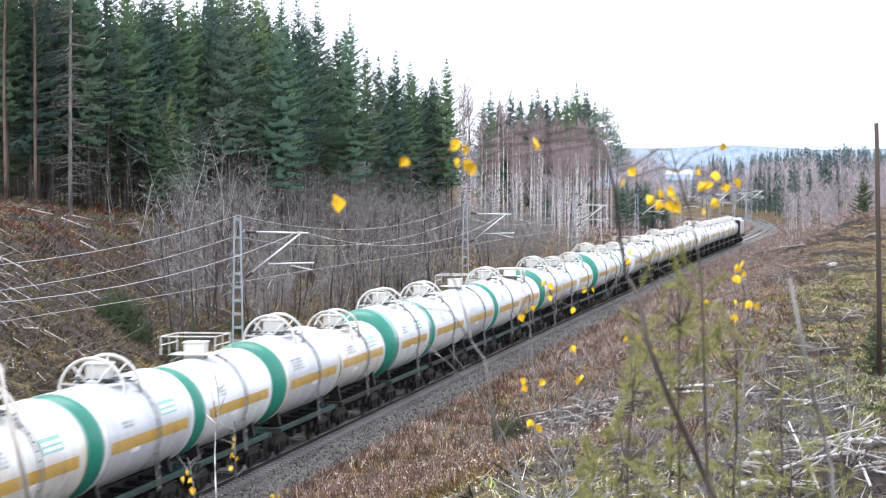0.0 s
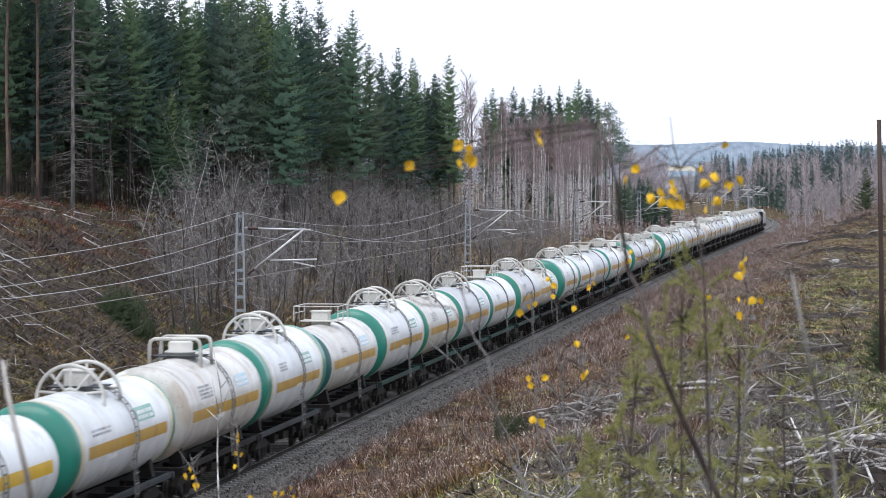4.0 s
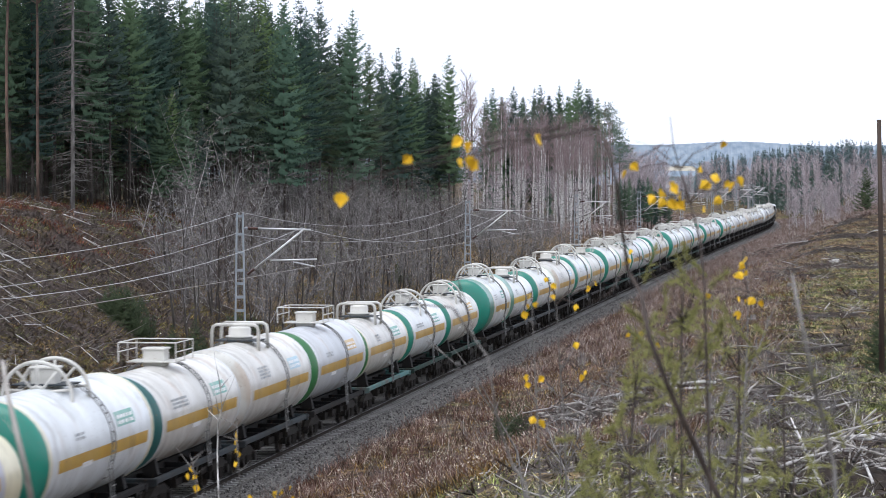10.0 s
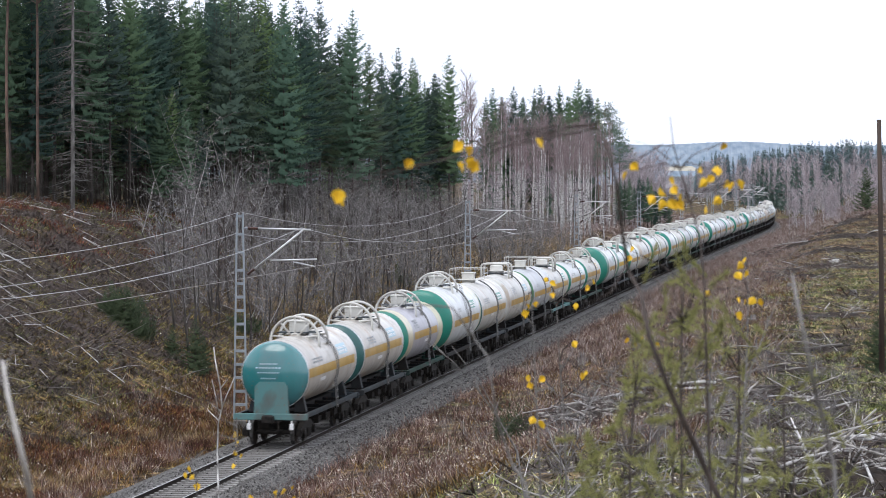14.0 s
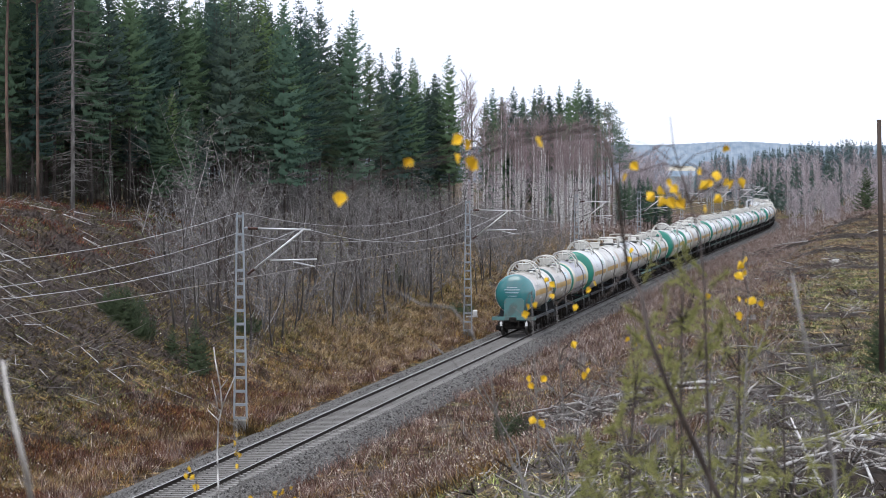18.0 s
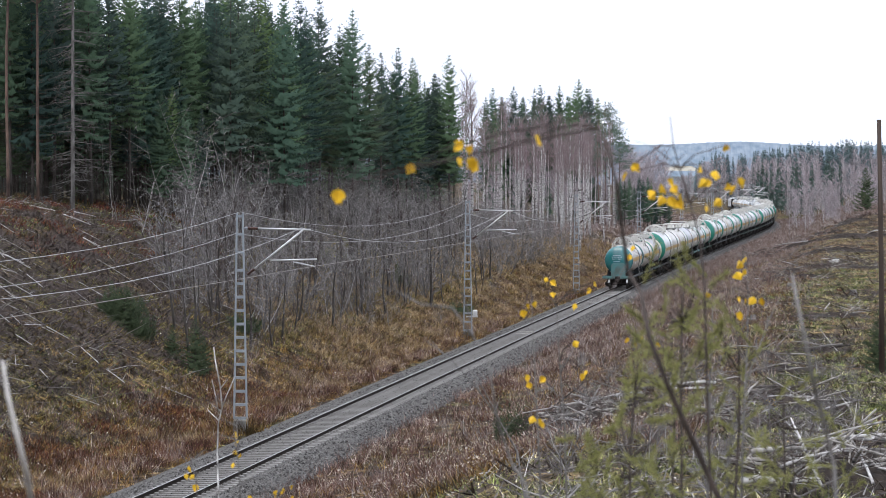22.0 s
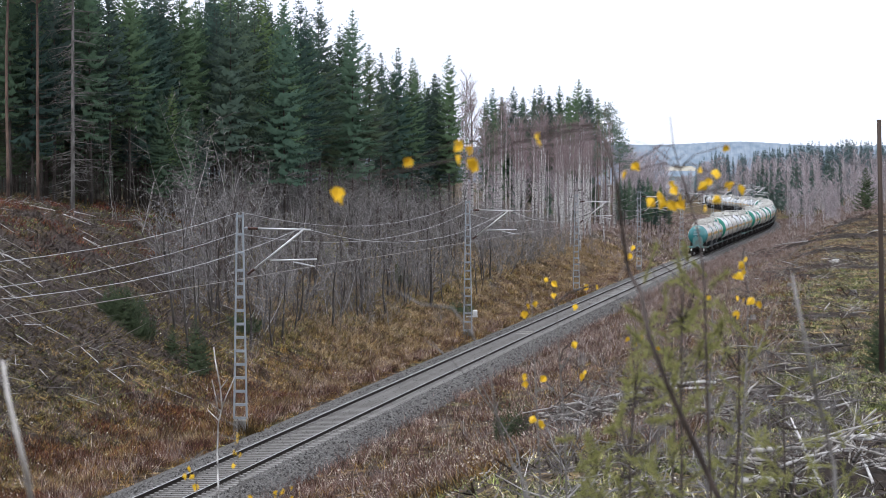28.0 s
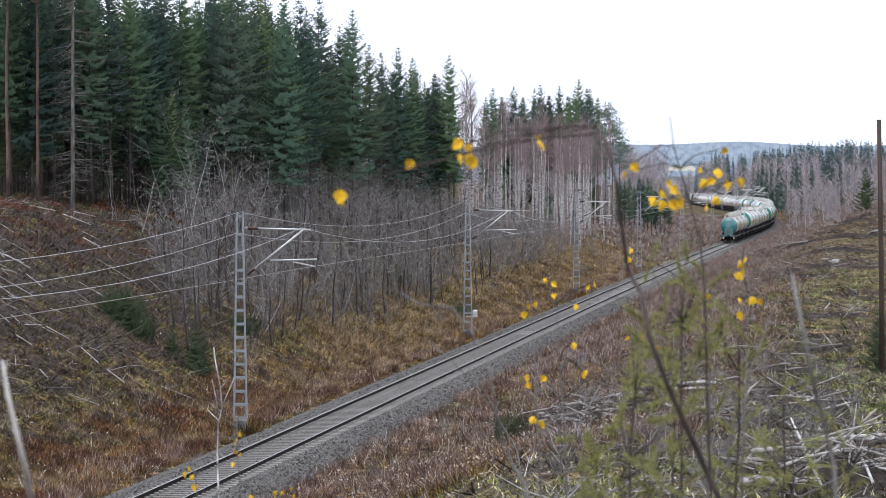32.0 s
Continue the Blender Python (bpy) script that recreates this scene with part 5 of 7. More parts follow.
FAR_SCRUB = [shrub_mesh(95 + i, 3.4, 4, M["twig_birch"]) for i in range(2)]
far_scrub(26, 33, (330, 480), (-15, -6), (0.4, 0.7), "purplish leafless scrub beside the line")
far_scrub(34, 35, (400, 640), (9, 60), (0.4, 0.9), "purplish leafless scrub in the cleared wood")
far_scrub(60, 37, (470, 620), (20, 95), (1.3, 2.4), "purplish leafless birch thicket before the far forest")
far_scrub(30, 36, (480, 760), (-60, -8), (0.35, 0.6), "purplish leafless scrub inside the bend")
# slender young alders with dark stems along the foot of the thicket
M["bark_dark"] = speckled("dark_alder_bark", (0.030, 0.025, 0.022), (0.085, 0.074, 0.066), 6.0, 0.9, stretch=(1, 1, 0.3))
SLIM = [birch_meshes(160 + i, 5.5, M["bark_dark"], 0.080, 0.34, 26, "twig_dark" if i == 2 else "twig_grey") for i in range(4)]


def slim_alder(x, y, r):
    if x / y < -0.100 or (x / y > 0.008 and y > 245):
        return
    ob = stand("young_alder", SLIM[r.randrange(4)], x, y, r.uniform(0.55, 1.0), r.uniform(0, 6.28), 0.15, r.uniform(-0.12, 0.12))
    tagged(ob, "slender leafless young alder with a dark stem", "tree", "young alders on the bank")


scatter(170, 61, (128, 275), (-17.0, -8.8), 0.9, slim_alder)
# bare alders that stand out of the thicket
ALDERS = [shrub_mesh(260 + i, 8.5, 3, M["twig_alder"]) for i in range(4)]
for i, (k, d, h) in enumerate(((-0.0945, 168, 8.6), (-0.0900, 172, 7.0), (-0.0820, 176, 9.0), (-0.0765, 178, 9.6), (-0.0720, 180, 8.0), (-0.0240, 205, 7.5), (-0.0660, 182, 7.6), (-0.0520, 192, 7.4), (-0.0400, 198, 6.8), (-0.0130, 214, 6.6), (-0.1090, 166, 5.5), (-0.1180, 168, 4.5))):
    ob = new("bare_alder", ALDERS[i % 4])
    ob.location, ob.rotation_euler, ob.scale = (k * d, d, gz(k * d, d) - 0.1), (0, 0, i * 1.7), (h / 9.5, h / 9.5, h / 8.0)
    tagged(ob, "leafless pale grey alder spreading above the thicket", "tree", "alders on the bank")
# small conifers on the bank and in the clearing
BUSHY = [spruce_meshes(41 + i, M["juniper"], 6.0, 0.02, 2.6, dead=0) for i in range(2)]


def juniper_mesh(seed):
    """A wide bush of upright feathery sprays, one metre high."""
    rnd = random.Random(seed)
    c, soft = Shape(), []
    for _ in range(80):
        a, q = rnd.uniform(0, 6.28), 0.5 * rnd.random() ** 0.6
        lean = rnd.uniform(0.05, 0.45)
        L = (1.05 - q * 0.9) * rnd.uniform(0.35, 1.05)
        foot = Vector((q * math.cos(a), q * math.sin(a), 0.0))
        tip = foot + Vector((math.cos(a) * lean * L, math.sin(a) * lean * L, L))
        for i in range(40):
            m = foot.lerp(tip, 0.1 + 0.9 * rnd.random())
            d = (tip - foot).normalized() * 0.7 + Vector((rnd.gauss(0, 0.7), rnd.gauss(0, 0.7), rnd.gauss(0.1, 0.5)))
            d.normalize()
            o = d.orthogonal().normalized() * 0.010
            c.add([m + o, m - o, m + d * rnd.uniform(0.08, 0.22)], [(0, 1, 2)])
            soft += [(math.cos(a) * 0.6, math.sin(a) * 0.6, 0.7)] * 3
    return soften(c, soft, "juniper_bush", M["juniper"])


JUNIPERS = [juniper_mesh(i) for i in range(2)]
for i, (k, d, w, h) in enumerate(((-0.1155, 134, 1.5, 2.4), (-0.1090, 133, 1.2, 1.9), (-0.1200, 135, 1.1, 1.5), (0.0240, 92, 1.0, 1.7), (0.0275, 94, 0.8, 1.2), (0.0060, 205, 1.8, 1.2), (-0.0720, 150, 1.6, 1.2))):
    ob = new("juniper_bush", JUNIPERS[i % 2])
    ob.location, ob.rotation_euler, ob.scale = (k * d, d, gz(k * d, d) - 0.05), (0, 0, i * 1.3), (w, w, h)
    tagged(ob, "wide feathery dark green juniper bush in the grass", "shrub", "junipers by the line")
for k, d, h in ((-0.0290, 70, 0.6), (0.1572, 125, 3.0), (0.1525, 430, 7.0), (-0.0895, 131, 2.7), (-0.0978, 132, 1.7), (-0.0865, 133, 1.6), (-0.1150, 133, 2.2), (-0.0165, 206, 1.9), (-0.0130, 208, 1.4)):
    ob = stand("small_spruce", BUSHY[int(d) % 2], k * d, d, h / 6.0, d, 0.05)
    ob.scale = (h / 4.4, h / 4.4, h / 6.0)
    tagged(ob, "small bushy young spruce in the grass", "tree", "young spruces by the line")

# ---- far woods and hills ----
rf = random.Random(77)
CREST = ([0.086, 0.0899, 0.0948, 0.0985, 0.1054, 0.111, 0.1168, 0.1252, 0.1325, 0.140, 0.1451, 0.1520, 0.156, 0.18], [0.001, 0.0044, 0.0088, 0.0100, 0.0090, 0.0096, 0.0109, 0.0126, 0.0138, 0.0130, 0.0146, 0.0138, 0.0128, 0.0125])


def beyond(k, d):
    """The first distance from d on, along a bearing, that lies outside the bend and clear of the line."""
    while d < 1150 and station(k * d, d)[1] < 9:
        d += 8
    return d


# leafless birches on the rise, lower than the ridge behind them
for i in range(210):
    k = rf.uniform(0.084, 0.178)
    d = beyond(k, rf.uniform(640, 840)) + rf.uniform(0, 60)
    h = 10.08 + d * float(np.interp(k, *CREST)) * rf.uniform(0.1, 0.72) - gz(k * d, d)
    far_birch(k * d, d, h)
# the ridge of dark spruces, coloured bluer for the haze between
far, far_soft = Shape(), []
for i in range(330):
    k = rf.uniform(0.0885, 0.18)
    if k < 0.112 and i % 4 < 2:
        continue
    d = beyond(k, rf.uniform(840, 1150)) + rf.uniform(50, 130)
    up = float(np.interp(k, *CREST)) * (rf.uniform(0.9, 1.03) if i % 2 else rf.uniform(0.55, 0.9))
    z = gz(k * d, d)
    sc = max((10.08 + d * up - z) / 17.0, 0.35)
    v, f, soft = FAR_SHAPES[i % 3]
    far.add([(k * d + q[0] * sc, d + q[1] * sc, z + q[2] * sc) for q in v], f)
    far_soft += soft
tagged(new("far_forest", soften(far, far_soft, "far_forest", M["hazed_needle"])), "far spruce forest on the rise, bluish haze in its colour", "forest", kind="stuff")
for i in range(90):
    d, k = rf.uniform(500, 620), rf.uniform(0.125, 0.176)
    far_birch(k * d, d, rf.uniform(6.0, 9.5))
tagged(new("far_birches", FAR_WOOD.mesh("far_birches", [M["birch"], M["hazed_twig"]])), "leafless birches with purplish twigs in the far wood", "forest", kind="stuff")
# spruces that stand out of the birches: bearing, distance, tip above the eye
for k, d, up in ((0.1119, 660, 0.0048), (0.1137, 668, 0.0062), (0.1152, 662, 0.0078), (0.1168, 670, 0.0058), (0.1186, 655, 0.0062), (0.1209, 640, 0.0073), (0.1222, 646, 0.0058), (0.1240, 650, 0.0060), (0.1262, 640, 0.0068), (0.1276, 630, 0.0081), (0.1289, 636, 0.0066),
                 (0.1381, 640, 0.0075), (0.1393, 636, 0.0082), (0.1405, 642, 0.0068), (0.1432, 648, 0.0072), (0.1100, 700, 0.0030), (0.1084, 720, 0.0035), (0.1330, 655, 0.0062), (0.1540, 630, 0.0070), (0.1575, 640, 0.0082), (0.1610, 640, 0.0076)):
    d = beyond(k, d) + 12
    spruce(k * d, d, 10.08 + up * d - gz(k * d, d))


def hill(name, y, x0, x1, base, crest, seed, material, label):
    """A wooded ridge: rows of tree tops climbing to a slightly ragged crest."""
    r = random.Random(seed)
    s = Shape()
    w = y / 1500
    n = int((x1 - x0) / w)
    rows = 3
    v = []
    for j in range(rows + 1):
        for i in range(n + 1):
            u = i / n
            top = crest(u)
            f = j / rows
            v.append((x0 + (x1 - x0) * u + r.uniform(-0.3, 0.3) * w, y + 60 * f, base + (top - base) * f + (r.uniform(-0.00010, 0.00014) * y if j == rows else 0)))
    s.add(v, [(j * (n + 1) + i, j * (n + 1) + i + 1, (j + 1) * (n + 1) + i + 1, (j + 1) * (n + 1) + i) for j in range(rows) for i in range(n)])
    tagged(new(name, s.mesh(name, material)), label, "hill", kind="structure")


# The ridge's blue-grey is distance haze put into the base colour.
M["hazed_ridge"] = speckled("hazed_ridge_woods", (0.19, 0.255, 0.325), (0.32, 0.375, 0.44), 0.13, 0.95)
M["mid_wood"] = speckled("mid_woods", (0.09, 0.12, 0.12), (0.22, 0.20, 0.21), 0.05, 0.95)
hill("backdrop_hill", 3600, -300, 1100, -20, lambda u: 10.08 + 3600 * (0.0122 + 0.0006 * math.sin(u * 17) + 0.0005 * math.sin(u * 41)), 4, M["hazed_ridge"], "distant wooded ridge, blue-grey haze put into its colour")
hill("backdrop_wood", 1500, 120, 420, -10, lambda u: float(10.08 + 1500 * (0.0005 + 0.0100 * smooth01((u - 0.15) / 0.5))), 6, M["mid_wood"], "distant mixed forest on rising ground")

M["meadow"] = speckled("stubble_meadow", (0.34, 0.31, 0.24), (0.44, 0.41, 0.33), 0.05, 0.95)
tagged(new("backdrop_field", mesh_of("backdrop_field", [(135, 1680, 14.5), (156, 1680, 14.2), (158, 1760, 17.6), (138, 1760, 17.2)], [(0, 1, 2, 3)], M["meadow"])), "pale stubble meadow below the distant ridge", "field", kind="structure")

# ---- foreground saplings, by bearing and rise in thousandths, at their distance ----
def spot(bearing, rise, d):
    return Vector((bearing * d / 1000, d, 10.08 + rise * d / 1000))


STEMS = {
    "A": (9, 0.0045, 0.016, [(55.8, 17.9), (59.3, 11.0), (62.8, -2.9), (65.0, -21.2), (66.8, -33.4), (71.5, -41.6), (74.6, -57.9), (81.7, -76.2), (91.9, -98.6), (101.1, -119.0), (105.2, -141.4)]),
    "A1": (9, 0.0014, 0.0008, [(64.4, -17.1), (52.2, 0.8), (35.9, 3.3), (19.6, -0.4), (3.3, -11.4)]),
    "A2": (9, 0.0018, 0.001, [(56.7, 16.5), (50.1, 17.1), (41.0, 15.9)]),
    "A3": (9, 0.004, 0.001, [(66.0, -31.4), (60.3, -41.6), (50.1, -46.7)]),
    "B": (8, 0.006, 0.009, [(126.1, -35.1), (127.6, -43.6), (130.6, -57.9), (133.7, -74.2), (138.2, -90.5), (141.4, -104.7), (142.2, -119.0), (142.7, -141.4)]),
    "B1": (8, 0.004, 0.001, [(133.7, -74.2), (145.9, -62.0), (152.0, -49.7)]),
    "C": (8, 0.009, 0.013, [(-159.2, -66.0), (-157.3, -78.3), (-154.1, -92.5), (-150.6, -106.8), (-148.6, -119.0), (-147.5, -141.4)]),
    "D": (28, 0.017, 0.008, [(-82.3, -139.4), (-81.1, -119.0), (-81.5, -108.8), (-81.7, -98.6), (-81.3, -88.4), (-79.9, -82.7), (-80.7, -74.2), (-82.3, -66.0), (-82.9, -60.9)]),
    "D1": (28, 0.01, 0.006, [(-79.9, -82.7), (-78.3, -78.3), (-76.4, -74.2), (-75.4, -71.7)]),
    "D2": (28, 0.009, 0.004, [(-81.1, -85.4), (-82.3, -78.3), (-83.6, -72.5)]),
    "E": (10, 0.003, 0.008, [(-3.3, -17.1), (1.2, -27.3), (6.3, -39.5), (9.4, -49.7), (11.0, -57.5), (15.9, -64.4), (17.9, -76.2), (19.6, -88.4), (24.7, -102.7), (29.8, -110.9), (32.8, -131.2)]),
    "E1": (10, 0.007, 0.002, [(11.0, -57.5), (3.3, -46.7), (-7.9, -45.6), (-17.1, -40.6), (-29.3, -35.5), (-45.6, -29.8)]),
    "F": (11, 0.002, 0.008, [(81.9, 22.0), (83.1, 11.4), (85.4, 3.3), (89.3, -9.0), (92.9, -23.2), (94.4, -41.6), (95.4, -78.3), (97.4, -135.3)]),
    "F1": (11, 0.003, 0.001, [(85.4, 3.3), (76.6, 11.0), (68.5, 13.5)]),
    "G": (18, 0.005, 0.012, [(97.4, -45.6), (96.6, -66.0), (96.0, -86.4), (95.4, -131.2)]),
    "G1": (18, 0.006, 0.003, [(96.0, -78.3), (100.1, -66.0), (111.3, -49.7)]),
    "I": (16, 0.004, 0.011, [(118.4, -49.7), (112.3, -66.0), (106.2, -82.3), (103.1, -98.6), (102.1, -131.2)]),
    "J": (17, 0.003, 0.009, [(41.0, -45.6), (42.0, -66.0), (44.0, -90.5), (45.0, -131.2)]),
    "J1": (17, 0.005, 0.002, [(42.4, -70.1), (48.1, -59.9), (50.5, -49.7)]),
    "K": (16, 0.002, 0.007, [(-74.6, -87.4), (-74.4, -98.6), (-73.4, -114.9), (-72.5, -131.2)]),
    "L": (16, 0.002, 0.006, [(-90.9, -101.7), (-89.3, -110.9), (-88.0, -131.2)]),
    "N": (16, 0.002, 0.006, [(-57.9, -107.8), (-60.3, -114.9), (-62.0, -131.2)]),
    "O": (15, 0.002, 0.008, [(31.8, -41.6), (33.0, -66.0), (34.2, -90.5), (35.9, -131.2)]),
    "P": (22, 0.003, 0.01, [(-5.9, -58.9), (3.3, -66.0), (12.4, -76.2), (19.6, -86.4), (26.7, -98.6), (29.8, -119.0)]),
    "P1": (22, 0.003, 0.006, [(2.9, -60.3), (13.5, -74.2), (20.6, -87.4)]),
    "Q": (14, 0.002, 0.008, [(108.8, -25.3), (110.3, -41.6), (109.6, -66.0), (108.2, -98.6), (107.6, -135.3)]),
}
SAPLING = {}
for key, (d, r0, r1, way) in STEMS.items():
    rnd = random.Random(key)
    pts = [spot(a, b, d + 0.15 * math.sin(i * 1.3 + d)) for i, (a, b) in enumerate(way)]
    n = len(pts)
    radii = [(r0 + (r1 - r0) * i / (n - 1)) * (0.6 if key[0] == 'E' else 0.72 if key[0] in 'AB' else 0.58 if key[0] == 'D' else 0.75) for i in range(n)]
    bark = M["birch_young"] if key[0] in "D" else M["bark_alder"] if key[0] == "P" else M["dead"] if key[0] in "C" else M["bark_sapling"] if key[0] in "AF" and key not in ("A1", "A2") else M["bark_alder"]
    if len(key) == 1:
        root = new("birch_sapling" if key in "CDP" else "sapling")
        low = pts[-1] if pts[-1].z < pts[0].z else pts[0]
        foot = Vector((low.x, low.y, gz(low.x, low.y) - 0.05))
        if pts[-1].z < pts[0].z:
            pts, radii = pts + [foot], radii + [radii[-1]]
        else:
            pts, radii = [foot] + pts, [radii[0]] + radii
        root.location = foot
        SAPLING[key] = root
        tagged(root, {"C": "slender birch sapling with pale grey bark", "D": "forked birch sapling with white bark beside the ballast", "P": "thin leaning birch sapling with pale bark",
                      "B": "bleached broken stem standing in the clearing", "E": "crooked bleached dead stem"}.get(key, "thin dark sapling with a few yellow leaves"), "sapling", "saplings before the camera")
    root = SAPLING[key[0]]
    s = Shape().tube([p - root.location for p in pts], radii, 7)
    for _ in range(0 if len(key) > 1 else 5 if key[0] in "CDB" else 9):
        i = rnd.randrange(n - 1)
        p = pts[i].lerp(pts[i + 1], rnd.random()) - root.location
        L = d * rnd.uniform(0.004, 0.013)
        s.spike(p, p + Vector((rnd.uniform(-1, 1), rnd.uniform(-0.5, 0.5), rnd.uniform(0.1, 1))).normalized() * L, d * 0.00028)
    part("stem" if len(key) == 1 else "branch", s.mesh("stem", bark, True), root)


def leaf_mesh(seed):
    rnd = random.Random(seed)
    w, h, c = rnd.uniform(0.38, 0.5), 1.0, rnd.uniform(0.05, 0.25)
    v = [(0, 0, 0), (0, -c * 0.3, -0.5), (0, 0, -h), (w, c, -0.42), (-w, c, -0.42), (w * 0.62, c * 0.8, -0.12), (-w * 0.62, c * 0.8, -0.12)]
    me = Shape().add(v, [(0, 1, 5), (5, 1, 3), (1, 2, 3), (0, 6, 1), (6, 4, 1), (1, 4, 2)]).mesh("leaf", M["leaf_yellow"])
    return me


LEAF_MESHES = [leaf_mesh(i) for i in range(4)]
SPRAYS = []
LEAVES = [
    ("F", 11, [(76.6, -5.9), (79.1, -6.9), (81.5, -7.3), (82.7, -2.9), (85.8, -5.3), (78.3, -2.9), (80.7, -1.2), (84.0, -8.6), (95.0, -10.2), (95.8, -1.2), (97.4, -0.4), (92.9, 4.1), (99.0, 3.3), (103.1, -0.8), (105.2, -1.2), (106.4, 0.2), (100.1, -6.5), (68.1, 4.9), (66.4, 2.2), (102.1, 12.4)]),
    ("A", 9, [(7.3, 14.1), (10.2, 13.0), (4.9, 6.9), (11.4, 7.3), (12.4, 6.3), (33.2, 15.1), (34.2, 15.5), (-11.4, 7.3), (-38.5, -5.9), (-37.5, -3.9)]),
    ("Q", 14, [(109.2, -28.3), (107.6, -30.4), (106.2, -33.8), (104.7, -34.6), (108.8, -33.0), (107.2, -43.2), (109.6, -44.0), (112.3, -43.0), (114.3, -43.6), (106.8, -48.1), (96.4, -42.2)]),
    ("O", 15, [(31.4, -45.6), (28.9, -47.7), (33.4, -44.6), (31.2, -71.1), (31.0, -73.8), (36.9, -71.7), (34.2, -87.4), (32.8, -86.0), (35.3, -88.4)]),
    ("J", 17, [(37.9, -35.9), (38.7, -37.5), (39.3, -41.6), (53.4, -39.1), (54.8, -37.5), (47.7, -45.6), (46.9, -58.9), (50.1, -70.1), (51.4, -69.3)]),
    ("G", 18, [(67.0, -56.2), (68.9, -57.5), (71.5, -55.8), (77.6, -59.9), (68.1, -24.5), (67.5, -27.7)]),
    ("K", 16, [(-74.4, -91.5), (-74.2, -95.0), (-75.4, -98.6), (-73.8, -99.4), (-75.8, -103.1)]),
    ("L", 16, [(-91.5, -103.7), (-92.9, -106.4), (-90.1, -107.2), (-88.9, -110.5)]),
    ("N", 16, [(-60.3, -112.9), (-57.9, -112.1), (-55.4, -111.3), (-70.7, -114.7), (-53.8, -114.9)]),
]
rl = random.Random(3)
for key, d, spots in LEAVES:
    root = SAPLING[key]
    groups = []
    for q in spots:
        p = spot(q[0], q[1], d + rl.uniform(-0.12, 0.12))
        for g in groups:
            if (g[0] - p).length < d * 0.0075:
                g.append(p)
                break
        else:
            groups.append([p])
    way = [spot(a, b, d) for a, b in STEMS[key][3]]
    for g in groups:
        c = sum(g, Vector()) / len(g)
        best = min((w for w in way), key=lambda w: (w - c).length)
        hang = c + (best - c) * min(1.0, 0.02 * d / max((best - c).length, 0.001)) + Vector((0, 0, d * 0.002))
        s = Shape()
        s.tube([best - hang, (c - hang) * 0.3 + Vector((0, 0, 0.01)), c - hang], [d * 0.0003, d * 0.00022, d * 0.00012], 4)
        for p in g:
            s.spike((c - hang) * 0.6, p - hang, d * 0.00012)
        twig = part("twig", s.mesh("twig", M["bark_sapling"]), root)
        twig.location = hang - root.location
        for p in g:
            lf = part("leaf", LEAF_MESHES[rl.randrange(4)], twig)
            lf.location = p - hang
            lf.rotation_euler = (rl.uniform(-0.5, 0.5), rl.uniform(-0.9, 0.9), rl.uniform(0, 6.28))
            lf.scale = (rl.uniform(0.036, 0.054),) * 3
        SPRAYS.append(twig)

TUFTS = [
    (13, [(79.7, -46.7), (82.7, -37.5), (92.9, -33.4), (89.9, -49.7), (92.9, -62.0), (82.7, -76.2), (92.9, -78.3), (82.7, -96.6), (87.2, -66.0), (85.8, -55.8), (77.6, -55.8), (90.9, -41.6), (87.8, -27.3), (80.7, -66.0), (95.0, -90.5), (88.0, -53.1), (74.6, -31.6), (99.1, -36.8), (93.0, -47.0), (94.9, -63.5), (84.2, -71.3), (91.7, -76.7), (86.8, -103.7), (95.5, -66.7), (84.8, -52.5), (69.1, -49.1), (90.2, -39.0), (85.6, -32.9), (81.2, -66.9), (90.1, -83.7)]),
    (12, [(74.6, -62.0), (70.5, -66.0), (66.4, -76.2), (74.6, -82.3), (59.3, -104.7), (72.5, -104.7), (54.2, -96.6), (68.5, -92.5), (76.6, -74.2), (64.4, -86.4), (52.2, -108.8), (70.5, -57.9), (71.4, -56.8), (70.7, -73.1), (69.6, -71.7), (81.8, -86.6), (63.6, -110.5), (77.4, -108.9), (51.5, -103.5), (76.9, -87.7), (81.3, -77.2), (63.7, -86.8), (52.0, -114.9), (70.5, -62.6)]),
    (14, [(103.1, -49.7), (107.2, -55.8), (105.2, -76.2), (97.0, -104.7), (101.1, -62.0), (109.2, -68.1), (103.1, -90.5), (115.3, -110.9), (107.2, -104.7), (99.0, -53.8), (100.4, -55.2), (114.5, -55.3), (106.4, -82.2), (101.1, -104.6), (96.0, -59.5), (112.9, -63.3), (110.6, -87.2), (122.9, -108.1), (115.6, -107.7), (99.1, -54.1)]),
]
rp = random.Random(44)
for d, lo, hi, low, high, count in ((15, 96, 152, -113, -72, 22), (12.5, 44, 92, -114, -84, 18), (14.5, 66, 104, -84, -48, 14), (16, 110, 156, -112, -92, 12)):
    TUFTS.append((d, [(rp.uniform(lo, hi), low + (high - low) * rp.random() ** 1.5) for _ in range(count)]))
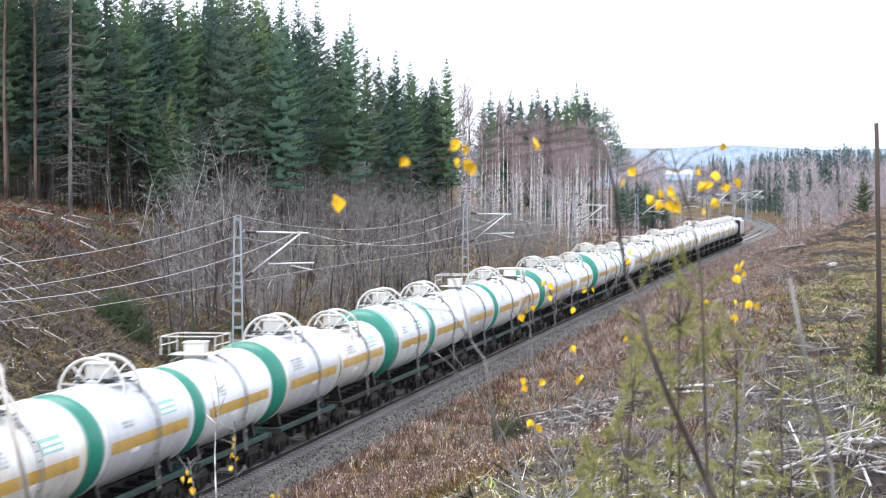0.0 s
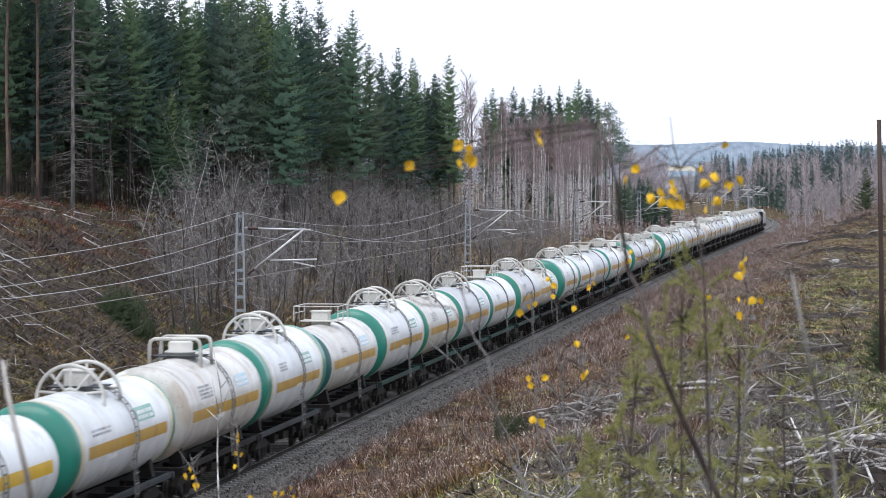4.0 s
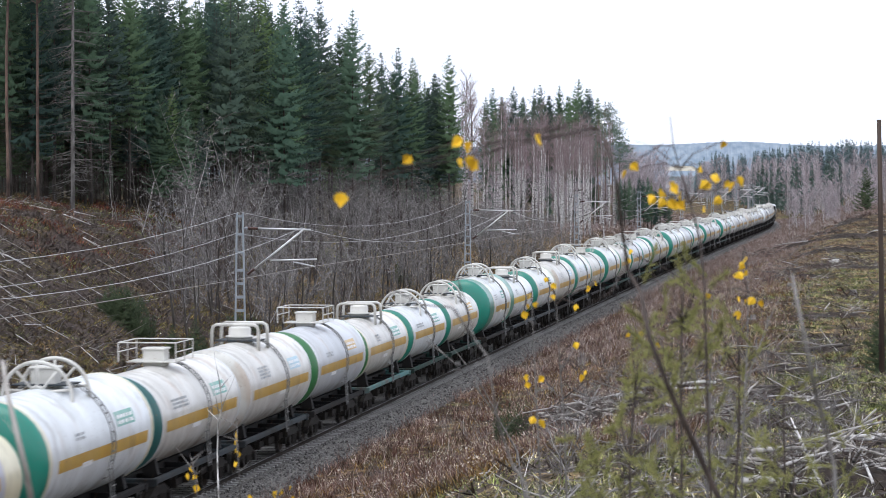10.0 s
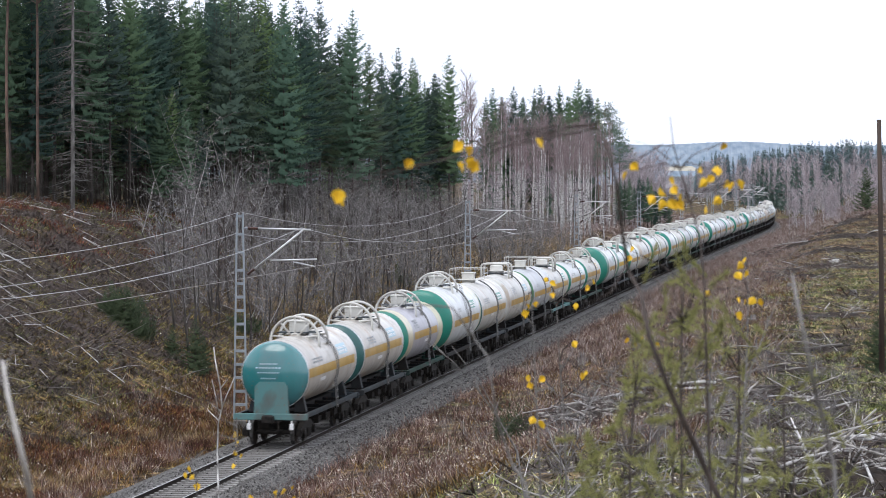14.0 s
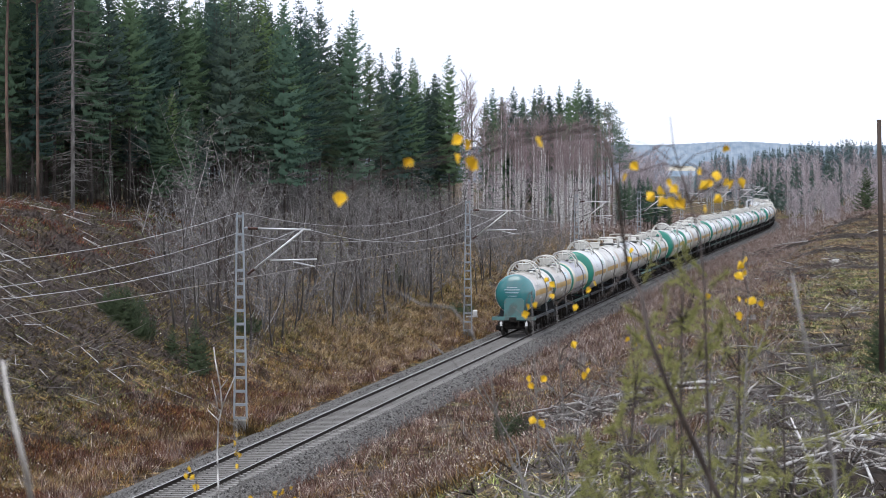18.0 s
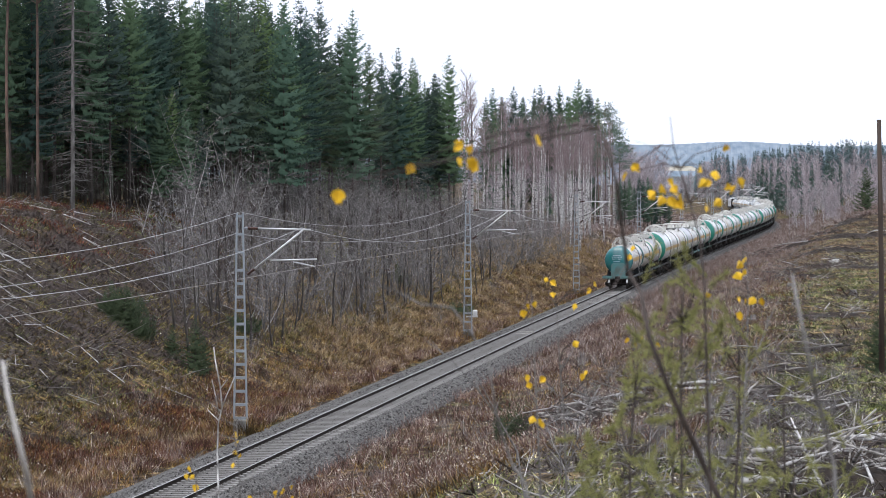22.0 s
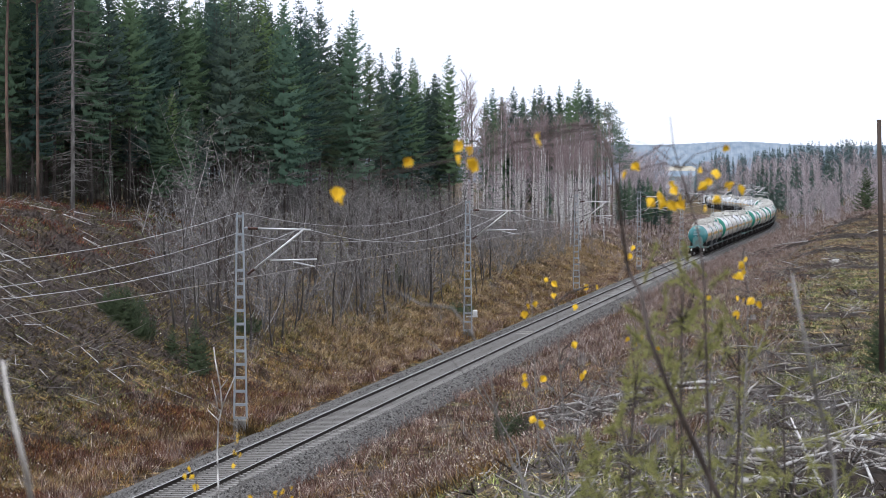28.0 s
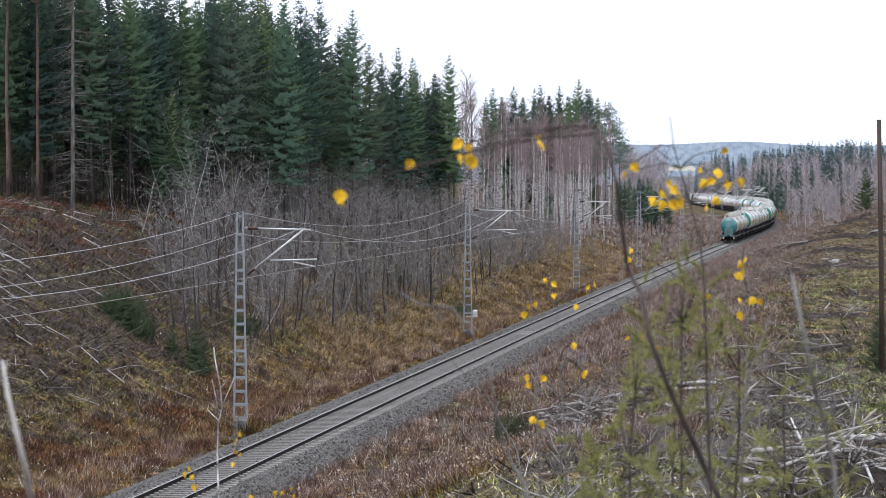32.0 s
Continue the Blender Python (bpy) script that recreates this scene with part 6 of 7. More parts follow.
for d, spots in TUFTS:
    rnd = random.Random(d)
    root = new("young_pine")
    cx = sum(a for a, b in spots) / len(spots)
    foot = spot(cx, 0, d)
    foot.z = gz(foot.x, foot.y) - 0.05
    root.location = foot
    top = max(b for a, b in spots)
    tip = spot(cx, top, d)
    n = 8
    mid = [foot.lerp(tip, i / n) + Vector((rnd.uniform(-0.02, 0.02), 0, 0)) - foot for i in range(n + 1)]
    s = Shape().tube(mid, [0.010 * (1 - i / n) + 0.003 for i in range(n + 1)], 6)
    t = Shape()
    for a, b in spots:
        e = spot(a, b, d + rnd.uniform(-0.25, 0.25)) - foot
        j = min(range(n + 1), key=lambda i: abs(mid[i].z - (e.z - 0.1)))
        s.tube([mid[j], (mid[j] + e) / 2 - Vector((0, 0, 0.03)), e], [0.0035, 0.003, 0.002], 5)
        way = Vector((rnd.uniform(-0.8, 0.8), rnd.gauss(0, 0.4), rnd.uniform(0.0, 0.9))).normalized()
        span = rnd.uniform(0.09, 0.19)
        s.spike(e - way * span * 0.5, e + way * span * 0.5, 0.003)
        for u in range(13):
            q = e + way * span * (u / 12 - 0.5)
            for _ in range(6):
                dd = (way * 0.9 + Vector((rnd.gauss(0, 0.6), rnd.gauss(0, 0.6), rnd.gauss(0.1, 0.6)))).normalized()
                o = dd.orthogonal().normalized() * 0.0026
                t.add([q + o, q - o, q + dd * rnd.uniform(0.03, 0.06)], [(0, 1, 2)])
    part("trunk", s.mesh("trunk", M["bark_sapling"], True), root)
    part("needles", t.mesh("needles", M["pine_young"]), root)
    tagged(root, "thin young pine with loose pale green needles", "tree", "young pines before the camera")


# ---- felled wood, stumps and posts ----
def trunk_mesh(seed, length, r, material, stubs=5, bend=0.06):
    rnd = random.Random(seed)
    n = 5
    pts = [(length * i / n, bend * length * math.sin(i * 1.1 + seed), 0.006 * length * math.sin(i * 0.9)) for i in range(n + 1)]
    s = Shape().tube(pts, [r * (1 - 0.55 * i / n) for i in range(n + 1)], 7)
    for _ in range(stubs):
        x = rnd.uniform(0.15, 0.95) * length
        a = rnd.uniform(0, 6.28)
        L = rnd.uniform(0.15, 0.6)
        s.spike((x, 0, 0.02), (x + L * 0.5, L * math.cos(a), abs(L * math.sin(a)) * 0.8), r * 0.3)
    return s.mesh("fallen_trunk", material, True)


FALLEN = [trunk_mesh(i, 3.4, 0.034, M["dead"] if i % 3 == 1 else M["birch_young"], 7, 0.002 + 0.005 * (i % 3)) for i in range(6)]


def lay(name, me, x, y, turn, scale, lift=0.06, tip=0.0):
    ob = new(name, me)
    dx, dy = math.cos(turn), math.sin(turn)
    z0, z1 = gz(x, y), gz(x + 2.6 * scale * dx, y + 2.6 * scale * dy)
    pitch = -math.atan2(z1 - z0, 2.6 * scale) - tip
    ob.matrix_world = Matrix.LocRotScale((x, y, z0 + lift), Euler((0, pitch, turn)), (scale,) * 3)
    return ob


rw = random.Random(12)
for i in range(56):
    d = rw.uniform(110, 164)
    k = -0.163 + 0.10 * rw.random() ** 1.9
    s_at, side = station(k * d, d)
    if side > -8.5:
        continue
    ob = lay("fallen_trunk", FALLEN[rw.randrange(6)], k * d, d, rw.choice([rw.gauss(-0.7, 0.5), rw.uniform(0, 6.28)]), 0.22 + 0.6 * rw.random() ** 1.8, 0.14, rw.uniform(0, 0.08))
    tagged(ob, "pale bleached fallen trunk on the cleared bank", "log", "fallen trunks on the bank")


POLE = [trunk_mesh(20 + i, 3.0, 0.062, M["birch_pole"], 5, 0.004) for i in range(3)]
for i in range(26):
    d = rw.uniform(112, 138)
    k = -0.166 + 0.052 * rw.random() ** 1.3
    if station(k * d, d)[1] > -9.5:
        continue
    ob = lay("birch_pole", POLE[i % 3], k * d, d, rw.gauss(-0.45, 0.55) + (math.pi if rw.random() < 0.3 else 0), rw.uniform(0.16, 0.62), 0.2, rw.uniform(0, 0.1))
    tagged(ob, "white birch pole lying on the cleared bank", "log", "birch poles on the bank")
for k, d, turn, sc in ((-0.1400, 158, 2.6, 0.45), (-0.1370, 156, 0.1, 0.55), (-0.1300, 150, -0.4, 0.4), (-0.1240, 150, 3.0, 0.35), (-0.1490, 160, 0.3, 0.3), (-0.1330, 163, 0.7, 0.5)):
    tagged(lay("birch_pole", POLE[int(d) % 3], k * d, d, turn, sc, 0.3), "white birch pole lying on the cleared ledge", "log", "birch poles on the bank")


def stick_heap(name, count, seed, place, size, material, label, category, flat=0.35):
    rnd = random.Random(seed)
    s = Shape()
    for _ in range(count):
        x, y = place(rnd)
        p = Vector((x, y, gz(x, y) + rnd.uniform(0.0, 0.25)))
        a = rnd.uniform(0, 6.28)
        L = rnd.uniform(*size)
        e = p + Vector((math.cos(a) * L, math.sin(a) * L, rnd.uniform(-0.1, flat) * L))
        e.z = max(e.z, gz(e.x, e.y) + 0.02)
        s.tube([p, p.lerp(e, 0.5) + Vector((0, 0, rnd.uniform(-0.05, 0.1) * L)), e], [L * 0.008 + 0.005, L * 0.006 + 0.004, 0.003], 4, False)
    return tagged(new(name, s.mesh(name, material)), label, category, kind="stuff")


def on_bank(r):
    while True:
        d, k = r.uniform(108, 172), r.uniform(-0.165, -0.07)
        if station(k * d, d)[1] < -9:
            return k * d, d


def in_clearing(r):
    while True:
        d, k = 40 + 240 * r.random() ** 1.3, r.uniform(0.03, 0.17)
        if station(k * d, d)[1] > 9:
            return k * d, d


def far_clearing(r):
    d, k = r.uniform(220, 480), r.uniform(0.118, 0.17)
    return k * d, d


stick_heap("slash_branches", 260, 1, on_bank, (0.4, 1.9), M["twig_grey"], "grey slash branches scattered on the bank", "branches")
stick_heap("slash_branches", 260, 5, on_bank, (0.3, 1.3), M["dead"], "short bleached sticks scattered on the bank", "branches", 0.5)
stick_heap("slash_branches", 800, 2, in_clearing, (0.25, 1.5), M["twig_grey"], "grey slash branches scattered in the clearing", "branches")
stick_heap("slash_branches", 500, 3, far_clearing, (0.6, 2.2), M["twig_dark"], "dark slash branches far across the clearing", "branches")
stick_heap("slash_branches", 160, 4, in_clearing, (0.4, 1.8), M["dead"], "bleached slash branches in the clearing", "branches", 0.2)


# Near-black colour of an added mound, for the darkness beneath the branches.
M["pile_dark"] = speckled("dark_pile_fill", (0.010, 0.008, 0.007), (0.055, 0.040, 0.031), 4.0, 0.95, relief=0.06)


def mound_mesh(x0, y0, width, depth, tall, seed):
    """A lumpy added mound that follows the ground and blackens the pile beneath."""
    g0, n, m = gz(x0, y0), 9, 18
    v, f = [(0, 0, tall * 0.6)], []
    for j in range(1, n + 1):
        q = j / n
        for i in range(m):
            a = 6.283 * i / m
            r = q * (1 + 0.22 * math.sin(2 * a + seed) + 0.14 * math.sin(5 * a + seed * 2.3))
            x, y = r * width * 0.5 * math.cos(a), r * depth * 0.5 * math.sin(a)
            lump = noise.noise(Vector((x * 1.6, y * 1.6, seed * 3.7))) * 0.5
            v.append((x, y, gz(x0 + x, y0 + y) - g0 - 0.06 + tall * (0.65 + lump) * (1 - q * q)))
    f += [(0, 1 + i, 1 + (i + 1) % m) for i in range(m)]
    for j in range(n - 1):
        f += [(1 + j * m + i, 1 + (j + 1) * m + i, 1 + (j + 1) * m + (i + 1) % m, 1 + j * m + (i + 1) % m) for i in range(m)]
    return mesh_of("dark_fill", v, f, M["pile_dark"])


def brush_pile(k, d, width, depth, tall, logs, twigs, seed, label):
    rnd = random.Random(seed)
    x0 = k * d
    root = new("brush_pile")
    root.location = (x0, d, gz(x0, d))
    for i in range(logs):
        L, r = min(rnd.uniform(0.25, 0.9) * width, rnd.uniform(1.6, 3.0)), rnd.uniform(0.015, 0.055)
        a = rnd.gauss(0, 0.8) + (math.pi if rnd.random() < 0.5 else 0)
        cx, cy = rnd.uniform(-0.4, 0.4) * width, rnd.uniform(-0.5, 0.5) * depth
        z = gz(x0 + cx, d + cy) - root.location.z + rnd.uniform(0.03, tall) + (0.0 if r > 0.035 else 0.15 * L)
        dirv = Vector((math.cos(a), math.sin(a), rnd.uniform(-0.12, 0.35) if r > 0.035 else rnd.uniform(-0.3, 0.9)))
        p, e = Vector((cx, cy, z)) - dirv * L / 2, Vector((cx, cy, z)) + dirv * L / 2
        m = p.lerp(e, 0.5) + Vector((0, 0, rnd.uniform(-0.02, 0.04) * L))
        s = Shape().tube([p, p.lerp(m, 0.5), m, e.lerp(m, 0.4), e], [r, r * 0.95, r * 0.85, r * 0.7, r * 0.45], 7)
        for _ in range(4):
            q = p.lerp(e, rnd.random())
            s.spike(q, q + Vector((rnd.uniform(-0.5, 0.5), rnd.uniform(-0.4, 0.4), rnd.uniform(0.0, 0.5))), r * 0.3)
        part("log" if r > 0.04 else "branch", s.mesh("log", (M["dead"], M["birch"], M["dead"], M["bark_spruce"], M["bark_alder"])[rnd.randrange(5)], True), root)
    s = Shape()
    for _ in range(twigs):
        p = Vector((rnd.uniform(-0.6, 0.6) * width, rnd.uniform(-0.6, 0.6) * depth, 0))
        p.z = gz(x0 + p.x, d + p.y) - root.location.z + rnd.uniform(0, tall)
        dv = Vector((rnd.gauss(0, 1), rnd.gauss(0, 0.7), rnd.gauss(0.15, 0.4))).normalized()
        s.spike(p, p + dv * rnd.uniform(0.2, 0.9), rnd.uniform(0.006, 0.014))
    tagged(part("twig_tangle", s.mesh("twig_tangle", M["twig_dark"]), root, "tangled dark twigs"), kind="stuff")
    part("dark_fill", mound_mesh(x0, d, width * 1.05, depth * 1.2, tall, seed), root, "added dark mound that blackens the pile from beneath")
    return tagged(root, label, "brush pile", "brush piles in the clearing")


brush_pile(0.0500, 92, 3.4, 3.4, 0.85, 38, 800, 1, "grey heap of felled branches in the withered herbs")
brush_pile(0.0580, 84, 3.0, 2.0, 0.70, 26, 500, 11, "tangled heap of bleached branches")
brush_pile(0.0790, 106, 2.6, 2.2, 0.60, 16, 420, 12, "dark heap of slash beside pale birch poles")
brush_pile(0.0890, 106, 3.6, 2.5, 0.65, 22, 480, 2, "dark heap of slash with pale birch poles")
brush_pile(0.1450, 47, 2.8, 2.2, 0.75, 30, 320, 3, "heap of weathered logs and branches in the grass")
brush_pile(0.1560, 50, 2.2, 1.6, 0.95, 18, 240, 13, "steep heap of weathered logs in the grass")
brush_pile(0.1180, 52, 2.2, 1.6, 0.40, 12, 220, 4, "low heap of weathered branches in the grass")
brush_pile(0.1230, 96, 3.0, 2.2, 0.45, 12, 420, 5, "low dark heap of slash in the grass")
brush_pile(0.1060, 78, 2.6, 2.0, 0.45, 12, 340, 6, "low heap of grey branches")
brush_pile(0.1400, 170, 5.0, 3.0, 0.5, 11, 360, 7, "broad heap of slash across the clearing")
brush_pile(0.1350, 240, 7.0, 4.0, 0.5, 8, 260, 8, "broad heap of dark slash in the cleared wood")
brush_pile(0.1280, 300, 8.0, 3.0, 0.8, 10, 420, 14, "long windrow of dark slash in the cleared wood")
brush_pile(0.1400, 270, 9.0, 3.0, 0.7, 10, 420, 15, "long windrow of dark slash in the cleared wood")
brush_pile(0.1180, 360, 8.0, 4.0, 0.8, 8, 380, 16, "long windrow of dark slash in the cleared wood")
brush_pile(0.1500, 230, 6.0, 3.0, 0.6, 8, 360, 17, "windrow of dark slash and pale poles")
brush_pile(0.1250, 225, 5.0, 2.5, 0.6, 8, 320, 18, "windrow of dark slash and pale poles")
brush_pile(0.1235, 124, 3.2, 2.6, 0.55, 9, 260, 19, "dark heap of slash and bark in the grass")
brush_pile(0.1357, 90, 2.4, 2.2, 0.45, 9, 260, 20, "dark heap of slash and bark in the grass")
brush_pile(0.1150, 136, 3.0, 2.4, 0.45, 8, 240, 21, "dark heap of slash and bark in the grass")
brush_pile(0.0970, 110, 2.6, 2.0, 0.50, 9, 260, 22, "dark heap of slash beside withered herbs")
brush_pile(0.1337, 320, 9.0, 4.0, 0.7, 8, 240, 23, "long windrow of dark slash in the cleared wood")
brush_pile(0.1460, 370, 9.0, 4.0, 0.8, 8, 240, 24, "long windrow of dark slash in the cleared wood")
brush_pile(0.1300, 215, 5.0, 3.0, 0.5, 8, 240, 25, "windrow of dark slash and pale poles")
brush_pile(0.1500, 300, 8.0, 3.5, 0.7, 8, 240, 26, "long windrow of dark slash in the cleared wood")
brush_pile(0.1380, 140, 2.6, 2.0, 0.5, 9, 300, 9, "dark upturned roots and slash beside a boulder")


def stump(k, d, r, h, seed):
    rnd = random.Random(seed)
    s = Shape()
    n = 11
    v, f = [], []
    for z, g in ((-0.15, 1.5), (0.05, 1.2), (h * 0.6, 1.0), (h, 0.97)):
        for i in range(n):
            a = 6.283 * i / n
            q = r * g * (1 + 0.12 * math.sin(i * 2.3 + seed))
            v.append((q * math.cos(a), q * math.sin(a), z + (0.02 * rnd.random() if z == h else 0)))
    for j in range(3):
        f += [(j * n + i, j * n + (i + 1) % n, (j + 1) * n + (i + 1) % n, (j + 1) * n + i) for i in range(n)]
    f.append(tuple(range(3 * n, 4 * n)))
    ob = new("tree_stump", s.add(v, f).mesh("tree_stump", M["bark_alder"]))
    ob.location = (k * d, d, gz(k * d, d))
    return tagged(ob, "weathered grey stump of a felled tree", "stump", "stumps in the clearing")


for i, (k, d, r, h) in enumerate(((0.1395, 142, 0.22, 0.4), (0.1180, 128, 0.2, 0.3), (0.1300, 110, 0.18, 0.35), (0.1010, 135, 0.2, 0.3), (0.1480, 190, 0.25, 0.4), (0.1250, 200, 0.22, 0.35), (0.1120, 165, 0.2, 0.3), (0.1150, 82, 0.15, 0.25))):
    stump(k, d, r, h, i)


def boulder(k, d, w, seed):
    rnd = random.Random(seed)
    bm = bmesh.new()
    bmesh.ops.create_icosphere(bm, subdivisions=3, radius=1)
    for v in bm.verts:
        v.co *= 1 + 0.22 * noise.noise(v.co * 1.4 + Vector((seed, 0, 0)))
        v.co = Vector((v.co.x * w, v.co.y * w * 0.8, v.co.z * w * 0.55))
    me = bpy.data.meshes.new("boulder")
    bm.to_mesh(me)
    bm.free()
    me.materials.append(M["stone"])
    ob = new("boulder", me)
    ob.location, ob.rotation_euler = (k * d, d, gz(k * d, d) + w * 0.15), (0, 0, rnd.uniform(0, 6))
    return tagged(ob, "pale grey granite boulder in the grass", "boulder", "boulders in the clearing")


boulder(0.1415, 246, 0.6, 1)
boulder(0.1405, 146, 0.34, 2)
boulder(0.1345, 300, 0.5, 3)
post = Shape().tube([(0, 0, -0.4), (0.02, 0, 4.0), (0.0, 0, 8.0), (-0.03, 0, 11.45)], [0.13, 0.12, 0.11, 0.10], 10)
ob = new("wooden_pole", post.mesh("wooden_pole", M["post"], True))
ob.location, ob.rotation_euler = (0.1585 * 124, 124, gz(0.1585 * 124, 124)), (0, -0.012, 0)
tagged(ob, "dark creosoted wooden pole standing in the clearing", "pole")

# a thick birch log with a broken root beside it, in the near grass
def birch_log(k0, k1, d, r, lift, name, label):
    x0, x1 = k0 * d, k1 * d
    n = 6
    pts = [(x0 + (x1 - x0) * i / n, d + 0.10 * math.sin(i * 0.9), gz(x0 + (x1 - x0) * i / n, d) + lift + 0.02 * math.sin(i * 1.7)) for i in range(n + 1)]
    s = Shape().tube(pts, [r * (1 - 0.18 * i / n) * (1 + 0.06 * math.sin(i * 2.1)) for i in range(n + 1)], 12)
    for i in (1, 3, 4):
        s.spike(pts[i], (pts[i][0] + 0.1, pts[i][1] - 0.12, pts[i][2] + 0.22), r * 0.3)
    tagged(new(name, s.mesh(name, M["birch_pole"], True)), label, "log", "logs in the near grass")


birch_log(0.1080, 0.1395, 47, 0.070, 0.22, "birch_log", "thick pale birch log lying across the slash")
birch_log(0.0785, 0.0985, 98, 0.060, 0.55, "birch_log", "pale birch log on a dark heap of slash")
birch_log(0.0815, 0.0960, 100, 0.045, 0.30, "birch_log", "pale birch log on a dark heap of slash")
root = Shape()
rr = random.Random(9)
for i in range(9):
    a = rr.uniform(0, 6.28)
    L = rr.uniform(0.18, 0.42)
    e = Vector((math.cos(a) * L * 0.6, math.sin(a) * L * 0.5, rr.uniform(0.05, 0.5)))
    root.tube([(0, 0, -0.1), e * 0.5 + Vector((0, 0, 0.06)), e], [0.07, 0.045, 0.012], 7)
ob = new("broken_root", root.mesh("broken_root", M["bark_dark"], True))
ob.location = (0.1245 * 46, 46, gz(0.1245 * 46, 46) + 0.05)
tagged(ob, "dark broken tree root beside the birch log", "root")
# two pale planks left between the rails
for s_at in (181.4, 183.6):
    ob = new("plank", cached("plank", lambda: Shape().box(-0.55, 0.55, -0.11, 0.11, -0.17, -0.12, 0.01).mesh("plank", M["dead"])))
    ob.matrix_world = line_pose(s_at, 0.05)
    tagged(ob, "pale wooden plank lying on the sleepers", "plank", "planks between the rails")

# bare sticks among the herbs beside the ballast
rh = random.Random(15)
for i in range(150):
    s_at, side = 70 + 190 * rh.random() ** 1.5, 4.6 + 15 * rh.random() ** 1.3
    p = on_line(s_at, side)
    ob = new("bare_bush", (RED_SHRUBS + LOW_SHRUBS)[rh.randrange(4)])
    sc = rh.uniform(0.16, 0.36)
    ob.location, ob.rotation_euler, ob.scale = (p.x, p.y, gz(p.x, p.y)), (0, 0, rh.uniform(0, 6.28)), (sc,) * 3
    tagged(ob, "small leafless bush among withered herbs", "shrub", "small bushes by the line")
# slender bare whips and yellow-leaved seedlings in the clearing
WHIPS = [shrub_mesh(120 + i, 2.2, 3, M["twig_grey"]) for i in range(3)]
for i in range(60):
    d, k = 45 + 110 * rh.random() ** 1.2, rh.uniform(0.045, 0.15)
    ob = new("bare_whip", WHIPS[rh.randrange(3)])
    sc = rh.uniform(0.4, 0.9)
    ob.location, ob.rotation_euler, ob.scale = (k * d, d, gz(k * d, d)), (0, 0, rh.uniform(0, 6.28)), (sc * 0.7, sc * 0.7, sc)
    tagged(ob, "slender leafless whips rising from the cleared ground", "shrub", "whips in the clearing")


def seedling(k, d, h, count, seed):
    rnd = random.Random(seed)
    root = new("birch_seedling")
    root.location = (k * d, d, gz(k * d, d))
    s, t = Shape(), Shape()
    for _ in range(7):
        a, L = rnd.uniform(0, 6.28), h * rnd.uniform(0.6, 1.0)
        e = Vector((math.cos(a) * L * 0.35, math.sin(a) * L * 0.35, L))
        s.spike((0, 0, 0), e, 0.008)
        for _ in range(count):
            q = e * rnd.uniform(0.4, 1.0) + Vector((rnd.gauss(0, 0.07), rnd.gauss(0, 0.07), rnd.gauss(0, 0.07)))
            o = Vector((rnd.uniform(-1, 1), rnd.uniform(-1, 1), rnd.uniform(-1, 1))).normalized() * 0.02
            t.add([q, q + o, q + o.cross(Vector((0.3, 0.5, 0.8))) * 1.2 + o * 0.5, q - o * 0.4 + Vector((0, 0, -0.02))], [(0, 1, 2), (0, 2, 3)])
    part("stems", s.mesh("stems", M["twig_dark"]), root)
    tagged(part("foliage", t.mesh("foliage", M["leaf_yellow"]), root, "sparse yellow leaves"), kind="stuff")
    return tagged(root, "birch seedling with sparse yellow leaves", "shrub", "seedlings in the clearing")


for i, (k, d, h, c) in enumerate(((0.0345, 88, 0.9, 10), (0.0672, 118, 1.2, 12), (0.0760, 122, 0.9, 9), (0.0945, 104, 1.0, 9), (0.1035, 118, 1.2, 10), (0.0880, 92, 0.8, 9), (0.1070, 150, 1.3, 10), (-0.0150, 76, 0.6, 7), (-0.1330, 150, 1.0, 11), (-0.1285, 166, 1.1, 9), (0.0120, 82, 0.7, 6), (0.1180, 86, 0.7, 8))):
    seedling(k, d, h, c, i)

# ---- grass, herbs and stones ----
def blades(name, material, places, height, width, lean, seed, label, category):
    """Loose blades, each a thin leaf, rooted at places (n, 2)."""
    g = np.random.default_rng(seed)
    n = len(places)
    z = ground_z(places[:, 0], places[:, 1])
    base = np.column_stack([places, z - 0.03])
    h = g.uniform(*height, n)
    a, w = g.uniform(0, 6.283, n), width * g.uniform(0.6, 1.4, n)
    off = np.column_stack([np.cos(a) * w, np.sin(a) * w, np.zeros(n)])
    tip = base + np.column_stack([g.normal(0, lean, n) * h, g.normal(0, lean, n) * h, h])
    v = np.empty((n * 3, 3))
    v[0::3], v[1::3], v[2::3] = base - off, base + off, tip
    me = bpy.data.meshes.new(name)
    me.from_pydata(v.tolist(), [], np.arange(n * 3).reshape(-1, 3).tolist())
    me.materials.append(material)
    tagged(new(name, me), label, category, kind="stuff")


def patchy(x, y, seed, level):
    """Where a plant grows: soft-edged patches a few metres wide."""
    q = (np.sin(x * 0.9 + seed) * np.sin(y * 0.55 + seed * 1.7) + 0.6 * np.sin(x * 2.3 - y * 1.1 + seed * 2.1) + 0.5 * np.sin(y * 1.7 + x * 0.4 + seed))
    return q > level


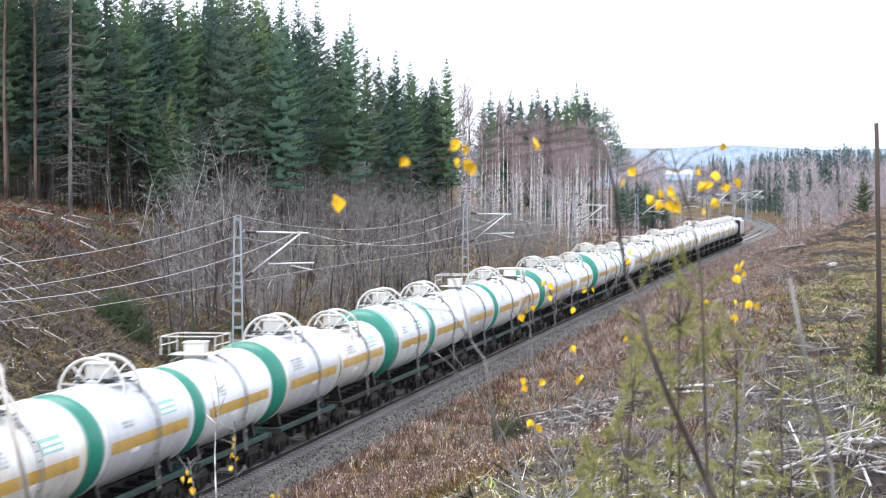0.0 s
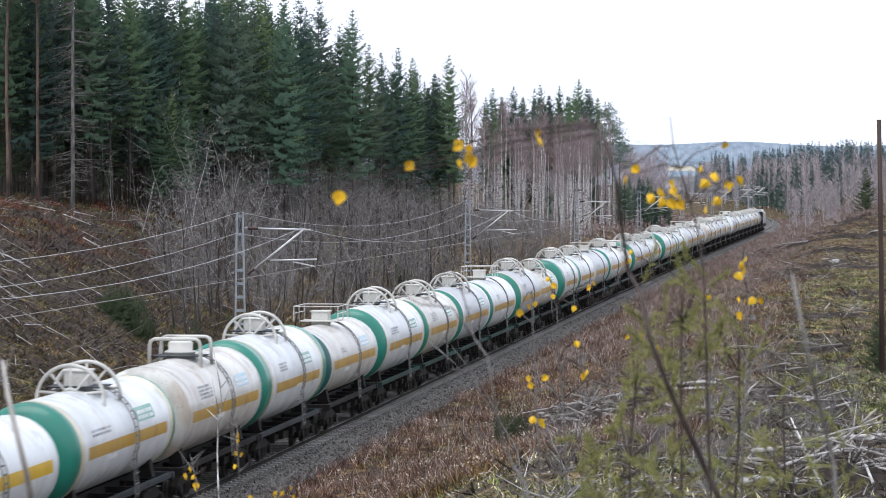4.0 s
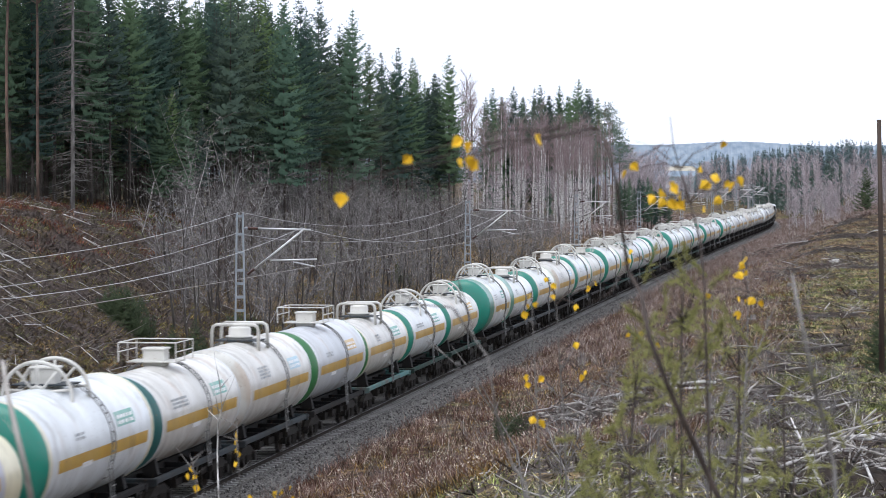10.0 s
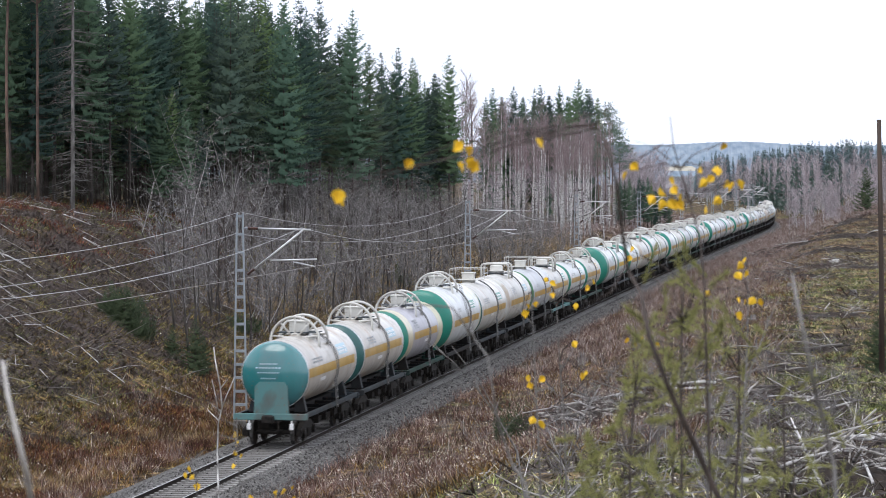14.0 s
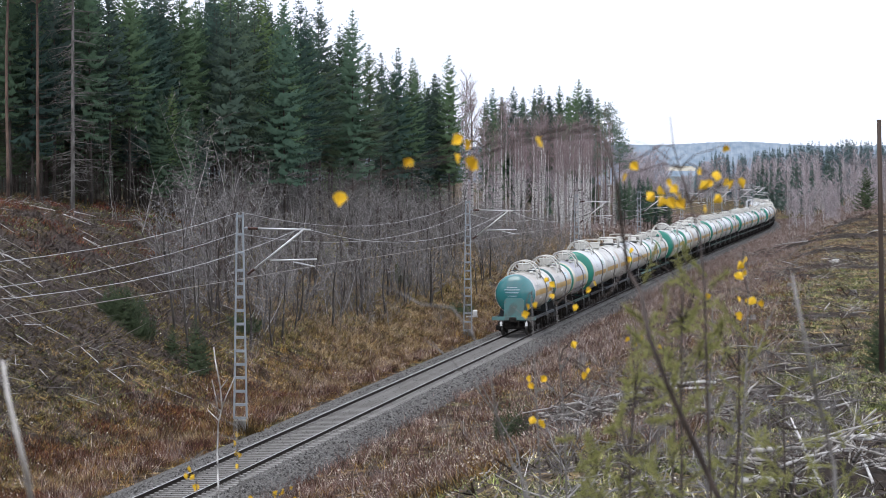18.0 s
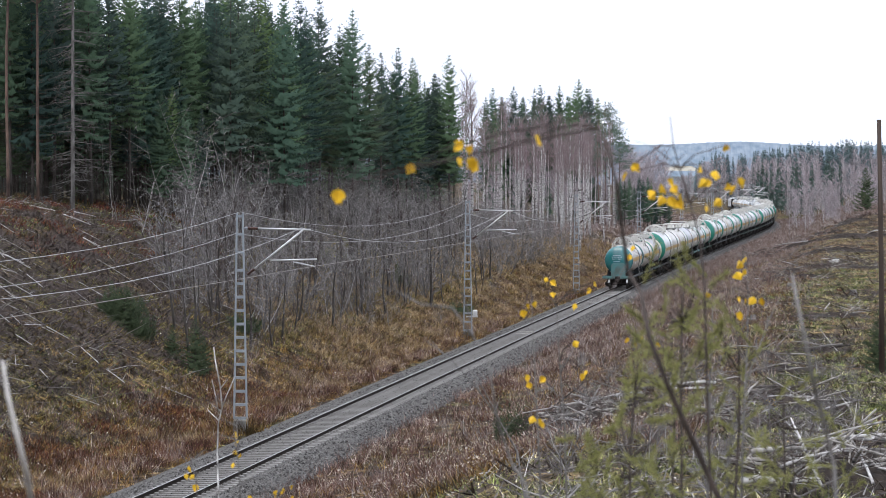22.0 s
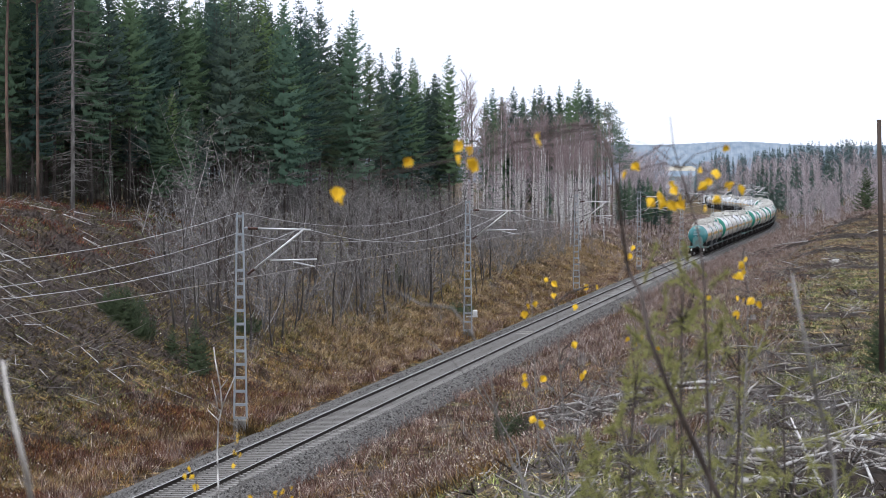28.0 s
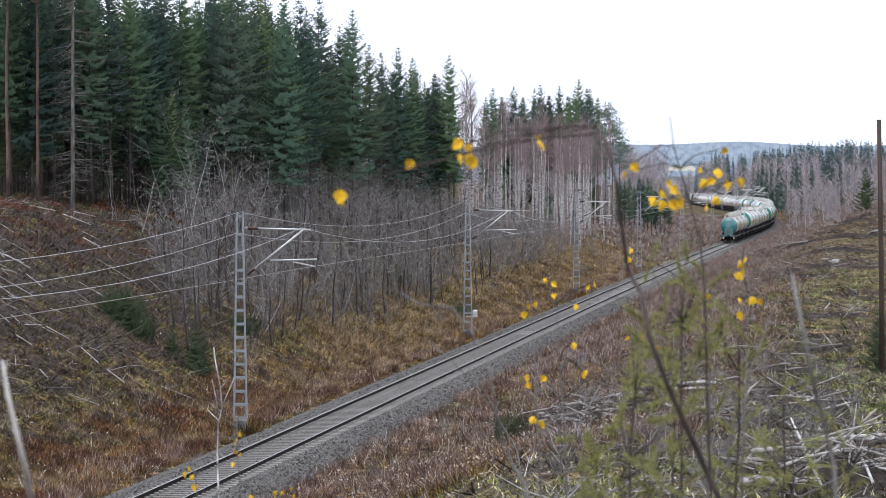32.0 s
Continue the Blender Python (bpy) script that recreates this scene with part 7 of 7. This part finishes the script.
def field(count, seed, s_range, side_range, clump=0.0, near=1.0, level=None, fade=1.0):
    g = np.random.default_rng(seed)
    m = count // 14 if clump else count
    if level is not None:
        m *= 2
    s = s_range[0] + (s_range[1] - s_range[0]) * g.random(m) ** near
    d = side_range[0] + (side_range[1] - side_range[0]) * g.random(m) ** fade
    if level is not None:
        h = np.interp(s, S_GRID, H_GRID)
        keep = patchy(np.interp(s, S_GRID, X_GRID) + d * np.cos(h), np.interp(s, S_GRID, Y_GRID) - d * np.sin(h), seed, level)
        s, d = s[keep], d[keep]
    if clump:
        s, d = np.repeat(s, 14), np.repeat(d, 14)
        s, d = s + g.normal(0, clump, len(s)), d + g.normal(0, clump, len(d))
    h = np.interp(s, S_GRID, H_GRID)
    x, y = np.interp(s, S_GRID, X_GRID) + d * np.cos(h), np.interp(s, S_GRID, Y_GRID) - d * np.sin(h)
    return np.column_stack([x, y])


blades("dry_grass", M["straw"], field(72000, 1, (62, 330), (-5.5, -15), 0.2, 1.4, -0.2, 1.4), (0.08, 0.30), 0.024, 1.15, 1, "tufted yellow-brown dead grass on the bank", "grass")
blades("dry_grass", M["straw"], field(26000, 2, (62, 260), (-9.0, -4.4), 0.25, 1.3, 0.2), (0.15, 0.55), 0.013, 0.6, 2, "tall pale dead grass along the ditch", "grass")
blades("withered_herbs", M["rust_herb"], field(48000, 3, (62, 330), (-3.5, -10), 0.3, 1.3, -0.4, 1.7), (0.15, 0.7), 0.010, 0.42, 3, "withered red-brown herbs along the ditch", "herbs")
blades("withered_herbs", M["rust_herb"], field(76000, 4, (66, 360), (3.0, 18), 0.35, 1.6, -0.35, 1.4), (0.15, 0.65), 0.011, 0.5, 4, "withered red-brown herbs beside the ballast", "herbs")
blades("dry_grass", M["straw"], field(28000, 5, (60, 300), (3.4, 18), 0.3, 1.6, 0.0), (0.15, 0.55), 0.012, 0.6, 5, "pale dead grass among the withered herbs", "grass")
blades("dry_grass", M["pale_straw"], field(84000, 41, (150, 350), (-3.8, -15), 0.35, 1.0, -0.5), (0.12, 0.42), 0.032, 0.9, 41, "bleached tan grass on the bank", "grass")
blades("dry_grass", M["pale_straw"], field(9000, 42, (62, 150), (-4.0, -6.6), 0.3, 1.2, 0.2), (0.15, 0.5), 0.014, 0.6, 42, "bleached tan grass along the ditch", "grass")
blades("withered_herbs", M["pale_herb"], field(34000, 43, (150, 440), (3.4, 15), 0.45, 1.0, -0.3), (0.2, 0.7), 0.022, 0.6, 43, "withered purplish herbs across the verge", "herbs")
blades("dry_grass", M["pale_straw"], field(46000, 44, (130, 440), (14, 50), 0.4, 1.0, 0.1), (0.08, 0.3), 0.032, 0.9, 44, "bleached tan grass across the clearing", "grass")
blades("green_herbs", M["moss"], field(44000, 45, (84, 230), (17, 44), 0.35, 1.2, 0.0), (0.06, 0.26), 0.030, 0.9, 45, "fresh green herbs between the slash heaps", "herbs")
blades("dry_grass", M["straw"], field(16000, 48, (62, 260), (-2.95, -4.8), 0.15, 1.2), (0.08, 0.34), 0.014, 0.8, 48, "short dead grass at the ballast's edge", "grass")
blades("withered_herbs", M["pale_herb"], field(16000, 56, (225, 520), (2.3, 4.8), 0.2, 1.0), (0.2, 0.7), 0.026, 0.5, 56, "withered herbs creeping over the ballast's edge", "herbs")
blades("withered_herbs", M["pale_herb"], field(40000, 57, (320, 700), (-34, -3.4), 0.8, 1.0, -0.2), (0.25, 0.9), 0.055, 0.7, 57, "withered purplish herbs inside the bend", "herbs")
blades("withered_herbs", M["pale_herb"], field(34000, 58, (400, 700), (3.2, 30), 0.8, 1.0, -0.3), (0.25, 0.9), 0.055, 0.7, 58, "withered purplish herbs across the far verge", "herbs")
blades("russet_ferns", M["russet"], field(20000, 46, (70, 132), (-4.4, -8.2), 0.45, 1.0, 0.2), (0.12, 0.4), 0.026, 1.0, 46, "dark russet withered ferns at the bank's foot", "herbs")
blades("olive_grass", M["olive"], field(46000, 47, (70, 240), (-6.5, -15), 0.45, 1.2, 0.25), (0.1, 0.32), 0.026, 1.1, 47, "tufted olive-yellow grass on the bank", "grass")
for k, s_at in enumerate((112.8, 180.2, 248.6)):
    g = np.random.default_rng(70 + k)
    foot = on_line(s_at, MAST_SIDE)
    blades("dry_grass", M["straw"], np.column_stack([foot.x + g.normal(0, 0.55, 600), foot.y + g.normal(0, 0.5, 600)]), (0.35, 0.95), 0.014, 0.3, 70 + k, "tall dead grass round the foot of a mast", "grass")
blades("meadow_grass", M["sward"], field(96000, 6, (26, 300), (10, 42), 0.2, 1.5, -0.3), (0.06, 0.26), 0.017, 0.9, 6, "low green and ochre grass in the clearing", "grass")
blades("heath", M["heather"], field(26000, 7, (136, 180), (-36, -18), 0.35, 1.0, 0.1), (0.15, 0.46), 0.026, 0.6, 7, "red blueberry heath at the clearing's edge", "heath")
blades("heath", M["heather"], field(12000, 8, (110, 420), (14, 44), 0.35, 1.0, 0.6), (0.12, 0.4), 0.022, 0.6, 8, "reddish heath in the cleared wood", "heath")


def litter(name, material, places, size, seed, label, category, wide=1.0):
    """Low tangles: short twigs and stalks in every direction."""
    g = np.random.default_rng(seed)
    n = len(places)
    z = ground_z(places[:, 0], places[:, 1])
    base = np.column_stack([places, z + g.uniform(0.0, 0.12, n)])
    L = g.uniform(*size, n)
    a = g.uniform(0, 6.283, n)
    up = g.uniform(-0.05, 0.9, n)
    d = np.column_stack([np.cos(a), np.sin(a), up])
    w = np.column_stack([-np.sin(a), np.cos(a), np.full(n, 0.6)]) * (wide * (0.006 + 0.012 * g.random(n)))[:, None]
    v = np.empty((n * 3, 3))
    v[0::3], v[1::3], v[2::3] = base - w, base + w, base + d * L[:, None]
    me = bpy.data.meshes.new(name)
    me.from_pydata(v.tolist(), [], np.arange(n * 3).reshape(-1, 3).tolist())
    me.materials.append(material)
    tagged(new(name, me), label, category, kind="stuff")


litter("twig_litter", M["twig_dark"], field(56000, 21, (78, 300), (-26, -6), 0.35, 1.4, 0.1), (0.15, 0.7), 21, "dark twigs and stalks littering the bank", "litter")
litter("twig_litter", M["twig_dark"], field(40000, 22, (30, 340), (6, 46), 0.4, 1.5, 0.2), (0.12, 0.5), 22, "dark twigs and stalks littering the clearing", "litter")
litter("twig_litter", M["slash"], field(16000, 23, (78, 300), (-26, -7), 0.5, 1.4), (0.2, 0.8), 23, "pale twigs littering the bank", "litter")
litter("twig_litter", M["twig_grey"], field(22000, 24, (30, 320), (5, 46), 0.5, 1.5), (0.15, 0.7), 24, "pale twigs littering the clearing", "litter")
litter("twig_litter", M["twig_dark"], field(34000, 27, (96, 200), (-21, -10), 0.5, 1.2, -0.2), (0.15, 0.6), 27, "dark tangled slash and heather on the upper bank", "litter")
blades("green_herbs", M["moss"], field(40000, 25, (90, 230), (-25, -9), 0.3, 1.2, 0.25), (0.05, 0.25), 0.03, 0.8, 25, "yellow-green moss and herbs on the bank", "herbs")
litter("twig_litter", M["twig_dark"], field(24000, 33, (150, 440), (18, 62), 0.6, 1.2, 0.7), (0.4, 1.4), 33, "dark slash in windrows across the clearing", "litter", 2.6)
blades("green_herbs", M["moss"], field(18000, 28, (120, 186), (-34, -12), 0.35, 1.0, 0.4), (0.05, 0.2), 0.03, 0.8, 28, "yellow-green moss and herbs on the clearing's edge", "herbs")
litter("twig_litter", M["twig_dark"], field(40000, 32, (92, 170), (-21, -10.5), 0.6, 1.1, -0.1), (0.10, 0.4), 32, "dark heather stalks and fine slash covering the bank", "litter", 1.6)
litter("twig_litter", M["twig_dark"], field(16000, 29, (112, 186), (-34, -14), 0.5, 1.0, -0.1), (0.2, 0.8), 29, "dark tangled slash at the clearing's edge", "litter")
blades("green_herbs", M["moss"], field(30000, 30, (50, 150), (16, 34), 0.35, 1.2, 0.35), (0.05, 0.22), 0.018, 0.8, 30, "lush low green herbs among the slash", "herbs")
litter("twig_litter", M["twig_dark"], field(22000, 31, (50, 170), (11, 34), 0.3, 1.2, 0.75), (0.2, 0.6), 31, "dark heaps of bark and fine slash", "litter", 2.0)
blades("green_herbs", M["moss"], field(46000, 26, (30, 220), (12, 42), 0.4, 1.5, 0.2), (0.05, 0.28), 0.028, 0.8, 26, "fresh green herbs in the clearing", "herbs")


def flecks(places, rise, seed, label):
    """Small pale seed heads and dry leaves among the stalks."""
    g = np.random.default_rng(seed)
    n = len(places)
    c = np.column_stack([places, ground_z(places[:, 0], places[:, 1]) + g.uniform(*rise, n)])
    v = np.empty((n * 3, 3))
    for k in range(3):
        v[k::3] = c + g.normal(0, 0.026, (n, 3))
    me = bpy.data.meshes.new("seed_heads")
    me.from_pydata(v.tolist(), [], np.arange(n * 3).reshape(-1, 3).tolist())
    me.materials.append(M["pale_fleck"])
    tagged(new("seed_heads", me), label, "herbs", kind="stuff")


flecks(field(9000, 51, (66, 260), (4, 18), 0.5, 1.4), (0.15, 0.6), 51, "pale seed heads among the withered herbs")
flecks(field(2600, 52, (84, 240), (-14, -4), 0.5, 1.4), (0.1, 0.4), 52, "pale dry leaves in the bank's grass")
flecks(field(6000, 53, (40, 300), (12, 40), 0.5, 1.4), (0.03, 0.3), 53, "pale dry leaves in the clearing")
blades("green_herbs", M["olive"], field(36000, 55, (124, 250), (-19, -9), 0.4, 1.0, 0.1), (0.06, 0.26), 0.036, 0.9, 55, "olive moss and grass under the thicket", "herbs")
# moss on the rim of the ledge
blades("green_herbs", M["moss"], field(16000, 54, (152, 176), (-40, -20), 0.4, 1.0, 0.0), (0.06, 0.24), 0.035, 0.9, 54, "yellow-green moss on the rim of the ledge", "herbs")


litter("twig_litter", M["twig_dark"], field(26000, 59, (96, 168), (-24, -12), 0.6, 1.0, 0.2), (0.15, 0.5), 59, "dark heather and rotten slash on the upper bank", "litter", 2.4)
litter("twig_litter", M["twig_dark"], field(14000, 60, (60, 190), (14, 40), 0.45, 1.2, 0.9), (0.12, 0.4), 60, "dark patches of bark and rotten slash in the clearing", "litter", 2.6)


def stones(count, seed, s_range, side_range, size):
    g = np.random.default_rng(seed)
    s = s_range[0] + (s_range[1] - s_range[0]) * g.random(count) ** 1.4
    d = g.uniform(*side_range, count)
    keep = np.abs(np.abs(d) - 0.797) > 0.13
    s, d = s[keep], d[keep]
    n = len(s)
    h = np.interp(s, S_GRID, H_GRID)
    x, y = np.interp(s, S_GRID, X_GRID) + d * np.cos(h), np.interp(s, S_GRID, Y_GRID) - d * np.sin(h)
    z = np.interp(np.abs(d), [0, 1.3, 1.72, 2.7, 3.6], [-0.225, -0.225, -0.19, -0.5, -0.9]) - 0.00017 * s
    r = g.uniform(*size, n)
    v = np.empty((n, 5, 3))
    a0 = g.uniform(0, 6.28, n)
    for k in range(4):
        a = a0 + k * 1.571
        v[:, k] = np.column_stack([x + np.cos(a) * r * g.uniform(0.7, 1.2, n), y + np.sin(a) * r * g.uniform(0.7, 1.2, n), z - 0.01])
    v[:, 4] = np.column_stack([x + g.normal(0, 0.3, n) * r, y + g.normal(0, 0.3, n) * r, z + r * g.uniform(0.5, 1.1, n)])
    base = (np.arange(n) * 5)[:, None]
    f = np.concatenate([base + np.array(q) for q in ((0, 1, 4), (1, 2, 4), (2, 3, 4), (3, 0, 4))])
    me = mesh_of("ballast_stones", v.reshape(-1, 3), f.tolist(), M["ballast_stone"])
    tagged(new("ballast_stones", me), "grey crushed granite stones", "ballast", kind="stuff")


stones(26000, 1, (66, 240), (-3.3, 3.0), (0.035, 0.075))

# ---- sleepers: those the camera sees best one by one, the rest joined ----
sleeper_me = SLEEPER.mesh("sleeper", M["sleeper"])
for i in range(260):
    ob = part("sleeper", sleeper_me, bed)
    ob.matrix_world = line_pose(70 + 0.61 * i)
rest = Shape()
for i in list(range(-100, 0)) + list(range(260, 800)):
    m = line_pose(70 + 0.61 * i)
    rest.add([m @ Vector(p) for p in SLEEPER.v], SLEEPER.f)
tagged(part("sleepers", rest.mesh("sleepers", M["sleeper"]), bed, "weathered concrete sleepers"), kind="stuff")


def motions():
    """The train runs away along the line; twigs with leaves stir in the wind."""
    for ob, ahead in TRAIN:
        rows = []
        for t in (0, 3, 7, 10, 12, 13, 14, 17, 21, 25, 28, 30, 32):
            s = float(np.interp(t, [0, 3, 7, 10, 12, 13, 14, 17, 21, 25, 28, 32], [-138.8, -86.5, -16.7, 37.0, 72, 89.6, 107.8, 163.3, 238, 313.2, 368.8, 440.3])) + ahead
            rows.append((float(t), line_pose(s)))
        walk(ob, rows)
    r = random.Random(41)
    for twig in SPRAYS:
        p = twig.location.copy()
        rows = [(t * 0.8, pose(*p, r.gauss(0, 2.5), r.gauss(0, 3.0), r.gauss(0, 3.0))) for t in range(41)]
        walk(twig, rows)


motions()
